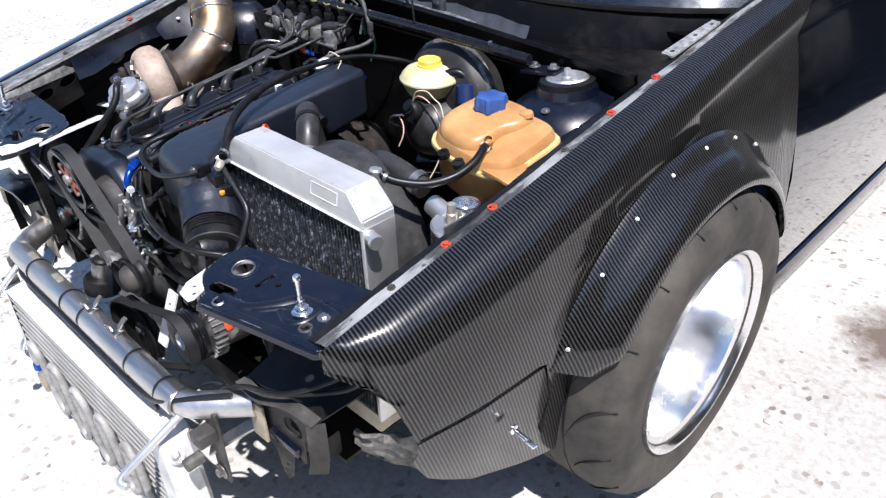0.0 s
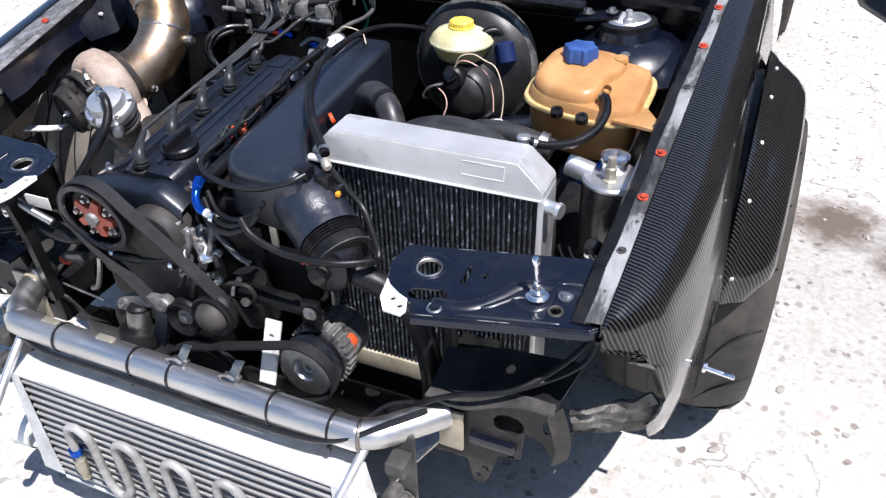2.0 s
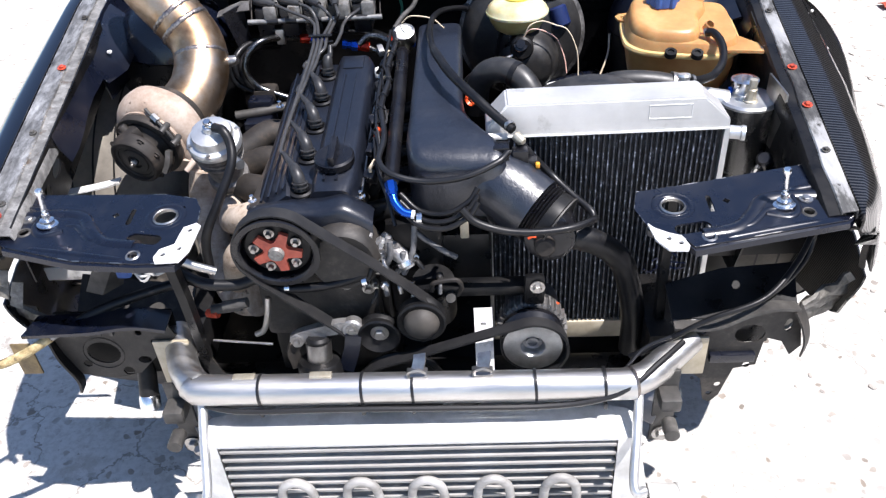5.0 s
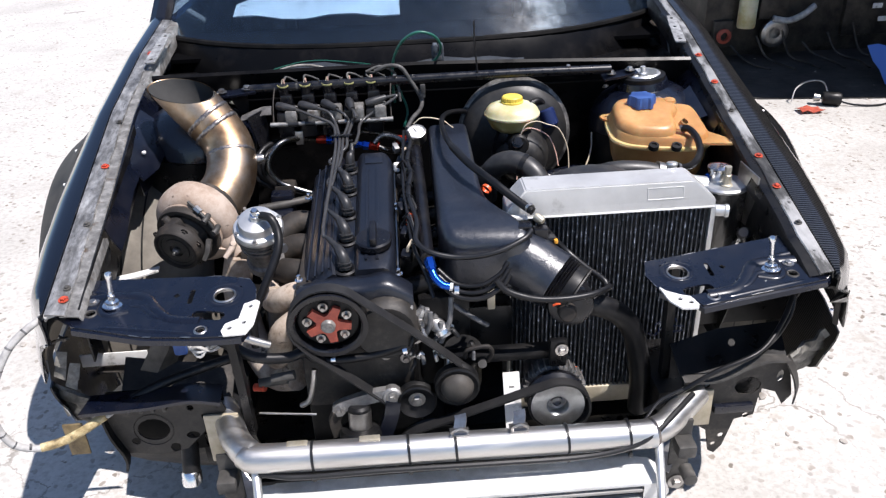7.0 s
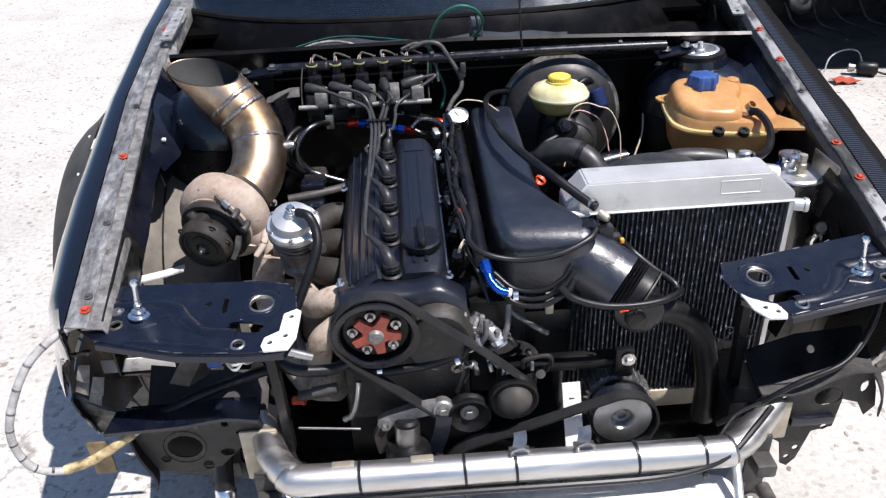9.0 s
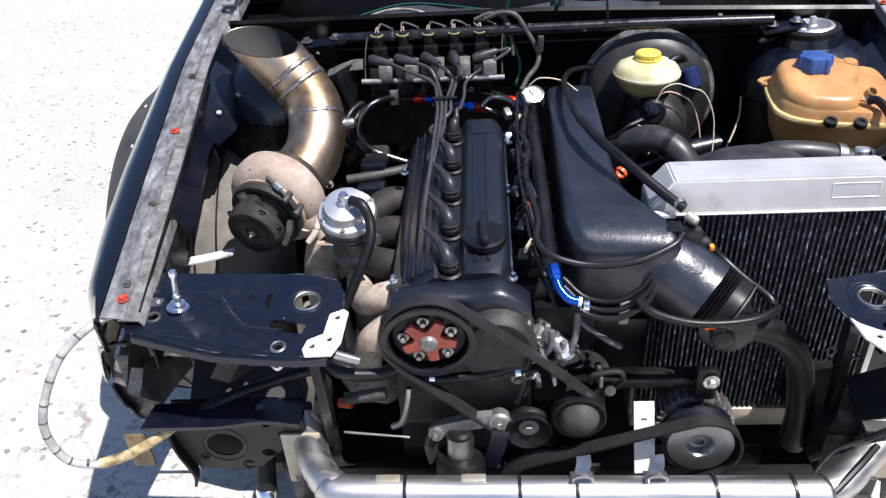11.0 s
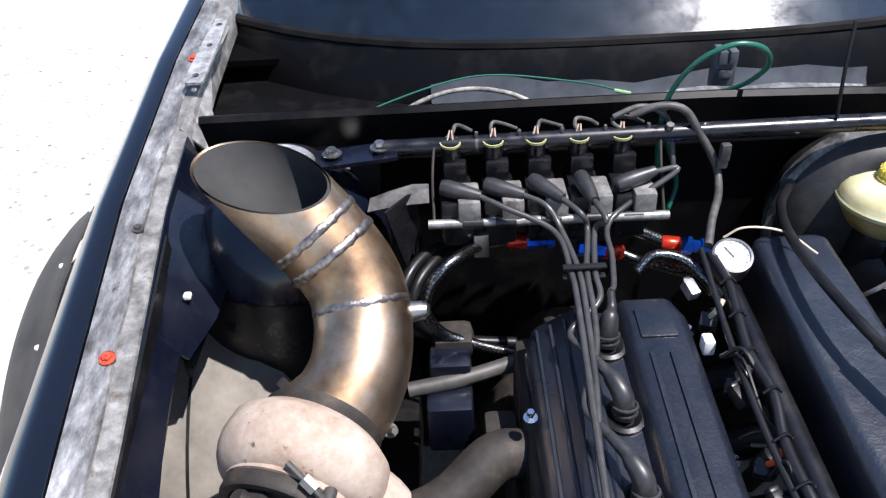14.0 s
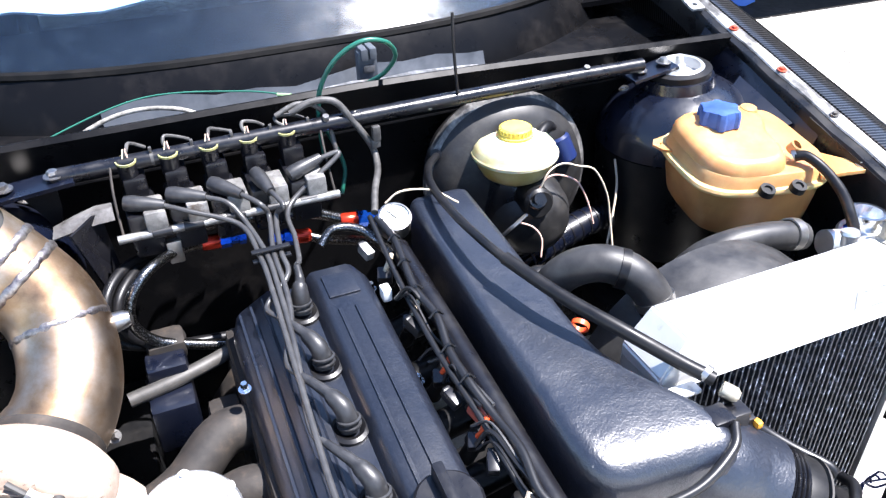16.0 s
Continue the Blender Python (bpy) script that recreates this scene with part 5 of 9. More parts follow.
part("bracket_top", sweep([(-0.62, 0.265, 0.512), (-0.56, 0.258, 0.52), (-0.5, 0.255, 0.525), (-0.44, 0.258, 0.53), (-0.39, 0.262, 0.518)], 0, flat=(0.05, 0.006)), panel_paint, ob)
for k in range(4):
    part("rib", box((-0.555 + 0.02 * k, 0.262, 0.49), (-0.548 + 0.02 * k, 0.27, 0.513), 0.002), dusty_steel, ob)
part("bracket_leg", sweep([(-0.6, 0.27, 0.5), (-0.59, 0.262, 0.45), (-0.575, 0.262, 0.4), (-0.58, 0.265, 0.37)], 0, flat=(0.02, 0.004), n=4), bay_black, ob)
part("bracket_ring", lathe([(0.027, -0.002), (0.031, -0.004), (0.034, 0)], (-0.52, 0.268, 0.448), (0, -1, 0), 24), bay_black, ob)
# added black plate in place of the shade behind the bracket's holes
part("dark_backing", box((-0.6, 0.3, 0.37), (-0.4, 0.305, 0.51), 0.002), seal, ob)
part("tow_tube", lathe([(0, 0), (0.016, 0), (0.016, 0.14), (0.012, 0.14), (0.012, 0.1), (0, 0.1)], (-0.478, 0.33, 0.44), (0, -0.45, -0.9), 16), matte_black, ob, "black tube stub")
part("tow_tube_tip", lathe([(0.0165, 0.115), (0.018, 0.118), (0.018, 0.138), (0.0165, 0.141), (0.012, 0.141), (0.012, 0.115)], (-0.478, 0.33, 0.44), (0, -0.45, -0.9), 16, closed=True), bright, ob)
part("bracket_plate", box((-0.43, 0.262, 0.37), (-0.37, 0.268, 0.475), 0.004), cream_plate, ob, "cream-painted plate")
part("hanging_plate", box((-0.668, 0.262, 0.41), (-0.634, 0.266, 0.478), 0.003), brown_tab, ob, "ochre tab hanging from the bracket")
part("lamp_bracket", thicken(loft([[(-0.53, 0.31, 0.55), (-0.5, 0.3, 0.6), (-0.485, 0.305, 0.645)], [(-0.5, 0.3, 0.55), (-0.47, 0.295, 0.6), (-0.462, 0.3, 0.64)], [(-0.47, 0.315, 0.56), (-0.455, 0.31, 0.6), (-0.45, 0.315, 0.635)]]), 0.004), dusty_steel, car, "scratched metal lamp bracket")
for k, (x, z) in enumerate(((-0.655, 0.585), (-0.662, 0.562), (-0.648, 0.54), (-0.64, 0.56))):
    part("torn_tab", thicken(loft([[(x, 0.3, z + 0.02), (x - 0.006, 0.29, z)], [(x + 0.014, 0.305, z + 0.014), (x + 0.01, 0.292, z - 0.012)]]), 0.003), torn_plastic, car, "torn grey lamp mount")
part("lamp_strap", box((-0.725, 0.5, 0.425), (-0.592, 0.503, 0.455), 0.001), white_primer, car, "white strip behind the lamp opening")

# lower panel of the lamp opening, with a black sheet added for its dark
part("splash_panel", thicken(loft([[(x, 0.305, 0.4 + 0.02 * math.sin(9 * x)), (x, 0.33, 0.34), (x + 0.01, 0.38, 0.27 + 0.015 * math.sin(17 * x)), (x + 0.02, 0.47, 0.2)] for x in (-0.6, -0.55, -0.5, -0.45, -0.4, -0.36)]), 0.003), grime, car, "dirty black sheet added below the bracket for the dark there")
# added sheet, its ragged edge cut to cast shade around the lit patches
part("arch_liner", thicken(loft([[(x, y0, 0.34 + 0.012 * math.sin(23 * x)), (x, lerp(y0, 0.645, 0.5), 0.325), (x, 0.645, 0.33 + 0.008 * math.sin(31 * x))] for x, y0 in ((-0.79, 0.59), (-0.74, 0.585), (-0.7, 0.592), (-0.66, 0.58), (-0.635, 0.57), (-0.62, 0.5), (-0.57, 0.485), (-0.52, 0.47), (-0.46, 0.47))]), 0.003), grime, car, "dirty black sheet added ahead of the wheel to shade the ground")
part("lower_gusset", thicken(loft([[(-0.6, 0.32, 0.43), (-0.6, 0.42, 0.5)], [(-0.5, 0.3, 0.42), (-0.5, 0.42, 0.48)], [(-0.4, 0.3, 0.42), (-0.4, 0.42, 0.47)]]), 0.004), grime, car, "dirty black lower panel")


# ---- engine ----
COVER = Matrix.Translation((-0.165, 0.372, 0.682)) @ Matrix.Rotation(radians(6.6), 4, "X")


def on_cover(x, y, z):
    return COVER @ Vector((x, y, z))


engine = thing("engine", (-0.15, 0.6, 0.28), "black five-cylinder engine with a finned cam cover", "engine")


def cam_cover():
    # base with the sloping finned flank, the plug trench and the raised oil side
    prof = [(-0.086, -0.075), (-0.088, -0.05), (-0.086, -0.037), (-0.08, -0.03), (-0.036, -0.004), (-0.03, 0.0), (-0.024, -0.002), (-0.02, -0.012), (0.008, -0.012), (0.012, -0.004), (0.017, 0.003), (0.022, 0.006), (0.07, 0.006), (0.078, 0.002), (0.083, -0.008), (0.084, -0.07)]
    rows = []
    for k in range(15):
        y = lerp(0, 0.425, k / 14)
        pinch = 0.9 if k in (0, 14) else 1.0
        drop = 0.006 if k in (0, 14) else 0.0
        rows.append([on_cover(x * pinch, y, z - drop) for x, z in prof])
    bm = loft(rows)
    bm.faces.new([v for v in bm.verts][:len(prof)])
    bm.faces.new([v for v in bm.verts][-len(prof):][::-1])
    ob = part("cam_cover", bm, cover_coat, engine, "textured black cam cover")
    # fins on the flank, pairs of ribs on the oil side
    for x, z in ((-0.074, -0.0265), (-0.06, -0.018), (-0.046, -0.01), (-0.034, -0.0028)):
        part("fin", sweep([on_cover(x, 0.012, z), on_cover(x, 0.41, z)], 0, flat=(0.003, 0.004)), cover_coat, ob)
    for x in (0.032, 0.052):
        part("fin", sweep([on_cover(x, 0.02, 0.0065), on_cover(x, 0.345, 0.0065)], 0, flat=(0.004, 0.004)), cover_coat, ob)
    part("badge_plate", box((0.026, 0.365, 0.004), (0.064, 0.405, 0.0085), 0.0015, COVER), cover_coat, ob)
    # plug wells with rubber seals
    for k in range(5):
        p = on_cover(-0.006, 0.016 + 0.0885 * k, -0.012)
        part("plug_well", lathe([(0.02, 0), (0.02, 0.004), (0.016, 0.006), (0.011, 0.003)], p, (0, -0.11, 1), 20), rubber, ob, "black rubber plug seal")
    for x, y in ((0.087, 0.02), (0.087, 0.24), (0.087, 0.4), (-0.09, 0.02), (-0.092, 0.3), (-0.03, 0.43), (0.05, 0.43)):
        part("bolt", bolt(on_cover(x, y, -0.03), (0, -0.11, 1), 0.0042, 0.011), bright, ob, "bright cover bolt")
    # gasket strip that shines on the oil side
    part("gasket", sweep([on_cover(0.0862, 0.02, -0.035), on_cover(0.0862, 0.41, -0.035)], 0, flat=(0.003, 0.003)), steel, ob, "bare metal gasket edge")
    # filler cap with its grip bar
    c = on_cover(0.046, 0.063, 0.006)
    cap = part("filler_cap", lathe([(0.026, 0), (0.032, 0.004), (0.033, 0.015), (0.03, 0.018), (0, 0.018)], c, (0, -0.11, 1), 28), satin_black, ob, "black oil filler cap")
    part("grip", box((-0.006, -0.032, 0.016), (0.006, 0.032, 0.034), 0.004, aim(c, (0, -0.11, 1))), satin_black, cap)


cam_cover()
part("cylinder_head", box((-0.26, 0.375, 0.54), (-0.075, 0.83, 0.655), 0.01), dark_iron, engine, "sooty cylinder head")
part("block", box((-0.27, 0.385, 0.24), (-0.05, 0.84, 0.545), 0.015), matte_black, engine, "black engine block")
part("sump", box((-0.25, 0.4, 0.16), (-0.07, 0.82, 0.245), 0.02), matte_black, engine)
part("gearbox", lathe([(0, 0), (0.15, 0), (0.15, 0.05), (0.11, 0.12), (0.09, 0.22), (0, 0.22)], (-0.16, 0.84, 0.42), (0, 1, 0), 24), dark_iron, engine, "dark gearbox bell")
# front upper belt cover with its rounded ear
rows = []
for k in range(21):
    u = k / 20
    x = lerp(-0.255, -0.055, u)
    top = 0.645 + 0.024 * math.sin(math.pi * min(1, 0.08 + u * 0.92)) ** 0.6 + 0.012 * math.exp(-((u - 0.78) / 0.13) ** 2)
    rows.append([(x, 0.38, top - 0.006), (x, 0.372, top + 0.001), (x, 0.358, top + 0.002), (x, 0.342, top - 0.001), (x, 0.335, top - 0.005), (x, 0.332, top - 0.012), (x, 0.331, top - 0.026), (x, 0.331, 0.585)])
part("belt_cover", thicken(loft(rows), 0.003), cover_coat, engine, "black upper belt cover", 70)
part("timing_plate", box((-0.26, 0.33, 0.42), (-0.06, 0.372, 0.61), 0.012), grime, engine, "sooty black front plate")
part("front_housing", lathe([(0.0, 0.02), (0.05, 0.02), (0.055, 0.015), (0.06, 0), (0.06, -0.03)], (-0.105, 0.325, 0.59), (0, -1, 0.02), 24), grime, engine)
for x, z in ((-0.055, 0.56), (-0.075, 0.52), (-0.11, 0.53), (-0.045, 0.6)):
    part("bolt", bolt((x, 0.327, z), (0, -1, 0), 0.006, 0.008), steel, engine)
for k in range(9):
    a = 0.4 + 0.26 * k
    part("cast_rib", box((-0.004, -0.006, -0.008), (0.004, 0.004, 0.012 + 0.004 * (k % 3)), 0.002, Matrix.Translation((-0.06 + 0.04 * math.cos(a), 0.328, 0.575 + 0.035 * math.sin(a))) @ Matrix.Rotation(0.5 + 0.4 * math.sin(k * 2.0), 4, "Y")), alloy if k % 3 == 0 else cast_alloy, engine)


def cam_pulley():
    c, ax = Vector((-0.199, 0.296, 0.63)), Vector((0, -0.993, -0.115))
    p = thing("cam_pulley", c, "toothed black cam pulley with a red five-spoke hub", "pulley")
    part("pulley_ring", lathe([(0.058, -0.018), (0.064, -0.018), (0.064, 0.012), (0.0665, 0.012), (0.0665, 0.015), (0.058, 0.015), (0.055, 0.012), (0.055, -0.014)], c, ax, 48, closed=True), satin_black, p, "worn black pulley rim")
    part("pulley_web", lathe([(0.056, -0.006), (0.05, 0.0), (0.025, 0.002), (0, 0.002)], c, ax, 40), matte_black, p)
    f = aim(c, ax)
    # star hub in red paint
    pts = []
    for k in range(5):
        a = 2 * math.pi * (k + 0.5) / 5 + math.pi / 2 + 0.16
        for da, r in ((-0.46, 0.0205), (-0.3, 0.027), (-0.17, 0.039), (0.17, 0.039), (0.3, 0.027), (0.46, 0.0205), (0.63, 0.0195)):
            pts.append((r * math.cos(a + da), r * math.sin(a + da)))
    part("hub", plate(pts, [], 0.007, f @ Matrix.Translation((0, 0, 0.0105))), red_paint, p, "chipped red five-spoke hub")
    part("centre_bolt", lathe([(0, 0.018), (0.011, 0.018), (0.0125, 0.016), (0.0125, 0.008), (0.017, 0.008), (0.017, 0.004)], c, ax, 14), sheet_metal, p, "dull steel centre bolt")
    for k in range(5):
        a = 2 * math.pi * k / 5 + math.pi / 2 + 0.16
        q = f @ Vector((0.0355 * math.cos(a), 0.0355 * math.sin(a), 0.004))
        part("bolt", bolt(q, ax, 0.0048, 0.009), steel, p)


cam_pulley()


def belt(name, pts, wide, thick, label, y):
    """A flat belt run in the plane of the pulleys."""
    line = [Vector((x, y, z)) for x, z in pts]
    bm = bmesh.new()
    rings = []
    for i, q in enumerate(line):
        a, b = line[max(0, i - 1)], line[min(len(line) - 1, i + 1)]
        t = (b - a).normalized()
        nrm = Vector((t.z, 0, -t.x))
        rings.append([bm.verts.new(q + nrm * u + Vector((0, v, 0))) for u, v in ((-thick / 2, -wide / 2), (thick / 2, -wide / 2), (thick / 2, wide / 2), (-thick / 2, wide / 2))])
    for r0, r1 in zip(rings, rings[1:]):
        for k in range(4):
            j = (k + 1) % 4
            bm.faces.new((r0[k], r0[j], r1[j], r1[k]))
    bm.faces.new(rings[0][::-1])
    bm.faces.new(rings[-1])
    return tagged(part(name, bm, belt_rubber), label, "belt")


R = 0.0675
arc = [(-0.199 + R * math.cos(radians(a)), 0.63 + R * math.sin(radians(a))) for a in range(205, 38, -8)]
belt("timing_belt", [(-0.115, 0.455), (-0.24, 0.575)] + arc + [(-0.1, 0.634), (-0.05, 0.592), (0.0, 0.545), (0.035, 0.51), (0.043, 0.485), (0.035, 0.455), (0.01, 0.44)], 0.024, 0.003, "grey-black timing belt over the cam pulley", 0.293)


def pulley(name, c, r, ax, material, label, dish=0.012):
    p = thing(name, c, label, "pulley")
    part("sheave", lathe([(r * 0.5, -0.012), (r * 0.94, -0.012), (r, -0.01), (r, -0.006), (r * 0.93, 0), (r, 0.006), (r, 0.01), (r * 0.92, 0.012), (r * 0.45, 0.012 - dish), (0, 0.012 - dish)], c, ax, 40), material, p)
    part("hub_bolt", bolt(Vector(c) + Vector(ax) * (0.012 - dish), ax, 0.009, 0.009), steel, p)
    return p


tens = pulley("tensioner_pulley", (0.012, 0.285, 0.487), 0.04, (0, -1, 0), matte_black, "dull black belt tensioner pulley with a domed cap", 0.006)
part("cap", lathe([(0.03, 0.004), (0.029, 0.012), (0.024, 0.022), (0.015, 0.027), (0, 0.028)], (0.012, 0.285, 0.487), (0, -1, 0), 28), dusty_cap, tens, "dusty brown domed cap")
part("filter_housing", bm_join(box((-0.05, 0.395, 0.4), (0.05, 0.46, 0.6), 0.015), box((0.04, 0.4, 0.44), (0.13, 0.45, 0.57), 0.015), lathe([(0, -0.04), (0.036, -0.04), (0.036, 0.05), (0, 0.05)], (0.03, 0.37, 0.46), (0, -0.3, 1), 22)), bay_black, engine, "black oil filter housing below the intake")
strut = thing("belt_strut", (0.111, 0.305, 0.47), "bare metal adjuster strut beside the alternator", "strut")
part("bar", sweep([(0.111, 0.31, 0.485), (0.112, 0.262, 0.385)], 0, flat=(0.004, 0.03)), white_primer, strut)
part("bolt", bolt(Vector((0.111, 0.305, 0.47)) + Vector((0, -0.003, -0.01)), (0, -1, 0), 0.006, 0.006), steel, strut)
pulley("crank_pulley", (-0.03, 0.28, 0.337), 0.075, (0, -1, 0), matte_black, "dull black crank pulley")
pulley("idler_pulley", (-0.06, 0.29, 0.455), 0.035, (0, -1, 0), matte_black, "dull black idler pulley")


def alternator():
    c, ax = Vector((0.19, 0.272, 0.436)), Vector((-0.05, -1, 0.05)).normalized()
    a = thing("alternator", c, "alternator with a wide aluminium pulley and finned housing", "alternator")
    part("pulley", lathe([(0.017, -0.012), (0.0175, 0.002), (0.02, 0.006), (0.024, 0.0065), (0.048, 0.005)], c, ax, 56), turned, a, "turned aluminium pulley face")
    part("pulley_rim", lathe([(0.048, 0.005), (0.0515, 0.0045), (0.053, 0.003), (0.053, -0.004), (0.05, -0.006), (0.053, -0.009), (0.05, -0.012), (0.053, -0.015), (0.05, -0.018), (0.053, -0.021), (0.053, -0.03), (0.03, -0.032)], c, ax, 56), satin_black, a, "grooved black belt rim")
    part("pulley_nut", lathe([(0.018, -0.01), (0.011, -0.01), (0.011, -0.004), (0.007, -0.003), (0.007, -0.009), (0, -0.009)], c, ax, 20), cast_alloy, a, "steel pulley nut")
    part("housing", lathe([(0.0, -0.034), (0.046, -0.036), (0.054, -0.042), (0.055, -0.062), (0.047, -0.066), (0.046, -0.12), (0.04, -0.13), (0, -0.13)], c, ax, 32), dark_rail, a, "cast finned housing")
    f = aim(c, ax)
    for k in range(30):
        m = f @ Matrix.Rotation(2 * math.pi * k / 30, 4, "Z")
        part("fin", box((0.045, -0.0013, -0.064), (0.0585, 0.0013, -0.039), 0, m), cast_alloy, a)
    part("terminal_cap", lathe([(0, 0.018), (0.01, 0.014), (0.0135, 0.004), (0.0135, 0)], (0.226, 0.346, 0.449), (0.95, -0.3, 0.1), 16), red_cap, a, "orange terminal cap")
    part("mount_ear", box((0.178, 0.295, 0.5), (0.21, 0.31, 0.556), 0.006), bay_black, a)
    part("mount_bolt", bolt((0.198, 0.292, 0.54), (0, -1, 0), 0.007, 0.008), steel, a)


alternator()
loop = [(0.19 + 0.056 * math.cos(radians(a)), 0.436 + 0.056 * math.sin(radians(a))) for a in range(-65, 116, 12)]
loop += [(-0.03 + 0.078 * math.cos(radians(a)), 0.337 + 0.078 * math.sin(radians(a))) for a in range(115, 296, 15)]
belt("drive_belt", loop + loop[:1], 0.02, 0.004, "ribbed black drive belt to the alternator", 0.264)

# water pump stub and rocker bracket in front of the block
pump = thing("pump", (-0.165, 0.29, 0.36), "grey steel pump stub under a cast rocker bracket", "pump")
part("body", lathe([(0, 0), (0.036, 0), (0.038, 0.004), (0.038, 0.03), (0.034, 0.036), (0.02, 0.038), (0.02, 0.075), (0.016, 0.08), (0, 0.08)], (-0.165, 0.27, 0.375), (0.02, 0.25, 1), 24), matte_black, pump, "dull cylindrical body")
part("shaft", lathe([(0.0, 0.038), (0.021, 0.038), (0.021, 0.07), (0, 0.07)], (-0.165, 0.27, 0.375), (0.02, 0.25, 1), 20), steel, pump, "bare steel shaft")
part("bracket", bm_join(sweep([(-0.205, 0.298, 0.44), (-0.185, 0.296, 0.452), (-0.15, 0.294, 0.464), (-0.12, 0.294, 0.47), (-0.1, 0.296, 0.466)], 0, flat=(0.014, 0.022), n=5), lathe([(0, -0.01), (0.016, -0.01), (0.018, -0.006), (0.018, 0.008), (0.015, 0.011), (0, 0.011)], (-0.104, 0.295, 0.466), (0, -1, 0.15), 18), lathe([(0, -0.008), (0.012, -0.008), (0.012, 0.009), (0, 0.01)], (-0.2, 0.297, 0.442), (0, -1, 0.15), 16)), cast_alloy, pump, "cast bracket arm")
part("bracket_link", sweep([(-0.102, 0.284, 0.46), (-0.108, 0.28, 0.43), (-0.122, 0.276, 0.39)], 0, flat=(0.012, 0.026), n=4), panel_paint, pump, "dark blue painted link")
part("bracket_leg", sweep([(-0.203, 0.29, 0.438), (-0.21, 0.288, 0.42), (-0.205, 0.285, 0.39)], 0, flat=(0.01, 0.02), n=4), grime, pump)
part("pivot", bolt((-0.2, 0.287, 0.443), (0, -1, 0.15), 0.006, 0.008), steel, pump)
part("pivot", bolt((-0.104, 0.283, 0.468), (0, -1, 0.15), 0.006, 0.006), steel, pump)

# front engine clutter
hose("heater_hose", [(-0.26, 0.33, 0.55), (-0.22, 0.305, 0.545), (-0.15, 0.305, 0.545), (-0.09, 0.31, 0.556), (-0.05, 0.315, 0.575)], 0.008, rubber, "black hose under the cam pulley")
hose("coolant_pipe", [(-0.43, 0.33, 0.61), (-0.38, 0.3, 0.6), (-0.33, 0.29, 0.572), (-0.28, 0.295, 0.562), (-0.25, 0.305, 0.565)], 0.0095, rubber, "black rubber coolant hose")
hose("steel_pipe", [(-0.36, 0.275, 0.635), (-0.33, 0.28, 0.615), (-0.3, 0.285, 0.598)], 0.007, steel, "bare steel coolant pipe", "pipe")
hose("oil_pipe", [(-0.235, 0.3, 0.53), (-0.24, 0.295, 0.5), (-0.25, 0.29, 0.47), (-0.265, 0.29, 0.46)], 0.005, steel, "thin bent steel pipe", "pipe")
hose("dipstick_rod", [(-0.34, 0.29, 0.45), (-0.24, 0.285, 0.442)], 0.0022, steel, "thin bare steel rod", "rod")
for a, b, z in (((-0.31, 0.3), (-0.27, 0.3), 0.515), ((-0.335, 0.31), (-0.285, 0.31), 0.5)):
    hose("starter_tube", [(a[0], a[1], z), (b[0], b[1], z + 0.006)], 0.009, dusty_steel, "dirty aluminium tube end", "pipe")
hose("red_pipe", [(-0.345, 0.31, 0.492), (-0.325, 0.305, 0.494)], 0.0075, red_bolt, "dull red pipe end", "pipe")
for k, (p, q) in enumerate((((-0.03, 0.32, 0.55), (-0.01, 0.315, 0.6)), ((-0.045, 0.31, 0.57), (-0.028, 0.31, 0.625)), ((-0.012, 0.312, 0.56), (0.01, 0.33, 0.64)))):
    hose("sensor_sleeve", [p, tuple((Vector(p) + Vector(q)) / 2 + Vector((0.006, -0.004, 0))), q], 0.0048, dark_sleeve, "grey heat-sleeved sensor lead", "cable", "sensor leads")
bracket = thing("belt_bracket", (0.06, 0.29, 0.55), "black cast bracket with bright edges above the tensioner", "bracket")
part("arm", box((0.0, 0.285, 0.545), (0.2, 0.315, 0.565), 0.006), bay_black, bracket)
part("clamp", sweep([(0.03, 0.28, 0.565), (0.035, 0.275, 0.585), (0.07, 0.275, 0.59), (0.078, 0.28, 0.57), (0.07, 0.285, 0.55)], 0.004, 8), dark_iron, bracket)
part("bolt", bolt((0.195, 0.283, 0.553), (0, -1, 0), 0.007, 0.008), steel, bracket)
part("lug", lathe([(0, 0), (0.008, 0), (0.008, 0.012), (0, 0.012)], (0.06, 0.285, 0.55), (0, -1, 0.3), 14), dusty_steel, bracket)
bracket.location += Vector((0, 0.034, -0.044))

# ---- intake ----
intake = thing("intake_plenum", (0.05, 0.6, 0.6), "textured black intake plenum with a curved throttle elbow", "intake")


ELBOW = [(0.085, 0.462, 0.674), (0.115, 0.43, 0.67), (0.149, 0.404, 0.66), (0.177, 0.389, 0.643), (0.2, 0.374, 0.631)]


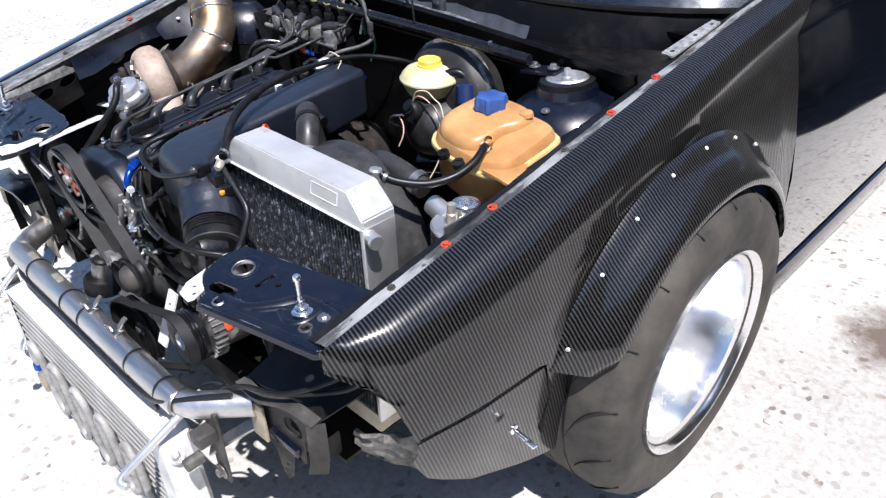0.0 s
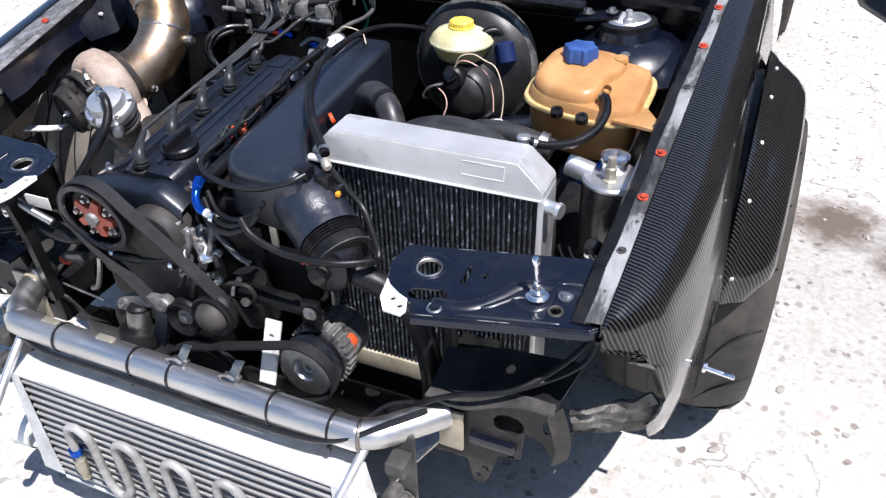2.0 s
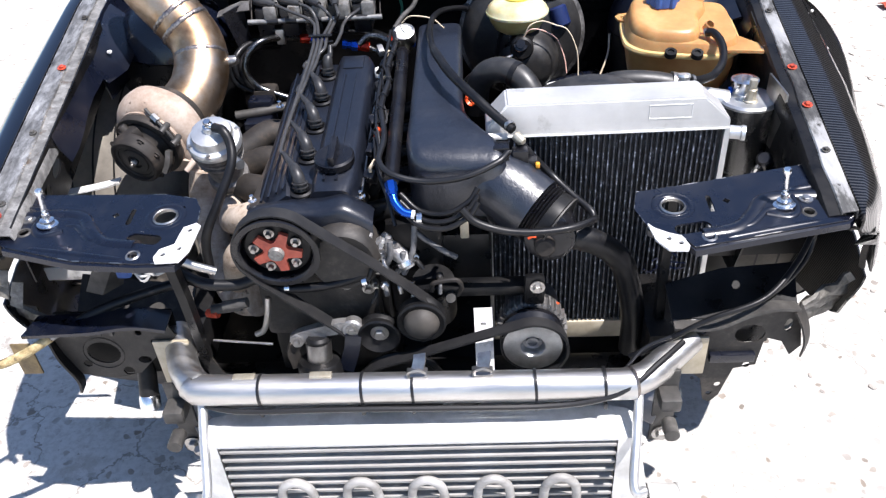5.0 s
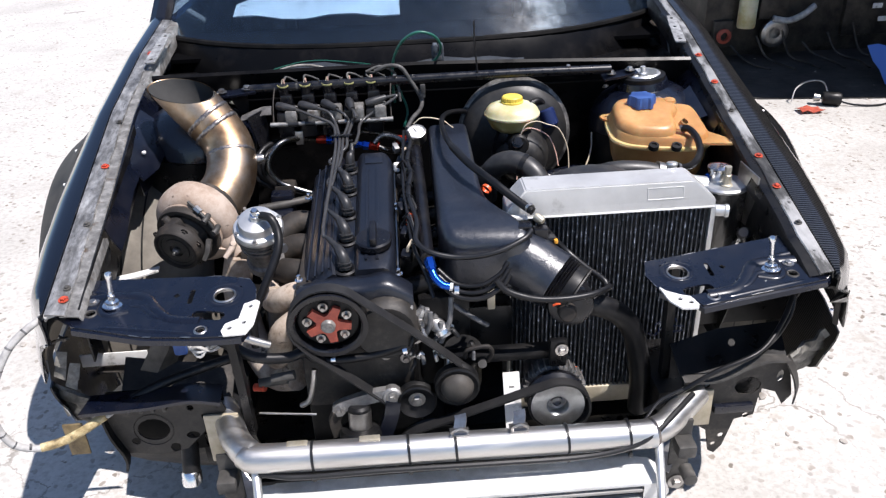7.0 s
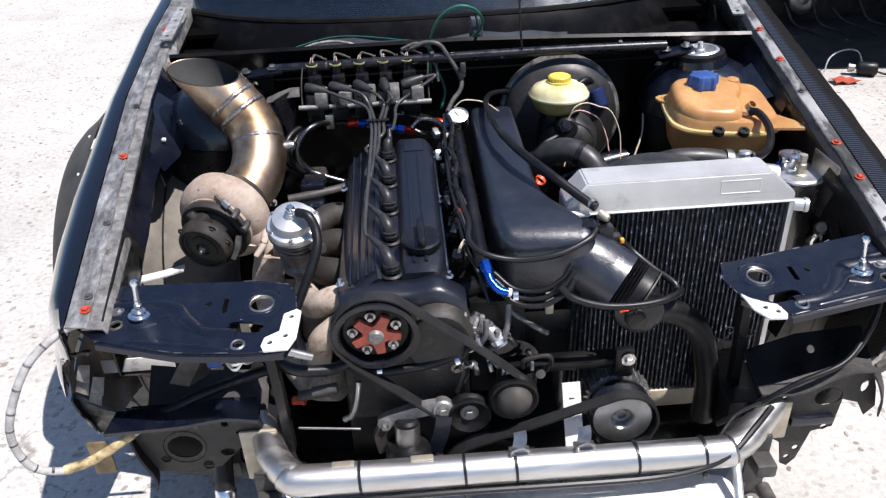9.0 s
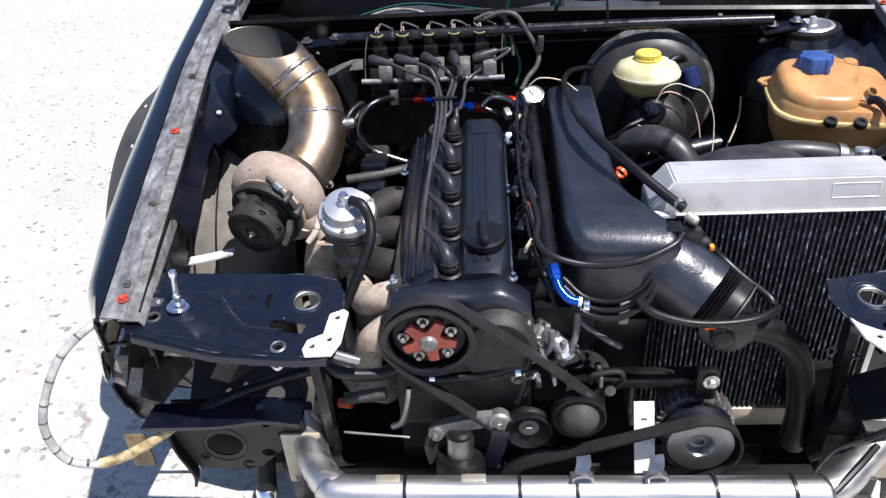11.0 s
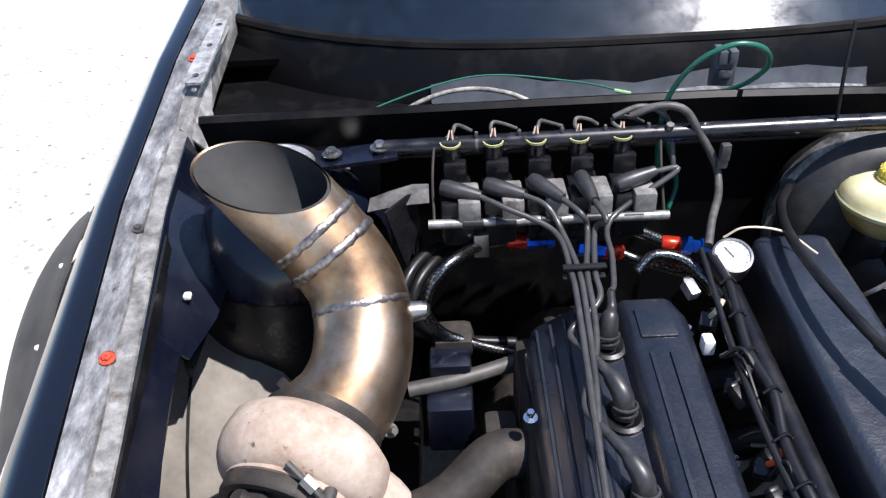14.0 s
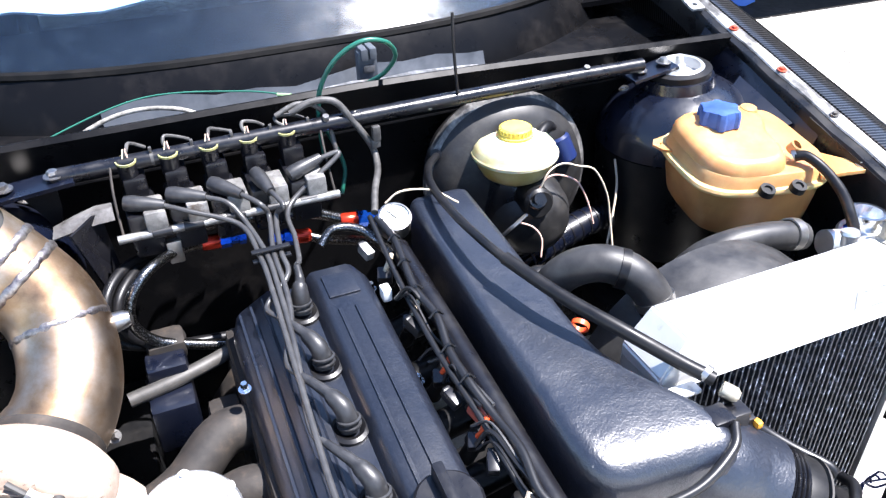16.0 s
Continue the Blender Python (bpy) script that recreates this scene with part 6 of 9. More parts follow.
def plenum():
    """The box: straight on the engine's side, flaring towards the elbow, closed in front by a blunt face."""
    rows = []
    for y, xl, xr, dz, inset in ((0.852, 0.006, 0.084, 0, 0.01), (0.848, 0.004, 0.086, 0, 0.003), (0.84, 0.003, 0.087, 0, 0), (0.74, 0.002, 0.088, 0, 0), (0.66, 0.001, 0.088, 0, 0), (0.6, 0.0, 0.088, 0, 0), (0.56, 0.0, 0.089, 0, 0), (0.52, 0.0, 0.094, 0, 0), (0.49, -0.001, 0.106, 0, 0), (0.465, -0.002, 0.124, 0, 0), (0.44, -0.002, 0.144, 0, 0), (0.415, 0.0, 0.155, 0, 0.001), (0.397, 0.003, 0.158, -0.001, 0.003), (0.386, 0.007, 0.156, -0.002, 0.008), (0.379, 0.011, 0.152, -0.004, 0.017)):
        top = along([(0.37, 0.731), (0.43, 0.738), (0.62, 0.751), (0.74, 0.761), (0.85, 0.77)], y)
        low = along([(0.39, 0.616), (0.52, 0.621), (0.62, 0.636), (0.85, 0.667)], y)
        zc = (top + low) / 2 + dz
        w, h, cx = (xr - xl) / 2 - inset, (top - low) / 2 - inset, (xl + xr) / 2
        rc = min(along([(0.43, 0.02), (0.5, 0.017), (0.7, 0.011)], y), w - 0.001, h - 0.001)
        ring = []
        for sx, sz, a0 in ((1, 1, 0), (-1, 1, 90), (-1, -1, 180), (1, -1, 270)):
            for k in range(9):
                a = radians(a0 + 11.25 * k)
                # the face leans back towards its right-hand end
                x = cx + sx * (w - rc) + rc * math.cos(a)
                lean = -0.018 * max(0, (x - 0.03) / 0.13) if y < 0.5 else 0.0
                ring.append((x, y + lean * min(1, (0.5 - y) / 0.06) if y < 0.5 else y, zc + sz * (h - rc) + rc * math.sin(a)))
        rows.append(ring)
    bm = loft(rows, close=True)
    vs = bm.verts[:]
    bm.faces.new(vs[:36])
    bm.faces.new(vs[-36:][::-1])
    return bm


part("plenum", plenum(), crackle, intake, "textured black plenum box", 60)
part("elbow", sweep(ELBOW, lambda u: along([(0, 0.046), (0.4, 0.0555), (1, 0.054)], u), 36, 8), crackle, intake, "textured black throttle elbow", 60)
part("elbow_band", lathe([(0.0535, -0.006), (0.0555, -0.006), (0.0555, 0.006), (0.0535, 0.006)], (0.16, 0.4005, 0.649), (0.03, -0.02, -0.01), 36, closed=True), satin_black, intake)
d = (Vector(ELBOW[-1]) - Vector(ELBOW[-2])).normalized()
for u in range(4):
    part("bellow", lathe([(0.046, -0.0022), (0.0505, -0.0018), (0.0525, 0), (0.0505, 0.0018), (0.046, 0.0022)], Vector(ELBOW[-1]) + d * (0.003 + 0.0052 * u), d, 32), satin_black, intake, "ribbed coupling ring")
part("throttle_body", lathe([(0.044, 0.02), (0.049, 0.022), (0.05, 0.028), (0.05, 0.04), (0.044, 0.044), (0, 0.044)], ELBOW[-1], d, 36), matte_black, intake, "black throttle body")
part("throttle_flange", lathe([(0.048, 0.042), (0.0525, 0.042), (0.0525, 0.0445), (0.042, 0.0445)], ELBOW[-1], d, 36), dusty_steel, intake, "worn flange ring")
part("throttle_motor", lathe([(0, 0.018), (0.013, 0.018), (0.016, 0.015), (0.017, 0), (0.024, -0.004), (0.024, -0.03)], (0.21, 0.322, 0.603), (-0.05, -0.95, 0.1), 24), dark_iron, intake, "sooty round throttle cover")
part("throttle_housing", lathe([(0, 0.03), (0.03, 0.03), (0.039, 0.026), (0.042, 0.015), (0.042, -0.02), (0, -0.02)], (0.22, 0.348, 0.608), (-0.08, -0.95, 0.12), 32), satin_black, intake, "black throttle housing")
part("throttle_clip", sweep([(0.184, 0.312, 0.62), (0.19, 0.31, 0.624), (0.196, 0.31, 0.624)], 0.0018, 6), red_cap, intake)
for k in range(5):
    y = 0.43 + 0.0885 * k
    part("runner", sweep([(0.03, y, 0.62), (-0.01, y, 0.615), (-0.075, y, 0.6)], 0.019, 14, 4), bay_black, intake, "black intake runner")
part("plenum_support", box((0.078, 0.38, 0.575), (0.093, 0.386, 0.625), 0.003), zinc, intake, "tan strut under the elbow")
hose("boost_pipe", [(0.225, 0.352, 0.602), (0.258, 0.35, 0.594), (0.297, 0.355, 0.576), (0.33, 0.362, 0.545), (0.352, 0.366, 0.5), (0.37, 0.366, 0.41), (0.372, 0.366, 0.33)], 0.0205, rubber, "smooth black boost pipe down past the radiator", "pipe", seg=20)

rail_pts = [(-0.026, 0.385, 0.688), (-0.027, 0.6, 0.711), (-0.029, 0.8, 0.731)]
fuel = thing("fuel_rail", (-0.027, 0.6, 0.7), "dark tubular fuel rail with injectors", "fuel rail")
part("tube", sweep(rail_pts, 0.0125, 16, 4), satin_black, fuel)
for k in range(5):
    y = 0.43 + 0.0885 * k
    z = 0.6915 + 0.104 * (y - 0.43)
    inj = part("injector", lathe([(0.007, 0), (0.009, 0.004), (0.009, 0.02), (0.012, 0.024), (0.012, 0.045), (0.007, 0.05), (0, 0.05)], (-0.066, y, z - 0.055), (0.5, 0, 0.85), 14), matte_black, fuel, "black injector")
    part("connector", box((-0.009, -0.008, 0.0), (0.009, 0.008, 0.022), 0.002, aim((-0.058, y - 0.012, z - 0.02), (-0.2, -0.5, 0.9))), satin_black, inj)
    part("lead", sweep([(-0.06, y - 0.02, z), (-0.058, y - 0.026, z + 0.012), (-0.05, y - 0.02, z + 0.022)], 0.003, 6, 4), red_cap if k in (1, 2) else tan_wire, inj)
# wiring loom along the injectors
rng = random.Random(11)
loom = [(-0.045 + rng.uniform(-0.006, 0.006), lerp(0.83, 0.4, k / 9), lerp(0.762, 0.715, k / 9) + rng.uniform(-0.003, 0.003)) for k in range(10)]
hose("wiring_loom", loom + [(-0.02, 0.37, 0.708), (0.03, 0.36, 0.7), (0.09, 0.355, 0.708), (0.14, 0.37, 0.722), (0.158, 0.39, 0.728)], 0.005, wire_black, "taped black wiring loom beside the fuel rail", "cable")
hose("loom_branch", [(-0.052, 0.84, 0.76), (-0.058, 0.72, 0.742), (-0.06, 0.6, 0.73), (-0.055, 0.5, 0.72), (-0.05, 0.42, 0.7), (-0.03, 0.36, 0.67), (-0.02, 0.33, 0.64)], 0.0035, wire_black, "thin black loom branch", "cable")
for k in range(6):
    q = Vector(loom[1 + k])
    hose("cable_tie", [q + Vector((-0.009, 0, 0)), q + Vector((0, 0, 0.009)), q + Vector((0.007, 0, 0.001)), q + Vector((0.006, -0.001, 0.004))], 0.0013, wire_black, "black cable tie on the loom", "cable tie", "loom ties", 5, 3)
tagged(part("sensor_plug", box((-0.078, 0.722, 0.712), (-0.066, 0.738, 0.73), 0.003), white_plastic), "off-white sensor plug beside the cam cover", "connector")

# boost gauge
g, gx = Vector((-0.025, 0.82, 0.764)), Vector((-0.05, -0.42, 0.9)).normalized()
gauge = thing("pressure_gauge", g, "small round fuel pressure gauge with a white dial", "gauge")
part("case", lathe([(0, -0.026), (0.019, -0.026), (0.0215, -0.022), (0.0215, 0.002), (0.019, 0.003), (0.019, 0.0), (0, 0.0)], g, gx, 28), steel, gauge, "dark metal case")
part("dial", lathe([(0.019, 0.0004), (0, 0.0004)], g, gx, 28), dial_face, gauge, "white dial")
part("needle", box((-0.0008, -0.003, 0.0008), (0.0008, 0.013, 0.0014), 0, aim(g, gx, 35)), wire_black, gauge)
f = aim(g, gx)
for k in range(9):
    part("tick", box((-0.0005, 0.0145, 0.0007), (0.0005, 0.0175, 0.0011), 0, f @ Matrix.Rotation(radians(-120 + 30 * k), 4, "Z")), wire_black, gauge)
part("stem", lathe([(0, -0.05), (0.008, -0.05), (0.01, -0.04), (0.01, -0.03), (0.006, -0.026)], g, gx, 12), steel, gauge)

# ---- vacuum hose over the plenum, wiring at its end ----
vac = [(0.11, 1.0, 0.738), (0.086, 0.955, 0.76), (0.052, 0.895, 0.778), (0.034, 0.835, 0.786), (0.03, 0.76, 0.79), (0.034, 0.69, 0.792)]
vacuum = thing("vacuum_hose", vac[0], "thin black vacuum hose over the plenum with a thicker sleeve", "hose")
part("tube", sweep(vac + [(0.045, 0.63, 0.79)], 0.0055, 12), rubber, vacuum)
part("sleeve", sweep([(0.042, 0.645, 0.792), (0.068, 0.57, 0.785), (0.105, 0.505, 0.773), (0.145, 0.46, 0.752), (0.168, 0.437, 0.741)], 0.0078, 12), rubber, vacuum, "thicker black sleeve")
part("elbow", sweep([(0.118, 1.015, 0.72), (0.112, 1.004, 0.736), (0.096, 0.975, 0.753)], 0.009, 12), rubber, vacuum, "black moulded elbow")
part("clamp", lathe([(0.0079, -0.003), (0.0092, -0.003), (0.0092, 0.003), (0.0079, 0.003)], (0.163, 0.443, 0.7455), (0.4, -0.85, -0.3), 18, closed=True), steel, vacuum, "small steel clamp")
valve = thing("sensor_cluster", (0.175, 0.42, 0.7), "cluster of black sensors and plugs at the radiator corner", "sensor")
part("fitting", lathe([(0, 0), (0.008, 0), (0.008, 0.014), (0.005, 0.018), (0, 0.018)], (0.172, 0.428, 0.735), (0.5, -0.6, -0.2), 14), zinc, valve, "brass fitting")
for lo, hi in (((0.135, 0.39, 0.71), (0.16, 0.415, 0.735)), ((0.165, 0.4, 0.695), (0.19, 0.42, 0.722)), ((0.185, 0.405, 0.68), (0.205, 0.425, 0.702)), ((0.14, 0.4, 0.69), (0.158, 0.425, 0.708))):
    part("plug", box(lo, hi, 0.003), satin_black, valve)
part("amber_plug", box((0.201, 0.398, 0.692), (0.208, 0.407, 0.7), 0.002), orange_tip, valve, "amber plug")
part("white_tag", box((0.128, 0.44, 0.722), (0.16, 0.455, 0.728), 0.002), white_primer, valve, "white tag")
hose("radiator_loom", [(0.175, 0.425, 0.73), (0.2, 0.43, 0.695), (0.23, 0.43, 0.66), (0.26, 0.4, 0.64), (0.285, 0.37, 0.63), (0.29, 0.36, 0.622)], 0.006, wire_black, "black loom hanging in front of the radiator", "cable")
hose("breather_hose", [(0.292, 0.355, 0.624), (0.285, 0.335, 0.634), (0.25, 0.308, 0.64), (0.2, 0.298, 0.641), (0.15, 0.298, 0.645), (0.105, 0.303, 0.66), (0.085, 0.31, 0.68)], 0.006, rubber, "black hose curving below the elbow")
for k, (dy, dz) in enumerate(((0, 0), (0.012, 0.006), (-0.01, -0.006))):
    hose("vacuum_line", [(-0.01, 0.345 + dy, 0.675 + dz), (0.02, 0.325 + dy, 0.655 + dz), (0.06, 0.315 + dy, 0.655 + dz), (0.095, 0.32 + dy, 0.672 + dz), (0.11, 0.33 + dy, 0.69 + dz)], 0.0045, rubber, "thin black vacuum line below the plenum", "hose", "vacuum lines")
fit_ = thing("oil_feed_fitting", (-0.015, 0.335, 0.68), "bright blue anodised hose fitting", "fitting")
part("nut", lathe([(0, 0), (0.009, 0), (0.0095, 0.002), (0.0095, 0.016), (0.0075, 0.018), (0.0075, 0.024), (0, 0.024)], (-0.024, 0.362, 0.699), (0.12, -0.6, -0.3), 6), blue_ano, fit_)
part("bend", sweep([(-0.022, 0.35, 0.692), (-0.017, 0.335, 0.68), (-0.005, 0.324, 0.67), (0.008, 0.322, 0.666)], 0.0068, 14), blue_ano, fit_)
part("tip", lathe([(0, 0), (0.007, 0), (0.007, 0.005), (0, 0.005)], (0.008, 0.322, 0.666), (1, -0.1, -0.2), 12), white_plastic, fit_)
hose("grey_strap", [(0.01, 0.33, 0.628), (0.03, 0.325, 0.612), (0.055, 0.32, 0.595), (0.072, 0.325, 0.58)], 0.0045, dark_sleeve, "frayed grey sleeve hanging below the plenum", "sleeve")
tagged(part("elbow_clip", lathe([(0.0085, -0.003), (0.0105, -0.003), (0.0105, 0.003), (0.0085, 0.003)], (0.101, 0.575, 0.728), (0.6, 0.6, 0.3), 20, closed=True), red_cap), "orange-red spring clip beside the plenum", "clip")

# ---- ignition coils, leads and plugs ----
coils = thing("coil_pack", (-0.215, 0.95, 0.76), "rack of five black ignition coils on steel rods", "ignition coils")
for y, z, r in ((0.9, 0.77, 0.0055),):
    part("rod", sweep([(-0.352, y + 0.002, z), (-0.074, y - 0.002, z)], r, 12), dull_rod, coils, "dull steel rod")
for x in (-0.345, -0.078):
    part("post", sweep([(x, 0.9, 0.765), (x, 0.935, 0.81), (x + 0.004, 0.97, 0.842)], 0.0017, 8), dark_iron, coils, "thin dark stay")
COIL_X = [-0.318 + 0.0505 * k for k in range(5)]
for k, x in enumerate(COIL_X):
    c = part("coil", bm_join(box((x - 0.019, 0.905, 0.735), (x + 0.019, 0.985, 0.795), 0.006), box((x - 0.014, 0.955, 0.79), (x + 0.014, 0.985, 0.82), 0.004)), satin_black, coils, "black ignition coil")
    part("core", box((x + 0.001, 0.897, 0.768), (x + 0.027, 0.945, 0.8), 0.004), sheet_metal, c, "grey laminated core")
    part("socket", lathe([(0.0, -0.02), (0.011, -0.02), (0.0125, 0.0), (0.0125, 0.008), (0.0105, 0.009), (0.0105, 0.004), (0, 0.004)], (x - 0.004, 0.968, 0.832), (0, -0.15, 1), 18), satin_black, c)
    part("seal_ring", lathe([(0.0112, 0.008), (0.0128, 0.008), (0.0128, 0.011), (0.0112, 0.011)], (x - 0.004, 0.968, 0.832), (0, -0.15, 1), 18, closed=True), olive_ring, c, "dull yellow seal ring")
    for j, mat in enumerate((tan_wire, wire_black, pink_wire)):
        part("lead", sweep([(x - 0.009 + 0.005 * j, 0.967, 0.837), (x - 0.007 + 0.003 * j, 0.969, 0.845), (x - 0.004 + 0.001 * j, 0.972, 0.855)], 0.0012, 5, 4), mat, c)
    lean = (0.004, -0.002, 0.003, -0.004, -0.01)[k]
    part("sheath", sweep([(x - 0.004, 0.97, 0.846), (x - 0.004 + lean, 0.974, 0.853), (x - 0.001 + lean, 0.98, 0.857 + 0.0015 * (k % 2)), (x + 0.01, 0.986, 0.853), (x + 0.022 + 0.004 * (k % 3), 0.99, 0.844)], 0.0024, 8, 5), lead_grey, c, "dusty dark wire sheath")
    part("tie", bm_join(lathe([(0.0107, -0.002), (0.0114, -0.002), (0.0114, 0.002), (0.0107, 0.002)], (x + 0.027, 0.973, 0.836), (1, 0, 0), 14, closed=True), box((x + 0.025, 0.966, 0.845), (x + 0.029, 0.971, 0.853), 0.001)), lead_grey, coils, "cable tie round the brace")
for x in (-0.3, -0.262, -0.21, -0.16, -0.115):
    part("rod_tape", lathe([(0.0056, -0.012), (0.0066, -0.0115), (0.0066, 0.0115), (0.0056, 0.012)], (x, 0.9, 0.77), (1, -0.0144, 0), 14), wire_black, coils, "black tape on the rod")
part("mount_arm", thicken(loft([[(-0.425, 0.93, 0.774), (-0.422, 0.938, 0.782), (-0.422, 0.948, 0.782)], [(-0.4, 0.924, 0.782), (-0.396, 0.933, 0.793), (-0.396, 0.945, 0.793)], [(-0.37, 0.918, 0.789), (-0.37, 0.928, 0.802), (-0.37, 0.942, 0.802)], [(-0.35, 0.918, 0.79), (-0.35, 0.928, 0.803), (-0.35, 0.94, 0.803)]]), 0.004), dark_cast, coils, "dull cast arm of the rack", 40)
part("mount_plate", thicken(loft([[(-0.452, 0.985, 0.818), (-0.437, 0.985, 0.79), (-0.424, 0.985, 0.762)], [(-0.43, 0.983, 0.819), (-0.424, 0.983, 0.79), (-0.418, 0.983, 0.762)], [(-0.408, 0.981, 0.82), (-0.409, 0.981, 0.79), (-0.415, 0.981, 0.762)]]), 0.003), bay_black, coils, "dark triangular mounting plate")

# leads: from the coils, through the comb, to the plugs
COMB = (-0.187, 0.805, 0.765)
for k in range(5):
    x = COIL_X[k]
    head = [(0.03, -0.01), (0.035, -0.015), (0.022, -0.025), (0.006, -0.03), (0.026, 0.006)][k]
    start = Vector((x - 0.004, 0.918, 0.806))
    tipv = start + Vector((head[0], head[1], -0.004 if k < 4 else 0.006))
    lead = thing("ignition_lead", start, "grey ignition lead with ribbed rubber boots", "ignition lead", "ignition leads")
    dv = (tipv - start).normalized()
    part("coil_boot", lathe([(0, -0.016), (0.009, -0.014), (0.0105, -0.006), (0.0095, 0.01), (0.0075, 0.026), (0.0062, 0.034), (0, 0.034)], start, dv, 14), boot_rubber, lead, "dull rubber boot")
    py = 0.388 + 0.0885 * k
    plug = Vector((-0.171, py, 0.68 + 0.113 * (py - 0.388)))
    bx = -0.2 + 0.0075 * k
    comb = Vector((COMB[0] - 0.014 + 0.0085 * k, COMB[1], COMB[2]))
    if k == 4:
        comb = Vector((-0.152, 0.83, 0.762))
    pts = [start + dv * 0.03, start + dv * 0.055 + Vector((0.004, -0.008, -0.004))]
    pts += [comb + Vector((-0.01 if k < 2 else 0.01, 0.06, 0.012)), comb]
    if k < 4:
        pts += [Vector((bx, 0.765, 0.757))] if k == 3 else [Vector((bx, 0.755, 0.754)), Vector((bx - 0.006, lerp(0.755, py + 0.085, 0.5), lerp(0.754, plug.z + 0.032, 0.5)))]
        pts += [plug + Vector((-0.04, 0.082, 0.032)), plug + Vector((-0.031, 0.056, 0.031))]
    else:
        pts += [Vector((-0.158, 0.79, 0.757)), plug + Vector((0.006, 0.03, 0.042))]
    part("wire", sweep(pts, 0.0034, 10, 7), wire_grey, lead, "shiny grey wire")
    end = pts[-1]
    side_ = -1 if k < 4 else 0.3
    part("plug_boot", sweep([end, plug + Vector((side_ * 0.019, 0.035 if k < 4 else 0.02, 0.03)), plug + Vector((side_ * 0.009, 0.018 if k < 4 else 0.01, 0.026)), plug + Vector((side_ * 0.002, 0.005, 0.017)), plug + Vector((0, 0, -0.004))], lambda u: along([(0, 0.0042), (0.25, 0.0056), (0.42, 0.0062), (0.46, 0.0085), (0.72, 0.0102), (1, 0.0112)], u), 14, 5), boot_rubber, lead, "dull grey rubber plug boot")
    for h in (0.002, 0.009):
        part("boot_ring", lathe([(0.0105, -0.0015), (0.0128, -0.0008), (0.0128, 0.0008), (0.0105, 0.0015)], plug + Vector((0, 0.1 * h, h)), (0, 0.2, 1), 18), boot_rubber, lead)
comb = bm_join(box((-0.21, 0.8, 0.757), (-0.164, 0.808, 0.76), 0.001), box((-0.21, 0.8, 0.77), (-0.164, 0.808, 0.773), 0.001))
tagged(part("lead_comb", comb, wire_black), "black comb that bundles the ignition leads", "wire comb")

# braided lines with red and blue fittings behind the head
def fitting(place, axis, label, a, b):
    t = thing("hose_fitting", place, label, "fitting", "hose fittings")
    part("socket", lathe([(0, -0.03), (0.009, -0.03), (0.0105, -0.027), (0.0105, -0.006), (0.009, -0.004), (0, -0.004)], place, axis, 16), a, t)
    part("nut", lathe([(0, -0.006), (0.0115, -0.006), (0.0115, 0.008), (0.008, 0.01), (0.008, 0.018), (0.0105, 0.019), (0.0105, 0.028), (0, 0.028)], place, axis, 6), b, t)


fitting((-0.228, 0.937, 0.716), (1, 0, -0.05), "red and blue anodised hose fitting", red_ano, blue_ano)
fitting((-0.142, 0.938, 0.696), (-1, 0, 0.2), "red and blue anodised hose fitting", red_ano, blue_ano)
fitting((-0.04, 0.925, 0.706), (1, -0.1, -0.1), "red and blue anodised hose fitting", red_ano, blue_ano)
hose("braided_line", [(-0.255, 0.938, 0.717), (-0.29, 0.91, 0.732), (-0.325, 0.87, 0.74), (-0.352, 0.85, 0.722), (-0.36, 0.84, 0.69), (-0.34, 0.84, 0.655), (-0.3, 0.84, 0.635), (-0.26, 0.84, 0.62)], 0.0068, braid, "steel-braided hose looping beside the head", "hose", "braided hoses")
hose("braided_line", [(-0.118, 0.94, 0.69), (-0.09, 0.93, 0.682), (-0.06, 0.9, 0.69), (-0.04, 0.87, 0.7), (-0.03, 0.84, 0.7)], 0.0068, braid, "steel-braided hose behind the cam cover", "hose", "braided hoses")
hose("braided_line", [(-0.065, 0.93, 0.71), (-0.1, 0.95, 0.716), (-0.16, 0.97, 0.72), (-0.25, 0.99, 0.71)], 0.008, braid, "steel-braided hose along the firewall", "hose", "braided hoses")
for dx, dz in ((0.0, 0.0), (-0.012, 0.008), (-0.02, -0.004)):
    hose("heater_line", [(-0.31, 0.96, 0.7 + dz), (-0.345 + dx, 0.91, 0.715 + dz), (-0.372 + dx, 0.87, 0.7 + dz), (-0.37 + dx, 0.86, 0.66 + dz), (-0.33, 0.87, 0.62), (-0.25, 0.88, 0.6)], 0.007, rubber, "black hose looping behind the braided line", "hose", "heater hoses")
tagged(part("hose_clip", box((-0.3, 0.9, 0.72), (-0.282, 0.912, 0.752), 0.002), steel), "bare steel clip on the braided hose", "clip")

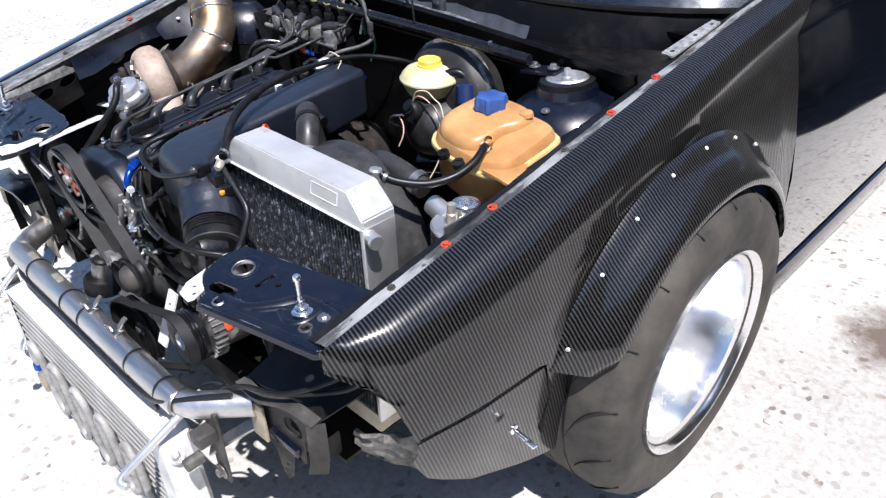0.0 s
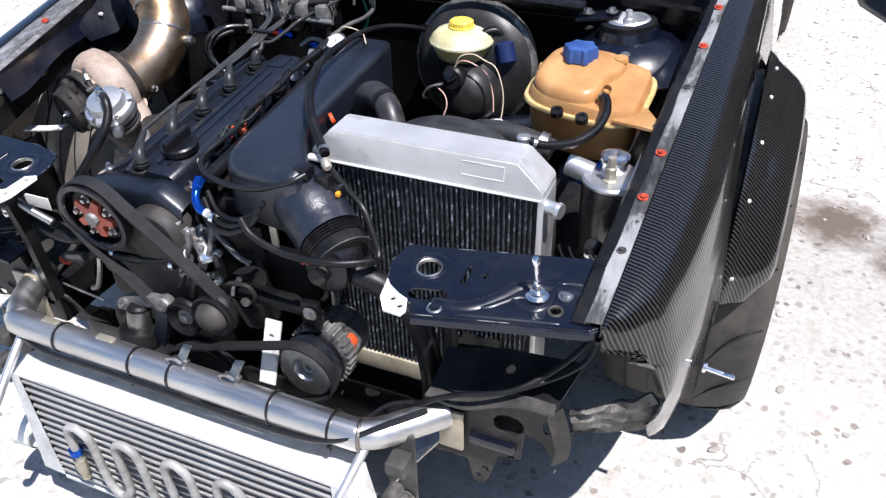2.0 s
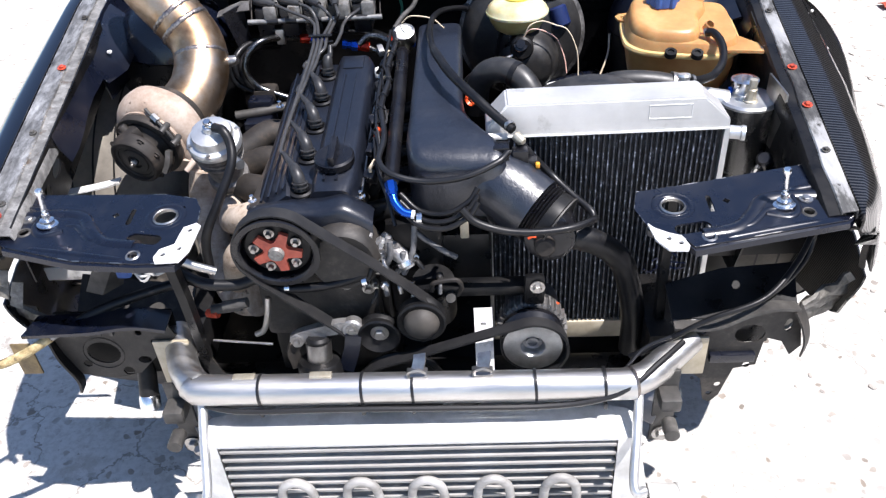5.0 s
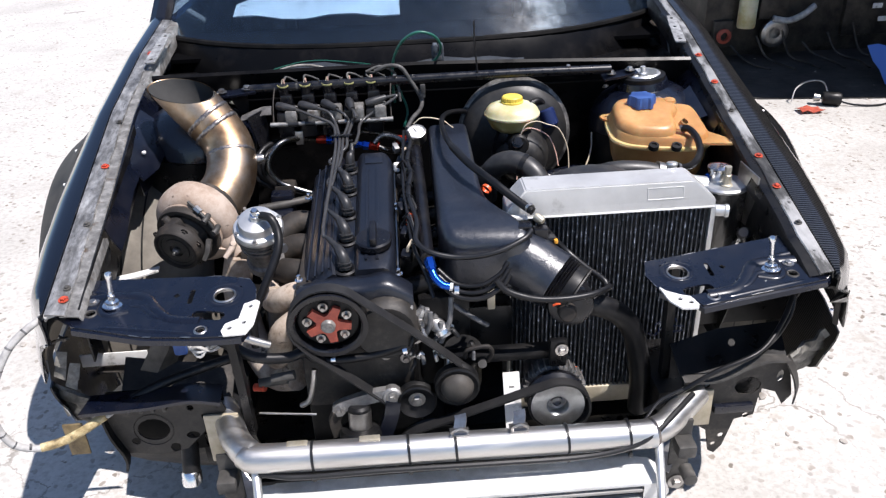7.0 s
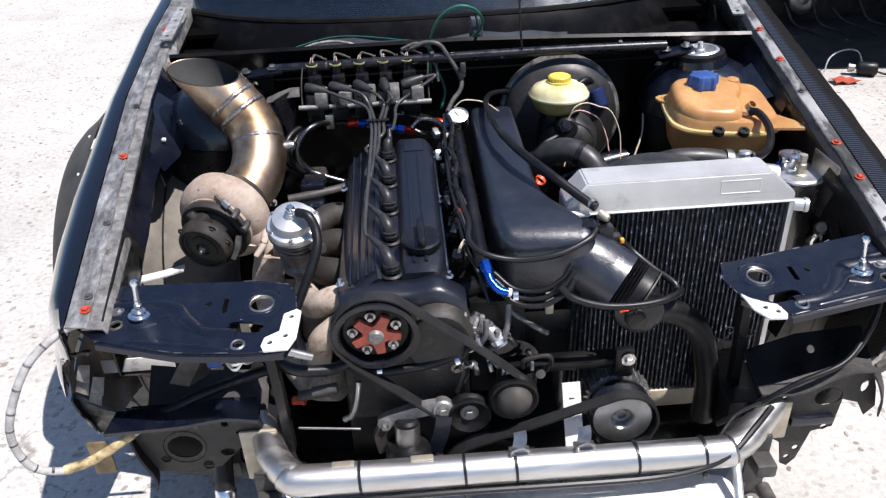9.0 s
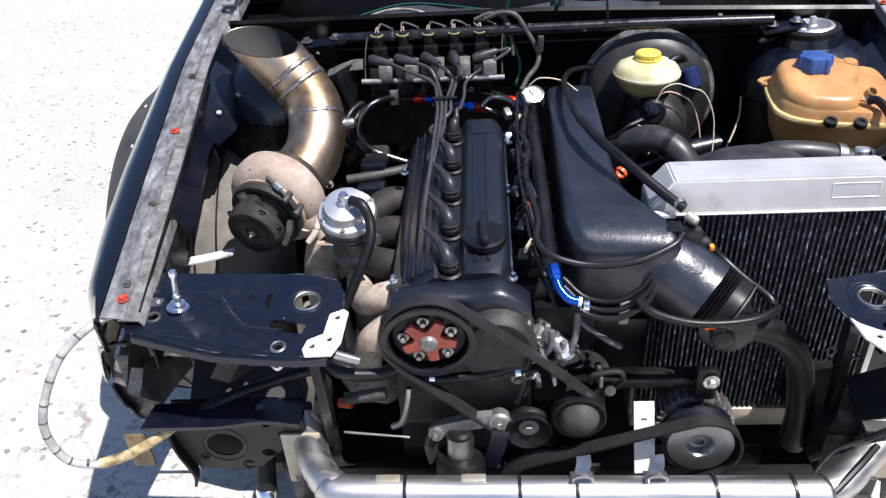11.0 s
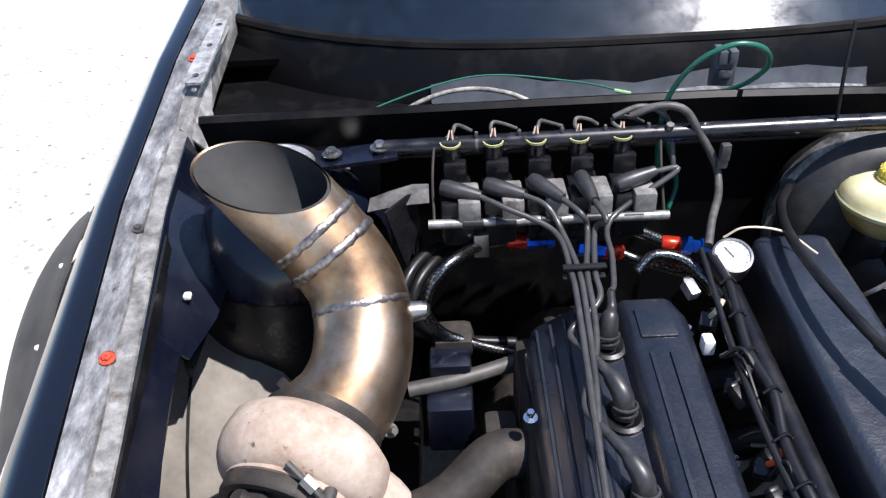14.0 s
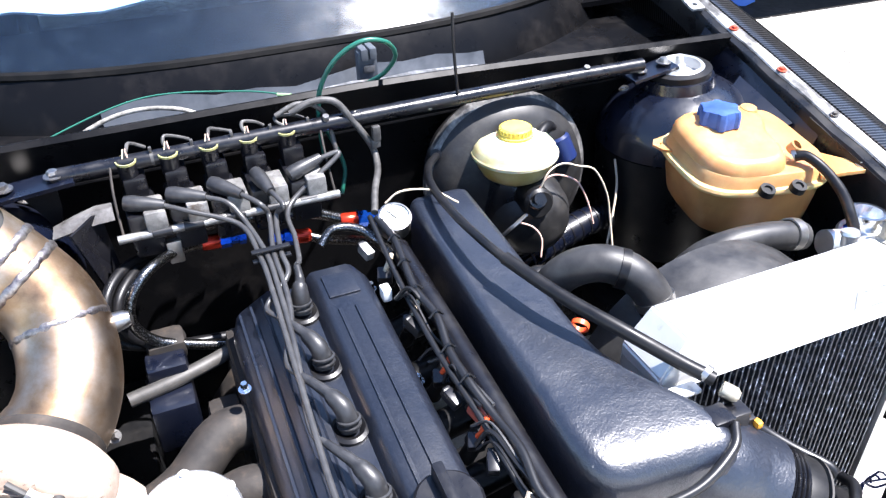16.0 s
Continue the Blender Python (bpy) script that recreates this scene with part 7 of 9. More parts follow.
# strut brace and things on the firewall
brace = thing("strut_brace", (0.05, 0.97, 0.83), "scuffed black tubular strut brace between the towers", "strut brace")
part("tube", sweep([(-0.41, 0.974, 0.834), (-0.1, 0.97, 0.838), (0.2, 0.967, 0.84), (0.44, 0.964, 0.838)], 0.0105, 16), scuffed, brace, "scuffed black tube")
for s, x0, x1, y0, z0, z1 in ((-1, -0.49, -0.385, 0.972, 0.826, 0.836), (1, 0.425, 0.505, 0.974, 0.818, 0.83)):
    part("end_plate", thicken(loft([[(lerp(x0, x1, u), y0 - 0.02, lerp(z0, z1, u) - 0.002), (lerp(x0, x1, u), y0 + 0.02, lerp(z0, z1, u))] for u in (0, 0.5, 1)]), 0.005), panel_paint, brace)
    for u in (0.25, 0.8):
        part("bolt", bolt((lerp(x0, x1, u), y0, lerp(z0, z1, u) + 0.003), (0, 0, 1), 0.007, 0.008), steel, brace)
for x in (-0.065, 0.34):
    part("stud", lathe([(0, 0), (0.0045, 0), (0.0045, 0.007), (0, 0.007)], (x, 0.965, 0.846), (0, -0.3, 1), 10), steel, brace)
hose("aerial", [(0.127, 0.962, 0.85), (0.122, 0.962, 0.91), (0.12, 0.962, 0.965)], 0.0022, wire_black, "thin black cable tie end standing on the brace", "cable tie")
hose("green_wire", [(-0.068, 0.985, 0.78), (-0.07, 0.985, 0.83), (-0.066, 0.98, 0.88), (-0.045, 0.965, 0.925), (-0.01, 0.955, 0.948), (0.025, 0.96, 0.94), (0.045, 0.985, 0.91), (0.04, 1.02, 0.875), (0.02, 1.05, 0.85)], 0.0032, green_wire, "green wire looping over the firewall", "wire", n=10)
hose("green_wire", [(-0.06, 0.99, 0.82), (-0.04, 0.99, 0.76), (-0.05, 0.98, 0.72)], 0.003, green_wire, "green wire behind the coils", "wire")
hose("loom_drop", [(-0.11, 0.975, 0.86), (-0.08, 0.972, 0.872), (-0.05, 0.968, 0.868), (-0.03, 0.962, 0.84), (-0.012, 0.955, 0.81), (-0.005, 0.95, 0.79), (-0.012, 0.92, 0.78), (-0.03, 0.88, 0.775), (-0.045, 0.84, 0.765)], 0.0048, lead_grey, "taped black loom dropping from the brace", "cable")
hose("loom_arch", [(-0.13, 0.975, 0.86), (-0.1, 0.978, 0.87), (-0.075, 0.98, 0.862), (-0.06, 0.98, 0.84), (-0.055, 0.96, 0.79)], 0.0034, lead_grey, "black cable arching over the coils", "cable")
tagged(part("loom_plug", bm_join(box((-0.008, 0.942, 0.81), (0.004, 0.952, 0.832), 0.003), box((-0.01, 0.944, 0.8), (0.003, 0.95, 0.812), 0.002)), lead_grey), "black loom connector beside the booster", "connector")
hose("gauge_wire", [(-0.03, 0.84, 0.775), (-0.01, 0.835, 0.79), (0.03, 0.83, 0.785), (0.055, 0.8, 0.776)], 0.0013, tan_wire, "thin pink wire behind the gauge", "wire")

# small leads and plugs between cam cover and plenum
rng = random.Random(21)
for k in range(8):
    y = rng.uniform(0.42, 0.82)
    z = 0.695 + 0.1 * (y - 0.43)
    a = Vector((-0.07 + rng.uniform(-0.006, 0.006), y, z + rng.uniform(-0.01, 0.012)))
    b = Vector((-0.046 + rng.uniform(-0.008, 0.006), y - rng.uniform(0.03, 0.08), z + rng.uniform(0.006, 0.018)))
    hose("injector_wire", [a, lerp(a, b, 0.4) + Vector((0.004, 0.008, rng.uniform(0.004, 0.02))), b, b + Vector((0.002, -0.03, 0.004))], rng.choice((0.0016, 0.002, 0.0026)), rng.choice((wire_black, wire_black, wire_grey)), "thin injector wire beside the fuel rail", "wire", "injector wires", 6, 5)
for y, x, mat, lab in ((0.46, -0.062, satin_black, "black wire plug beside the cam cover"), (0.545, -0.066, satin_black, "black wire plug beside the cam cover"), (0.655, -0.064, matte_black, "black wire plug beside the cam cover"), (0.52, -0.05, red_paint, "small dull red wire clip"), (0.8, -0.072, cast_alloy, "small bare metal fitting behind the cam cover")):
    z = 0.7 + 0.1 * (y - 0.43)
    p = thing("wire_plug", (x, y, z), lab, "connector", "wire plugs")
    m = Matrix.Translation((x, y, z)) @ Matrix.Rotation(radians(25 * math.sin(y * 50)), 4, "Z") @ Matrix.Rotation(radians(20), 4, "X")
    part("body", box((-0.006, -0.01, -0.007), (0.006, 0.01, 0.007), 0.002, m), mat, p)
    part("seal", box((-0.005, 0.009, -0.006), (0.005, 0.014, 0.006), 0.002, m), rubber, p)
# return loom and hoses at the rear of the head
hose("return_line", [(-0.12, 0.84, 0.735), (-0.1, 0.85, 0.748), (-0.07, 0.845, 0.745), (-0.05, 0.82, 0.735), (-0.04, 0.79, 0.73)], 0.006, braid, "short braided line behind the cam cover", "hose", "braided hoses")

# thermostat neck, hose clamps and bare fittings right of the cam pulley
neck = thing("thermostat_neck", (-0.03, 0.33, 0.58), "bare cast thermostat neck with a steel clamp", "pipe neck")
part("neck", sweep([(-0.05, 0.35, 0.59), (-0.03, 0.335, 0.592), (-0.012, 0.322, 0.585), (-0.004, 0.315, 0.57)], lambda u: 0.015 - 0.003 * u, 16), cast_alloy, neck)
part("clamp", lathe([(0.0135, -0.004), (0.015, -0.004), (0.015, 0.004), (0.0135, 0.004)], (-0.008, 0.319, 0.578), (0.4, -0.3, -0.8), 18, closed=True), bright, neck, "bright clamp")
part("flange", plate([(-0.022, -0.012), (0.022, -0.012), (0.026, 0), (0.022, 0.012), (-0.022, 0.012), (-0.026, 0)], [ring2(-0.019, 0, 0.003, 8), ring2(0.019, 0, 0.003, 8)], 0.005, aim((-0.05, 0.345, 0.59), (0.5, -0.8, 0.1), 30)), alloy, neck, "bright flange")
rng = random.Random(5)
for k in range(9):
    p = Vector((rng.uniform(-0.07, 0.05), 0.322 + rng.uniform(-0.006, 0.012), rng.uniform(0.5, 0.6)))
    ax = Vector((rng.uniform(-0.5, 0.5), -1, rng.uniform(-0.2, 0.8)))
    f = thing("pipe_fitting", p, "small bare metal pipe fitting in front of the block", "fitting", "front fittings")
    r = rng.uniform(0.0045, 0.008)
    part("nut", lathe([(0, -0.012), (r, -0.012), (r, 0.0), (r * 0.7, 0.002), (r * 0.7, 0.01), (0, 0.01)], p, ax, 6), rng.choice((steel, alloy, zinc)), f)
    part("stub", sweep([p, p + ax.normalized() * 0.016 + Vector((0, 0, -0.006)), p + ax.normalized() * 0.022 + Vector((rng.uniform(-0.01, 0.01), 0, -0.02))], r * 0.55, 8, 4), rng.choice((rubber, steel, dark_sleeve)), f)
for p, ax in (((-0.075, 0.3085, 0.5505), (1, 0.05, 0.2)), ((-0.2, 0.305, 0.545), (1, 0, 0)), ((0.02, 0.325, 0.656), (1, -0.1, 0.0))):
    tagged(part("hose_clip", lathe([(0.0082, -0.004), (0.0096, -0.004), (0.0096, 0.004), (0.0082, 0.004)], p, ax, 16, closed=True), bright), "bright worm clip on a front hose", "clip", "front hose clips")


# ---- turbocharger side ----
turbo = thing("turbocharger", (-0.48, 0.62, 0.6), "large turbocharger with a rusty turbine housing", "turbocharger")
TC, TA = Vector((-0.479, 0.642, 0.666)), Vector((-0.3, -0.93, -0.2)).normalized()
TF = aim(TC, TA)
TX = (Vector((1, 0, 0)) - TA * TA.x).normalized()
TY = TX.cross(TA)
TY = TY if TY.z > 0 else -TY


def on_turbo(deg, r, h):
    """A place round the turbocharger's axis: 0 degrees outward to the engine, 90 up."""
    return TC + (TX * math.cos(radians(deg)) + TY * math.sin(radians(deg))) * r + TA * h


def volute():
    """A snail housing that swells towards its inlet foot, with a raised parting line."""
    rows = []
    for k in range(57):
        a = lerp(-28, 332, k / 56)
        r = lerp(0.034, 0.045, k / 56)
        ring = []
        for i in range(24):
            b = 2 * math.pi * i / 24
            line_ = 0.0022 if i == 22 else 0.0
            rr = 0.053 + (r + line_) * math.cos(b) * 0.86
            ring.append(on_turbo(a, rr, (r + line_) * math.sin(b) * 1.0 - 0.002))
        rows.append(ring)
    bm = loft(rows, close=True)
    vs = bm.verts[:]
    bm.faces.new(vs[:24])
    bm.faces.new(vs[-24:][::-1])
    return bm


part("turbine_housing", volute(), cast_iron, turbo, "rusty beige cast turbine housing", 60)
part("turbine_throat", lathe([(0.03, 0.026), (0.064, 0.026), (0.066, 0.03), (0.0655, 0.036), (0.052, 0.04), (0.04, 0.042)], TC, TA, 44), cast_iron, turbo, "rusty collar")
part("outlet_collar", lathe([(0.056, -0.03), (0.06, -0.044), (0.062, -0.047), (0.062, -0.05), (0.05, -0.052)], TC, TA, 44), dark_iron, turbo)
part("band_clamp", lathe([(0.054, 0.036), (0.0625, 0.036), (0.0645, 0.039), (0.0645, 0.049), (0.0625, 0.052), (0.054, 0.052)], TC, TA, 44, closed=True), dark_iron, turbo, "rusty band clamp")
part("bearing_housing", lathe([(0.05, 0.03), (0.046, 0.05), (0.036, 0.056), (0.031, 0.064), (0.031, 0.074), (0.04, 0.08)], TC, TA, 36), dark_iron, turbo, "sooty bearing housing")
part("oil_flange", bm_join(box((-0.018, -0.014, -0.012), (0.018, 0.014, 0.01), 0.004, aim(on_turbo(108, 0.04, 0.064), on_turbo(108, 1, 0) - TC, 25)), lathe([(0, 0.004), (0.007, 0.004), (0.009, 0), (0.009, -0.02)], on_turbo(120, 0.055, 0.062), on_turbo(120, 1, 0) - TC, 14)), dark_iron, turbo, "rusty oil feed flange")
part("back_plate", lathe([(0.038, 0.072), (0.0485, 0.072), (0.0505, 0.075), (0.0505, 0.082), (0.0475, 0.086), (0.047, 0.094), (0.044, 0.0975), (0.04, 0.098), (0.0385, 0.093)], TC, TA, 48), dark_iron, turbo, "brown rusty back plate rim")
part("plate_face", lathe([(0.0395, 0.0925), (0.034, 0.0925), (0.033, 0.0905), (0.026, 0.0905), (0.025, 0.093), (0.014, 0.0945), (0.0125, 0.0905), (0, 0.0905)], TC, TA, 44), grime, turbo, "sooty black plate face")
part("shaft_nut", bm_join(lathe([(0, 0.1), (0.0055, 0.1), (0.0072, 0.098), (0.0072, 0.091)], TC, TA, 6), lathe([(0, 0.106), (0.003, 0.106), (0.0034, 0.098)], TC, TA, 10)), steel, turbo, "bare steel shaft nut")
for deg in (20, 62, 150, 205, 262, 318):
    part("bolt", bolt(on_turbo(deg, 0.0475, 0.083), TA, 0.0042, 0.005), dark_iron, turbo)
# T-bolt of the clamp with its trunnions, bracket and sleeve below it
part("clamp_bolt", sweep([on_turbo(82, 0.073, 0.03), on_turbo(48, 0.072, 0.046), on_turbo(14, 0.072, 0.05)], 0.0032, 8, 4), dusty_steel, turbo, "bare clamp bolt")
part("clamp_nut", lathe([(0, -0.007), (0.0065, -0.007), (0.0065, 0.007), (0, 0.007)], on_turbo(62, 0.0725, 0.04), on_turbo(50, 0.072, 0.046) - on_turbo(70, 0.072, 0.038), 6), steel, turbo)
for deg in (44, 20):
    part("trunnion", sweep([on_turbo(deg, 0.068, 0.034), on_turbo(deg, 0.071, 0.046), on_turbo(deg, 0.069, 0.057)], 0.0062, 10, 4), dusty_steel, turbo, "rusty clamp trunnion")
part("clamp_sleeve", sweep([on_turbo(12, 0.058, 0.062), on_turbo(-8, 0.056, 0.074), on_turbo(-26, 0.054, 0.082)], 0, flat=(0.016, 0.009), n=3), dusty_steel, turbo, "bent steel tab")
part("inlet_neck", sweep([on_turbo(-30, 0.055, 0.0), on_turbo(-32, 0.085, 0.0), (-0.392, 0.615, 0.598)], lambda u: lerp(0.036, 0.03, u), 18, 4), cast_iron, turbo, "rusty inlet neck")
part("lug", bm_join(sweep([(-0.4, 0.59, 0.652), (-0.404, 0.57, 0.638), (-0.418, 0.553, 0.624)], lambda u: lerp(0.008, 0.005, u), 10, 4), lathe([(0, 0.005), (0.005, 0.004), (0.007, 0), (0.007, -0.005), (0, -0.005)], (-0.402, 0.572, 0.644), (0.3, -0.6, 0.6), 10)), cast_iron, turbo, "rusty cast lug")
part("turbine_foot", box((-0.424, 0.575, 0.578), (-0.376, 0.65, 0.598), 0.004), cast_iron, turbo)
# downpipe, cut level at its mouth
PIPE = [(-0.462, 0.694, 0.672), (-0.443, 0.71, 0.684), (-0.427, 0.738, 0.706), (-0.423, 0.775, 0.737), (-0.433, 0.803, 0.772), (-0.463, 0.822, 0.812), (-0.497, 0.836, 0.85), (-0.53, 0.85, 0.89), (-0.575, 0.868, 0.945)]


def downpipe(shrink=0.0):
    line = curve_pts(PIPE, 6)
    rows = []
    up = Vector((1, 0, 0))
    for i, q in enumerate(line):
        t = (line[min(i + 1, len(line) - 1)] - line[max(i - 1, 0)]).normalized()
        side = t.cross(up).normalized()
        up = side.cross(t).normalized()
        r = along([(0, 0.055), (0.2, 0.0525), (0.5, 0.0515), (1, 0.054)], i / (len(line) - 1)) - shrink
        rows.append([q + (side * math.cos(2 * math.pi * k / 40) + up * math.sin(2 * math.pi * k / 40)) * r for k in range(40)])
    bm = loft(rows, close=True)
    bmesh.ops.bisect_plane(bm, geom=bm.verts[:] + bm.edges[:] + bm.faces[:], plane_co=(-0.515, 0.846, 0.877), plane_no=(0.05, -0.16, 1), clear_outer=True)
    return bm, line


bm, line = downpipe()
exhaust = thing("downpipe", (-0.44, 0.72, 0.65), "heat-tinted steel exhaust elbow with welded seams", "exhaust pipe")
part("tube", bm, heat_steel, exhaust, "", 50)
part("bore", downpipe(0.0025)[0], sooty_bore, exhaust, "sooty grey bore", 50)


def bead(i, tilt=0.0):
    t = (line[i + 1] - line[i - 1]).normalized()
    f = aim(line[i], (t + Vector((tilt, 0, tilt * 0.5))).normalized())
    r = 0.0515 if i > 20 else 0.0502
    pts = [f @ Vector(((r + 0.0006 * math.sin(k * 9)) * math.cos(2 * math.pi * k / 60), (r + 0.0006 * math.sin(k * 9)) * math.sin(2 * math.pi * k / 60), 0.0003 * math.sin(k * 5))) for k in range(61)]
    tube = sweep(pts, lambda u: 0.0042 + 0.0006 * math.sin(u * 260), 8, 1)
    # flattened on to the pipe and spread along it
    back = f.inverted()
    for v in tube.verts:
        q = back @ v.co
        rr = math.hypot(q.x, q.y)
        k = (r + (rr - r) * 0.55) / rr
        v.co = f @ Vector((q.x * k, q.y * k, q.z * 1.25))
    return tube


part("weld", bead(20), weld_bead, exhaust, "ripple weld seam")
part("weld", bead(28), weld_bead, exhaust, "ripple weld seam")
part("weld", bead(31), weld_bead, exhaust, "ripple weld seam")
part("sensor_boss", lathe([(0, 0.02), (0.007, 0.02), (0.01, 0.014), (0.012, 0)], (-0.374, 0.79, 0.733), (1, -0.1, 0.2), 12), steel, exhaust)
part("flange_ring", lathe([(0.05, -0.005), (0.0645, -0.005), (0.0645, 0.004), (0.05, 0.004)], PIPE[0], Vector(PIPE[1]) - Vector(PIPE[0]), 36, closed=True), dark_iron, exhaust, "sooty flange ring")
for p in ((-0.405, 0.702, 0.692), (-0.4, 0.715, 0.665), (-0.398, 0.69, 0.66)):
    part("flange_bolt", bolt(p, (0.4, -0.6, 0.6), 0.0045, 0.014), dusty_steel, exhaust)

# wastegate
WC, WA = Vector((-0.333, 0.503, 0.712)), Vector((0.03, -0.36, 0.93)).normalized()
gate = thing("wastegate", (-0.335, 0.52, 0.62), "satin aluminium wastegate with a black hose on top", "wastegate")
part("cap", lathe([(0.046, -0.008), (0.0465, 0.0), (0.044, 0.004), (0.036, 0.006), (0.035, 0.016), (0.033, 0.021), (0.02, 0.024), (0.012, 0.025), (0.01, 0.034), (0.006, 0.036), (0, 0.036)], WC, WA, 44), alloy, gate, "satin aluminium domed cap")
part("body", lathe([(0.046, -0.009), (0.046, -0.016), (0.038, -0.018), (0.038, -0.024), (0.042, -0.025), (0.042, -0.03), (0.037, -0.031), (0.037, -0.036), (0.041, -0.037), (0.041, -0.042), (0.034, -0.044), (0.03, -0.085), (0.036, -0.09), (0.036, -0.105)], WC, WA, 40), dark_cast, gate, "ribbed aluminium body")
for k in range(6):
    a = 2 * math.pi * k / 6 + 0.4
    f = aim(WC, WA)
    part("bolt", bolt(f @ Vector((0.041 * math.cos(a), 0.041 * math.sin(a), 0.003)), WA, 0.0035, 0.005), steel, gate)
part("banjo", bm_join(lathe([(0, 0.046), (0.006, 0.046), (0.0075, 0.043), (0.0075, 0.036), (0.01, 0.035), (0.01, 0.03)], WC, WA, 6), sweep([WC + WA * 0.034, WC + WA * 0.034 + Vector((0.016, -0.009, 0))], 0.0062, 10)), bright, gate, "bright hose fitting")
part("port", lathe([(0, 0.03), (0.008, 0.03), (0.01, 0.024), (0.01, 0.0)], WC + Vector((0.03, -0.02, -0.03)), (0.6, -0.7, 0.1), 12), steel, gate)
hose("wastegate_hose", [WC + WA * 0.034 + Vector((0.012, -0.006, 0)), WC + WA * 0.034 + Vector((0.03, -0.02, 0.0)), WC + Vector((0.042, -0.045, 0.012)), WC + Vector((0.042, -0.068, -0.015)), WC + Vector((0.02, -0.1, -0.06)), WC + Vector((-0.005, -0.13, -0.11)), WC + Vector((-0.01, -0.14, -0.17))], 0.008, rubber, "black rubber hose from the wastegate cap")
hose("wastegate_pipe", [WC - WA * 0.1, WC - WA * 0.14 + Vector((0.01, 0, 0)), (-0.32, 0.54, 0.53), (-0.33, 0.56, 0.44)], 0.028, cast_iron, "rusty beige wastegate pipe below the cap", "pipe", seg=20)

# manifold: wrapped runners from the head
mani = thing("exhaust_manifold", (-0.3, 0.55, 0.5), "beige wrapped exhaust manifold runners", "exhaust manifold")
part("runner", sweep([(-0.235, 0.42, 0.615), (-0.27, 0.405, 0.62), (-0.3, 0.42, 0.6), (-0.32, 0.46, 0.58), (-0.33, 0.52, 0.57)], 0.0225, 18), wrap, mani)
part("runner", sweep([(-0.235, 0.4, 0.59), (-0.265, 0.375, 0.585), (-0.295, 0.37, 0.56), (-0.31, 0.39, 0.5), (-0.33, 0.45, 0.45)], 0.0225, 18), wrap, mani)
part("runner", sweep([(-0.24, 0.5, 0.605), (-0.28, 0.505, 0.61), (-0.31, 0.53, 0.6)], 0.026, 18), dark_iron, mani)
part("runner", sweep([(-0.24, 0.59, 0.61), (-0.28, 0.6, 0.615), (-0.33, 0.6, 0.6), (-0.39, 0.61, 0.6)], 0.026, 18), dark_iron, mani, "dark coated runner")
part("runner", sweep([(-0.24, 0.68, 0.62), (-0.29, 0.675, 0.63), (-0.34, 0.64, 0.61), (-0.39, 0.62, 0.6)], 0.026, 18), dark_iron, mani, "dark coated runner")
part("runner", sweep([(-0.4, 0.6, 0.6), (-0.41, 0.58, 0.54), (-0.38, 0.5, 0.47), (-0.33, 0.42, 0.44), (-0.28, 0.38, 0.46)], 0.03, 18), wrap, mani)
for y in (0.42, 0.5, 0.59, 0.68, 0.76):
    part("port_flange", box((-0.262, y - 0.03, 0.58), (-0.25, y + 0.03, 0.64), 0.004), dark_iron, mani)
hose("breather_pipe", [(-0.385, 0.79, 0.615), (-0.33, 0.8, 0.618), (-0.28, 0.815, 0.62), (-0.245, 0.825, 0.625)], 0.0095, dusty_steel, "grey breather pipe beside the head", "pipe")
tagged(part("sensor_box", bm_join(box((-0.365, 0.76, 0.54), (-0.31, 0.84, 0.61), 0.008), box((-0.36, 0.8, 0.6), (-0.31, 0.84, 0.64), 0.008)), panel_paint), "glossy black module beside the head", "module")
tagged(part("filter_cap", box((-0.355, 0.83, 0.62), (-0.305, 0.875, 0.65), 0.012), dark_iron), "dull cast cap beside the head", "cap")
tagged(part("bracket_block", box((-0.3, 0.72, 0.57), (-0.262, 0.76, 0.61), 0.008), dark_iron), "dull cast bracket on the head", "bracket")
tagged(part("shroud_plate", thicken(loft([[(-0.4, 0.9, 0.79), (-0.38, 0.905, 0.7)], [(-0.365, 0.93, 0.8), (-0.36, 0.935, 0.7)]]), 0.004), satin_black), "black bent plate beside the coil pack", "bracket")
tagged(part("white_strap", sweep([(-0.655, 0.56, 0.585), (-0.6, 0.565, 0.592), (-0.555, 0.57, 0.6)], 0, flat=(0.022, 0.003)), white_primer), "white strap beside the tyre", "strap")

# ---- radiator ----
rad = thing("radiator", (0.32, 0.5, 0.29), "aluminium radiator with a welded top tank", "radiator")


def top_tank():
    bm = bmesh.new()
    low = [(0.126, 0.462), (0.514, 0.462), (0.514, 0.532), (0.126, 0.532)]
    mid = [(0.126, 0.463), (0.514, 0.463), (0.514, 0.532), (0.126, 0.532)]
    top = [(0.16, 0.47), (0.472, 0.47), (0.472, 0.534), (0.16, 0.534)]
    r = [[bm.verts.new((x, y, z)) for x, y in loop] for loop, z in ((low, 0.714), (mid, 0.73), (top, 0.767))]
    for a, b in zip(r, r[1:]):
        for k in range(4):
            j = (k + 1) % 4
            bm.faces.new((a[k], a[j], b[j], b[k]))
    bm.faces.new(r[0][::-1])
    bm.faces.new(r[2])
    bmesh.ops.bevel(bm, geom=bm.edges[:], offset=0.0025, segments=2, affect="EDGES")
    return bm


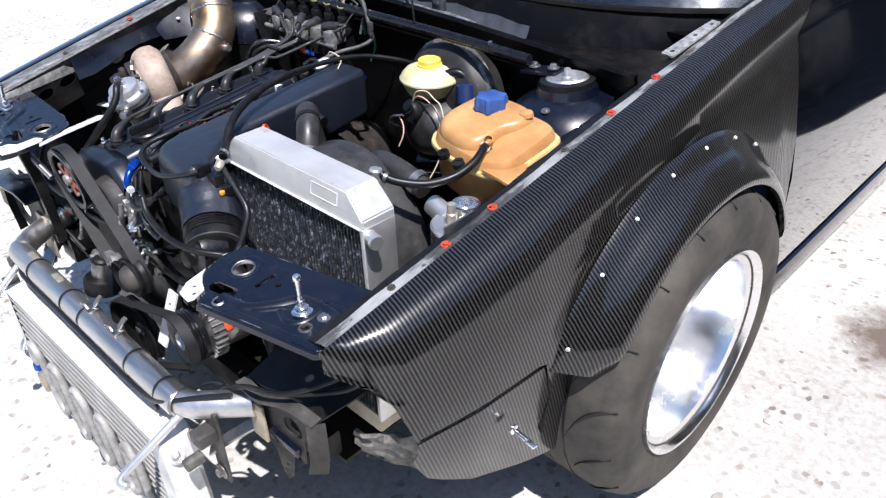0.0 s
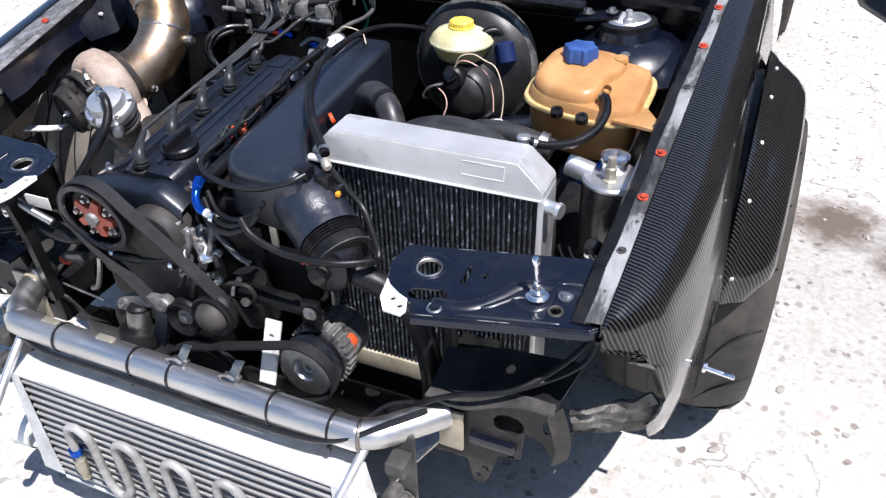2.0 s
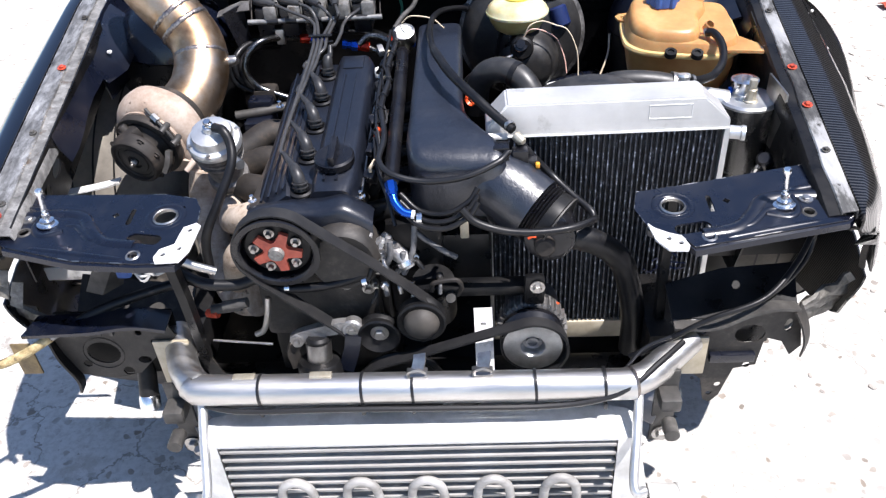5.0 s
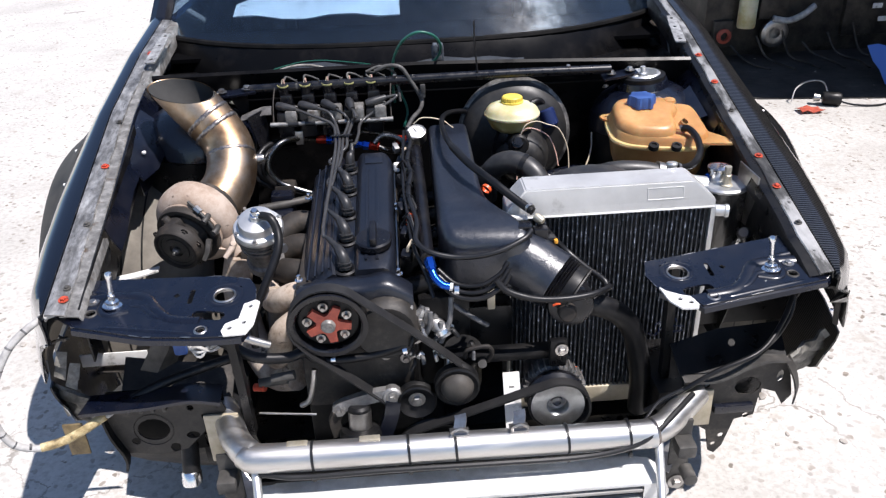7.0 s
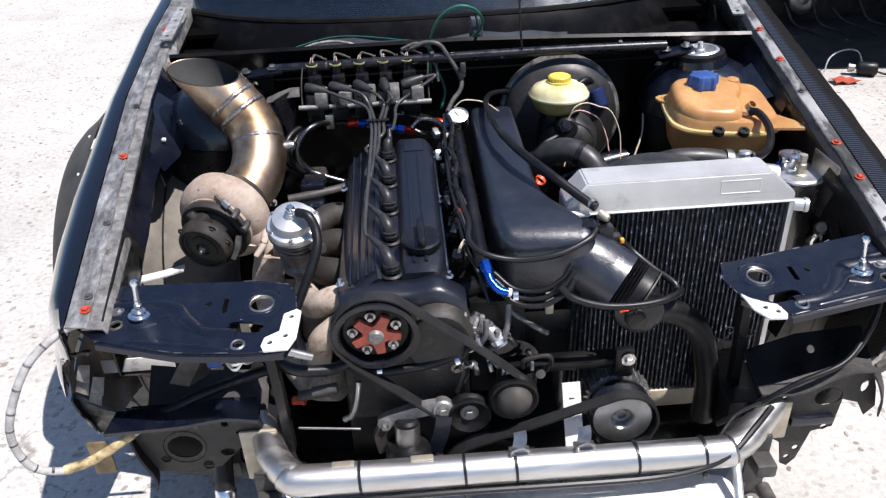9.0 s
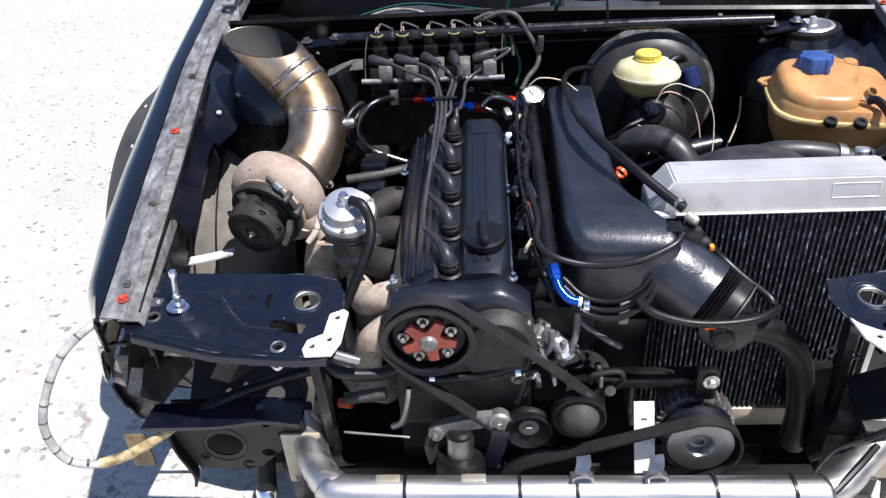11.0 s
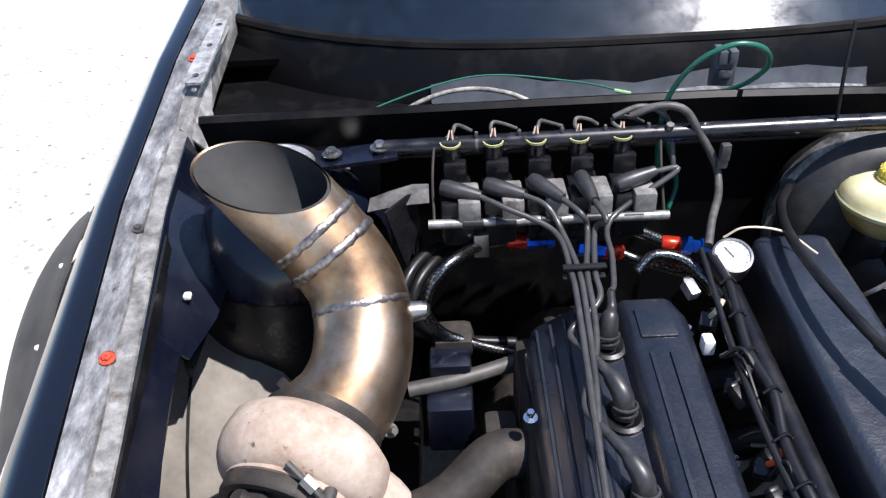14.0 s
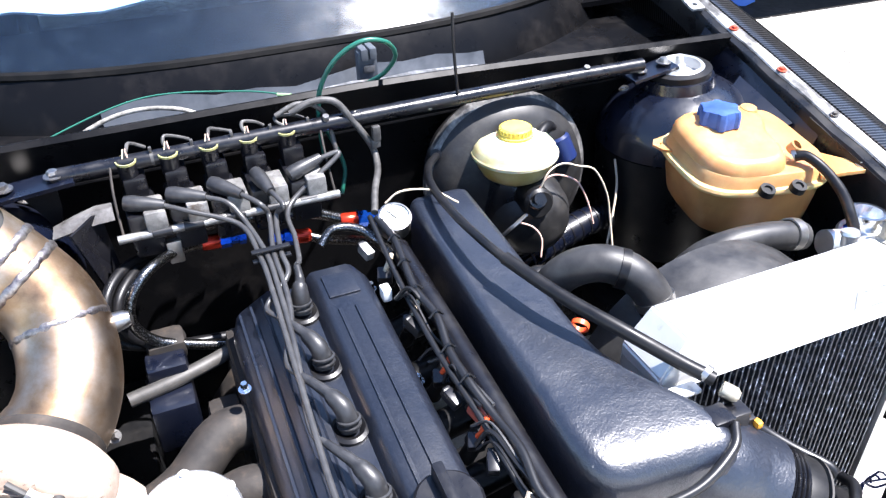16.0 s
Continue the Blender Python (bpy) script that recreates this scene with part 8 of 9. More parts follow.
part("top_tank", top_tank(), sheet_alloy, rad, "bare welded aluminium top tank")
part("bottom_tank", box((0.13, 0.462, 0.27), (0.512, 0.532, 0.312), 0.005), cream_plate, rad, "dull aluminium bottom tank")
part("weld", sweep([(0.128, 0.4605, 0.716), (0.512, 0.4605, 0.716)], 0.002, 6), pale_alloy, rad)
def on_face(x, z):
    return (x, 0.463 + (z - 0.73) * 0.19 - 0.0004, z)


frame_ = [on_face(0.385, 0.736), on_face(0.452, 0.736), on_face(0.452, 0.757), on_face(0.385, 0.757), on_face(0.385, 0.736)]
for a, b in zip(frame_, frame_[1:]):
    part("patch_weld", sweep([a, b], 0.0007, 5), pale_alloy, rad, "thin weld round a patch")
for x0, x1 in ((0.126, 0.133), (0.506, 0.516)):
    part("side_plate", box((x0, 0.462, 0.3), (x1, 0.53, 0.716), 0.002), alloy, rad, "aluminium side plate")
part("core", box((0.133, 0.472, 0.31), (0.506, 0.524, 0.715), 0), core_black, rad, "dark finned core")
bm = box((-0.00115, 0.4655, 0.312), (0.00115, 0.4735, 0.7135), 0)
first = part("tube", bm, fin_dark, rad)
first.location.x = 0.0
base_mesh = first.data
for k in range(43):
    x = 0.1375 + 0.00855 * k
    if k == 0:
        first.location.x = x
        continue
    o = new("tube", base_mesh)
    o.parent = rad
    o.location = (x, 0, 0)
part("outlet", lathe([(0, 0.03), (0.012, 0.03), (0.013, 0.024), (0.011, 0.022), (0.011, 0)], (0.513, 0.475, 0.702), (1, -0.3, 0), 16), alloy, rad, "aluminium outlet stub")
part("filler_neck", lathe([(0.0, 0.02), (0.01, 0.02), (0.0115, 0.016), (0.0095, 0.013), (0.0095, 0)], (0.455, 0.545, 0.752), (0, 0.2, 1), 14), alloy, rad)
# strip of swarf caught in the lower core
tagged(part("wire_tuft", bm_join(*[sweep([(0.42, 0.4, 0.5), (0.42 + 0.02 * math.cos(k), 0.395, 0.5 + 0.02 * math.sin(k * 1.7)), (0.42 + 0.035 * math.cos(k), 0.39, 0.502 + 0.012 * math.sin(k * 1.7))], 0.0015, 5, 2) for k in range(9)]), blue_dark), "frayed blue wire ends hanging by the radiator", "wire")

fan = thing("fan_shroud", (0.31, 0.58, 0.54), "round black plastic fan shroud behind the radiator", "fan shroud")
part("ring", lathe([(0.178, -0.035), (0.187, -0.035), (0.19, -0.03), (0.19, 0.045), (0.184, 0.05), (0.176, 0.048), (0.176, -0.03)], (0.315, 0.58, 0.555), (0, 1, 0), 56, closed=True), dusty_rubber, fan)
part("motor", lathe([(0, 0.05), (0.045, 0.05), (0.05, 0.04), (0.05, -0.02), (0, -0.02)], (0.315, 0.58, 0.555), (0, 1, 0), 28), matte_black, fan)
for k in range(8):
    m = aim((0.315, 0.575, 0.555), (0, 1, 0)) @ Matrix.Rotation(2 * math.pi * k / 8, 4, "Z")
    part("blade", thicken(loft([[m @ Vector((0.045, -0.02, -0.01)), m @ Vector((0.045, 0.02, 0.01))], [m @ Vector((0.11, -0.03, -0.008)), m @ Vector((0.11, 0.025, 0.012))], [m @ Vector((0.172, -0.035, -0.006)), m @ Vector((0.172, 0.03, 0.01))]]), 0.003), matte_black, fan)

elb = thing("coolant_elbow", (0.17, 0.62, 0.7), "fat black rubber coolant elbow behind the radiator", "hose")
part("hose", sweep([(0.112, 0.68, 0.66), (0.116, 0.668, 0.71), (0.134, 0.652, 0.744), (0.164, 0.632, 0.757), (0.192, 0.61, 0.748), (0.21, 0.592, 0.724), (0.218, 0.578, 0.69)], 0.0225, 22), dusty_rubber, elb)
for i, (p, ax) in enumerate((((0.2125, 0.589, 0.717), (0.25, -0.4, -0.88)), ((0.182, 0.618, 0.753), (0.8, -0.55, -0.2)))):
    part("clamp", lathe([(0.0226, -0.005), (0.0244, -0.005), (0.0244, 0.005), (0.0226, 0.005)], p, ax, 28, closed=True), steel if i == 0 else rubber, elb)
hose("heater_elbow", [(0.102, 0.72, 0.68), (0.1, 0.7, 0.7), (0.11, 0.69, 0.715), (0.13, 0.69, 0.71)], 0.014, rubber, "small black hose beside the coolant elbow", seg=16)
SLEEVE = [(0.19, 0.9, 0.562), (0.25, 0.925, 0.57), (0.31, 0.94, 0.577), (0.36, 0.95, 0.582), (0.4, 0.955, 0.582)]
sleeve = thing("brake_sleeve", (0.3, 0.93, 0.55), "taped blue-black pipe below the brake cylinder", "pipe")
part("tube", sweep(SLEEVE, 0.024, 20), panel_paint, sleeve)
line = curve_pts(SLEEVE, 8)
for k in range(4, len(line) - 2, 3):
    part("tape_edge", lathe([(0.0238, -0.002), (0.0249, -0.0015), (0.0249, 0.0015), (0.0238, 0.002)], line[k], line[k + 1] - line[k], 24), satin_black, sleeve)
for k, w in ((11, 0.011), (13, 0.007)):
    d = (line[k + 1] - line[k]).normalized()
    m = aim(line[k], d)
    part("torn_patch", thicken(loft([[m @ Vector((0.0253 * math.cos(a), 0.0253 * math.sin(a), h + 0.003 * math.sin(9 * a))) for a in (b0 + 0.0, b0 + 0.2, b0 + 0.4)] for b0 in (1.9,) for h in (-w, 0.0, w)]), 0.001), white_plastic, sleeve, "torn white patch of the tape")
hose("return_hose", [(0.31, 0.66, 0.68), (0.335, 0.65, 0.708), (0.375, 0.64, 0.722), (0.43, 0.635, 0.72), (0.48, 0.632, 0.708)], 0.019, dusty_rubber, "black rubber hose behind the radiator tank", seg=18)
tagged(part("hose_clamp", lathe([(0.0195, -0.007), (0.022, -0.007), (0.022, 0.007), (0.0195, 0.007)], (0.462, 0.634, 0.714), (1, 0, -0.25), 24, closed=True), steel), "steel worm clamp on the return hose", "clamp")

# header can beside the radiator
CC = Vector((0.588, 0.606, 0.0))
can = thing("catch_can", (0.588, 0.598, 0.55), "dark cylindrical swirl can with a bare aluminium lid and filler neck", "catch can")
part("can", lathe([(0, 0.552), (0.046, 0.552), (0.049, 0.556), (0.049, 0.688), (0, 0.688)], CC, (0, 0, 1), 44), can_alloy, can, "dark grey can body")
part("lid", lathe([(0, 0.689), (0.0495, 0.689), (0.0495, 0.693), (0.046, 0.697), (0.0, 0.699)], CC, (0, 0, 1), 44), alloy, can, "bare aluminium lid")
part("neck", lathe([(0.02, 0.695), (0.0215, 0.7), (0.0215, 0.716), (0.024, 0.718), (0.024, 0.723), (0.0195, 0.723), (0.0185, 0.712), (0.016, 0.706), (0, 0.706)], CC + Vector((-0.004, 0.018, 0)), (0.0, 0, 1), 28), bright, can, "polished filler neck")
part("vent", lathe([(0, 0.695), (0.012, 0.695), (0.013, 0.7), (0.009, 0.702), (0.009, 0.72), (0.007, 0.722), (0.007, 0.738), (0, 0.738)], CC + Vector((-0.002, -0.018, 0)), (0, 0, 1), 8), zinc, can, "brass vent fitting")
part("blue_plug", lathe([(0, 0), (0.007, 0), (0.007, 0.006), (0.004, 0.007), (0.004, 0.01), (0, 0.01)], (0.562, 0.628, 0.697), (0, 0.2, 1), 12), blue_ano, can, "blue anodised plug")
part("blue_plug", lathe([(0, 0), (0.01, 0), (0.01, 0.014), (0, 0.016)], (0.542, 0.62, 0.67), (-1, 0.3, 0.2), 12), blue_ano, can, "blue anodised plug")
part("inlet", lathe([(0, -0.01), (0.018, -0.01), (0.018, 0.035), (0, 0.035)], (0.545, 0.615, 0.69), (-1, 0.15, 0.15), 18), alloy, can)
hose("tank_hose", [(0.535, 0.722, 0.772), (0.545, 0.71, 0.775), (0.552, 0.68, 0.765), (0.545, 0.64, 0.752), (0.52, 0.6, 0.745), (0.485, 0.565, 0.752), (0.46, 0.552, 0.762)], 0.0072, rubber, "black hose between tank and radiator")
for p, ax in (((0.47, 0.556, 0.757), (-1, -0.4, 0.3)), ((0.537, 0.724, 0.772), (0.6, -0.5, 0.5))):
    tagged(part("spring_clip", lathe([(0.0074, -0.003), (0.0092, -0.003), (0.0092, 0.003), (0.0074, 0.003)], p, ax, 16, closed=True), steel), "small steel clip on the tank hose", "clip", "tank hose clips")
side = thing("side_bracket", (0.627, 0.56, 0.6), "bare metal bracket and black solenoids beside the can", "bracket")
part("plate", box((0.622, 0.53, 0.62), (0.626, 0.62, 0.735), 0.002, None), steel, side, "bare metal plate")
for k, (y, z) in enumerate(((0.5, 0.62), (0.47, 0.59), (0.44, 0.6), (0.52, 0.58))):
    part("solenoid", lathe([(0, 0), (0.013, 0), (0.013, 0.03), (0.009, 0.034), (0, 0.034)], (0.6, y, z), (-0.4, -0.5, 0.7), 14), satin_black if k != 1 else blue_ano, side)
for k in range(3):
    part("pipe_clip", sweep([(0.585, 0.5 - 0.03 * k, 0.6), (0.58, 0.49 - 0.03 * k, 0.62), (0.59, 0.485 - 0.03 * k, 0.635)], 0.004, 6), bright, side)

# ---- expansion tank ----
tank = thing("expansion_tank", (0.5, 0.78, 0.64), "amber plastic coolant tank with a blue cap", "expansion tank")
SEAM = [(0.392, 0.765), (0.4, 0.735), (0.43, 0.712), (0.5, 0.695), (0.56, 0.69), (0.6, 0.715), (0.606, 0.77), (0.606, 0.835), (0.585, 0.86), (0.5, 0.872), (0.43, 0.868), (0.4, 0.84)]


def round_loop(loop, n=3):
    """A closed smooth loop through points."""
    p = [Vector((x, y, 0)) for x, y in loop]
    out = []
    for i in range(len(p)):
        a, b, c, d = p[i - 1], p[i], p[(i + 1) % len(p)], p[(i + 2) % len(p)]
        for k in range(n):
            t = k / n
            q = 0.5 * (2 * b + (c - a) * t + (2 * a - 5 * b + 4 * c - d) * t * t + (3 * b - a - 3 * c + d) * t ** 3)
            out.append((q.x, q.y))
    return out


def shells(loop, levels, slope=(0.06, 0.12)):
    """Stacked, scaled copies of a loop: (scale, height)."""
    cx, cy = sum(x for x, y in loop) / len(loop), sum(y for x, y in loop) / len(loop)
    rows = [[(cx + (x - cx) * s, cy + (y - cy) * s, z + slope[0] * (x - cx) + slope[1] * (y - cy)) for x, y in loop] for s, z in levels]
    bm = loft(rows, close=True)
    vs = bm.verts[:]
    n = len(loop)
    bm.faces.new(vs[-n:])
    bm.faces.new(vs[:n][::-1])
    return bm


loop = round_loop(SEAM)
part("upper_shell", shells(loop, [(0.95, 0.752), (0.93, 0.757), (0.915, 0.765), (0.88, 0.771), (0.82, 0.773), (0.45, 0.774)], (0.0, 0.14)), tank_plastic, tank, "translucent amber upper half")
BLOCK = [(0.404, 0.765), (0.414, 0.738), (0.442, 0.718), (0.5, 0.708), (0.526, 0.73), (0.533, 0.775), (0.552, 0.803), (0.554, 0.835), (0.53, 0.856), (0.47, 0.862), (0.424, 0.855), (0.408, 0.82)]
part("raised_block", shells(round_loop(BLOCK), [(1.0, 0.764), (0.985, 0.776), (0.95, 0.785), (0.88, 0.791), (0.8, 0.793), (0.45, 0.794)], (0.0, 0.14)), tank_plastic, tank, "raised filler half of the tank")
part("seam_flange", shells(loop, [(0.95, 0.744), (1.0, 0.745), (1.015, 0.749), (1.0, 0.753), (0.93, 0.7545)], (0.0, 0.14)), seam_plastic, tank, "pale amber moulded seam flange")
part("lower_shell", shells(loop, [(0.72, 0.672), (0.8, 0.675), (0.85, 0.684), (0.9, 0.715), (0.93, 0.752)], (0.0, 0.14)), tank_low, tank, "darker amber lower half")
part("ear", plate([(0.56, 0.69), (0.6, 0.684), (0.634, 0.677), (0.648, 0.684), (0.647, 0.7), (0.625, 0.722), (0.6, 0.765)], [ring2(0.636, 0.691, 0.005, 10)], 0.005, Matrix.Translation((0, 0, 0.75))), tank_plastic, tank, "mounting ear")
part("ear_bolt", bolt((0.636, 0.691, 0.75), (0, 0, 1), 0.006, 0.006), steel, tank)
part("ear", plate([(0.405, 0.82), (0.393, 0.83), (0.39, 0.85), (0.4, 0.862), (0.43, 0.868)], [ring2(0.403, 0.845, 0.004, 10)], 0.004, Matrix.Translation((0, 0, 0.764))), tank_plastic, tank, "mounting ear")
for x, y in ((0.467, 0.694), (0.512, 0.684)):
    part("lug", lathe([(0.0, 0.001), (0.005, 0.001), (0.006, 0.004), (0.0105, 0.004), (0.011, 0), (0.011, -0.006)], (x, y, 0.748), (0, -0.35, 1), 16), matte_black, tank, "dark rubber lug")
part("spout", lathe([(0.008, 0), (0.0085, 0.012), (0.007, 0.014)], (0.537, 0.735, 0.775), (0.3, -0.5, 0.8), 14), tank_plastic, tank)
part("boss", lathe([(0.014, 0), (0.012, 0.006), (0.006, 0.008), (0, 0.008)], (0.54, 0.83, 0.796), (0, -0.1, 1), 16), tank_plastic, tank)
part("neck", lathe([(0.03, -0.012), (0.027, 0.0), (0.025, 0.006), (0.022, 0.008)], (0.472, 0.815, 0.79), (0, -0.1, 1), 28), tank_plastic, tank, "filler neck")
cap = bmesh.new()
prof = []
for r, z in ((0.0285, 0), (0.0285, 0.016), (0.026, 0.024), (0.016, 0.026), (0.0, 0.026)):
    prof.append((r, z))
rows = []
for r, z in prof[:-1]:
    rows.append([Vector((0.472 + r * (0.94 + 0.17 * max(0, math.cos(6 * a)) ** 0.5) * math.cos(a), 0.815 + r * (0.94 + 0.17 * max(0, math.cos(6 * a)) ** 0.5) * math.sin(a), 0.796 + z)) for a in [2 * math.pi * k / 48 for k in range(48)]])
cap.free()
bm = loft(rows, close=True)
bm.faces.new(bm.verts[:][-48:])
part("cap", bm, blue_plastic, tank, "dark blue lobed screw cap", 30)

# ---- brake booster, cylinder and reservoir ----
brake = thing("brake_booster", (0.21, 0.98, 0.6), "round black brake booster on the firewall", "brake booster")
part("drum", lathe([(0, 0.06), (0.05, 0.06), (0.07, 0.052), (0.1, 0.045), (0.12, 0.034), (0.128, 0.016), (0.133, 0.012), (0.133, 0.002), (0.128, -0.002), (0.12, -0.04), (0.05, -0.045)], (0.215, 0.985, 0.69), (-0.05, -1, 0.12), 48), dusty_drum, brake, "dusty black booster drum")
part("drum_nose", lathe([(0, 0.125), (0.03, 0.122), (0.048, 0.113), (0.06, 0.092), (0.066, 0.06), (0.078, 0.038), (0.1, 0.03)], (0.225, 0.985, 0.65), (-0.03, -1, 0.06), 40), dusty_drum, brake, "dusty black domed front of the booster")
part("drum_rim", lathe([(0.126, 0.018), (0.1355, 0.014), (0.1355, 0.001), (0.126, -0.003)], (0.215, 0.985, 0.69), (-0.05, -1, 0.12), 48), dark_rail, brake, "scuffed crimped rim")
part("master_cylinder", lathe([(0, 0.13), (0.02, 0.13), (0.024, 0.125), (0.024, 0.1), (0.03, 0.09), (0.04, 0.07), (0.04, 0.05)], (0.215, 0.985, 0.69), (-0.05, -1, 0.1), 24), matte_black, brake, "black master cylinder")
part("reservoir_seat", lathe([(0, -0.13), (0.05, -0.13), (0.056, -0.1), (0.05, -0.05), (0.042, -0.01), (0.036, 0.0), (0, 0.0)], (0.206, 0.925, 0.722), (0, -0.15, 1), 30), satin_black, brake, "black cylinder head below the reservoir")
part("level_sensor", lathe([(0, 0.018), (0.009, 0.018), (0.009, 0.012), (0.014, 0.012), (0.017, 0.008), (0.017, 0)], (0.206, 0.868, 0.708), (0, -0.9, 0.45), 20), satin_black, brake, "round black sensor cap")
part("brake_pipe", sweep([(0.19, 0.86, 0.69), (0.16, 0.85, 0.68), (0.14, 0.87, 0.65), (0.13, 0.93, 0.62), (0.14, 1.0, 0.6)], 0.003, 6), steel, brake)
res = thing("brake_reservoir", (0.203, 0.93, 0.72), "yellowed round brake fluid reservoir with a yellow cap", "brake reservoir")
RC = Vector((0.203, 0.928, 0.0))
part("bowl", lathe([(0, 0.716), (0.036, 0.718), (0.048, 0.726), (0.057, 0.742), (0.0605, 0.752), (0.062, 0.754)], RC, (0, 0, 1), 44), fluid_plastic, res, "amber-stained lower bowl")
part("shell", lathe([(0.062, 0.753), (0.0648, 0.755), (0.0648, 0.759), (0.062, 0.762), (0.0605, 0.767), (0.052, 0.776), (0.036, 0.782), (0.024, 0.784), (0, 0.784)], RC, (0, 0, 1), 44), cream_plastic, res, "yellowed white upper shell")
part("cap", lathe([(0.026, 0.782), (0.0265, 0.787), (0.0232, 0.788), (0.0228, 0.796), (0.021, 0.798), (0.0, 0.799)], RC, (0, 0, 1), 32), yellow_plastic, res, "yellow screw cap")
for k in range(24):
    a = 2 * math.pi * k / 24
    part("grip_rib", box((-0.0008, -0.001, 0), (0.0012, 0.001, 0.008), 0, Matrix.Translation(RC + Vector((0.023 * math.cos(a), 0.023 * math.sin(a), 0.788))) @ Matrix.Rotation(a, 4, "Z")), yellow_plastic, res)
for dz, mat, lab in ((0, pink_wire, "pale pink sensor wire"), (0.006, tan_wire, "tan sensor wire")):
    hose("sensor_wire", [(0.212, 0.865, 0.722), (0.225, 0.865, 0.742 + dz), (0.25, 0.87, 0.748 + dz), (0.275, 0.865, 0.735 + dz * 2), (0.3, 0.86, 0.725 + dz * 2), (0.318, 0.85, 0.7), (0.322, 0.84, 0.66), (0.318, 0.82, 0.62), (0.31, 0.8, 0.59)] if dz else [(0.21, 0.865, 0.722), (0.225, 0.868, 0.738), (0.25, 0.87, 0.735), (0.28, 0.87, 0.715), (0.295, 0.86, 0.68), (0.3, 0.85, 0.65)], 0.0014, mat, lab + " from the brake reservoir", "wire", "sensor wires")
hose("loose_wire", [(0.175, 0.86, 0.68), (0.195, 0.85, 0.672), (0.205, 0.84, 0.655), (0.2, 0.83, 0.63)], 0.0015, pink_wire, "loose pink wire below the cylinder", "wire")
hose("firewall_wire", [(0.4, 0.95, 0.69), (0.395, 0.93, 0.65), (0.37, 0.9, 0.6), (0.35, 0.88, 0.56)], 0.002, tan_wire, "thin pale wire down the firewall", "wire")
hose("servo_hose", [(0.24, 0.93, 0.77), (0.27, 0.95, 0.775), (0.3, 0.96, 0.74), (0.315, 0.95, 0.7)], 0.009, rubber, "black servo hose beside the reservoir")
tagged(part("blue_wrap", lathe([(0.016, 0), (0.02, 0.004), (0.02, 0.04), (0.016, 0.044)], (0.285, 0.95, 0.755), (0.3, -0.3, -0.9), 16), blue_dark), "blue tape wrap on the servo hose", "tape")

# ---- front bar and intercooler ----
bar = thing("front_bar", (0.02, 0.2, 0.4), "bare steel tube bar across the nose with black cable ties", "tube bar")
part("tube", sweep([(-0.405, 0.31, 0.452), (-0.39, 0.27, 0.45), (-0.37, 0.225, 0.446), (-0.345, 0.195, 0.443), (-0.31, 0.184, 0.441), (0.0, 0.182, 0.438), (0.3, 0.181, 0.435), (0.335, 0.182, 0.435)], 0.0245, 28, 6), tube_steel, bar, "brushed stainless tube")
part("tube", sweep([(0.325, 0.182, 0.435), (0.36, 0.196, 0.436), (0.4, 0.23, 0.44), (0.44, 0.265, 0.444)], 0.0235, 28, 6), tube_steel, bar, "brushed stainless tube end")
part("tie_weld", lathe([(0.0245, -0.003), (0.0262, 0), (0.0245, 0.003)], (0.335, 0.183, 0.435), (1, 0.25, 0), 28), weld_bead, bar)
for x in (-0.237, -0.078, 0.0, 0.187, 0.292):
    part("cable_tie", lathe([(0.0246, -0.0022), (0.0262, -0.0022), (0.0262, 0.0022), (0.0246, 0.0022)], (x, 0.1825, 0.4385 - 0.008 * x), (1, 0.02 * math.sin(x * 40), 0.03), 28, closed=True), wire_black, bar, "black cable tie")
    part("tie_head", box((x - 0.003, 0.155, 0.408), (x + 0.003, 0.162, 0.418), 0.001), wire_black, bar)
for x in (0.005, 0.105):
    part("tab", sweep([(x, 0.19, 0.46), (x + 0.004, 0.198, 0.468), (x + 0.006, 0.204, 0.476), (x + 0.006, 0.212, 0.48)], 0, flat=(0.02, 0.003), n=4), steel, bar, "zinc-plated catch tab")
    part("tab_foot", box((x - 0.014, 0.178, 0.4615), (x + 0.018, 0.198, 0.465), 0.001), steel, bar)
    part("tab_hook", sweep([(x - 0.01, 0.18, 0.464), (x - 0.01, 0.178, 0.474), (x + 0.004, 0.178, 0.479), (x + 0.016, 0.179, 0.472)], 0.003, 6, 4), steel, bar)
for x0, x1 in ((-0.28, -0.245), (-0.16, -0.125)):
    part("weld_tab", box((x0, 0.182, 0.46), (x1, 0.195, 0.466), 0.002), zinc, bar)
part("loom_strip", sweep([(-0.39, 0.25, 0.425), (-0.36, 0.19, 0.42), (-0.3, 0.163, 0.42), (-0.24, 0.158, 0.418), (-0.12, 0.157, 0.42), (0.05, 0.156, 0.418), (0.2, 0.155, 0.418), (0.28, 0.156, 0.428), (0.33, 0.165, 0.446), (0.38, 0.2, 0.462), (0.42, 0.235, 0.468)], 0.0048, 8), wire_black, bar, "taped black loom tied to the bar")
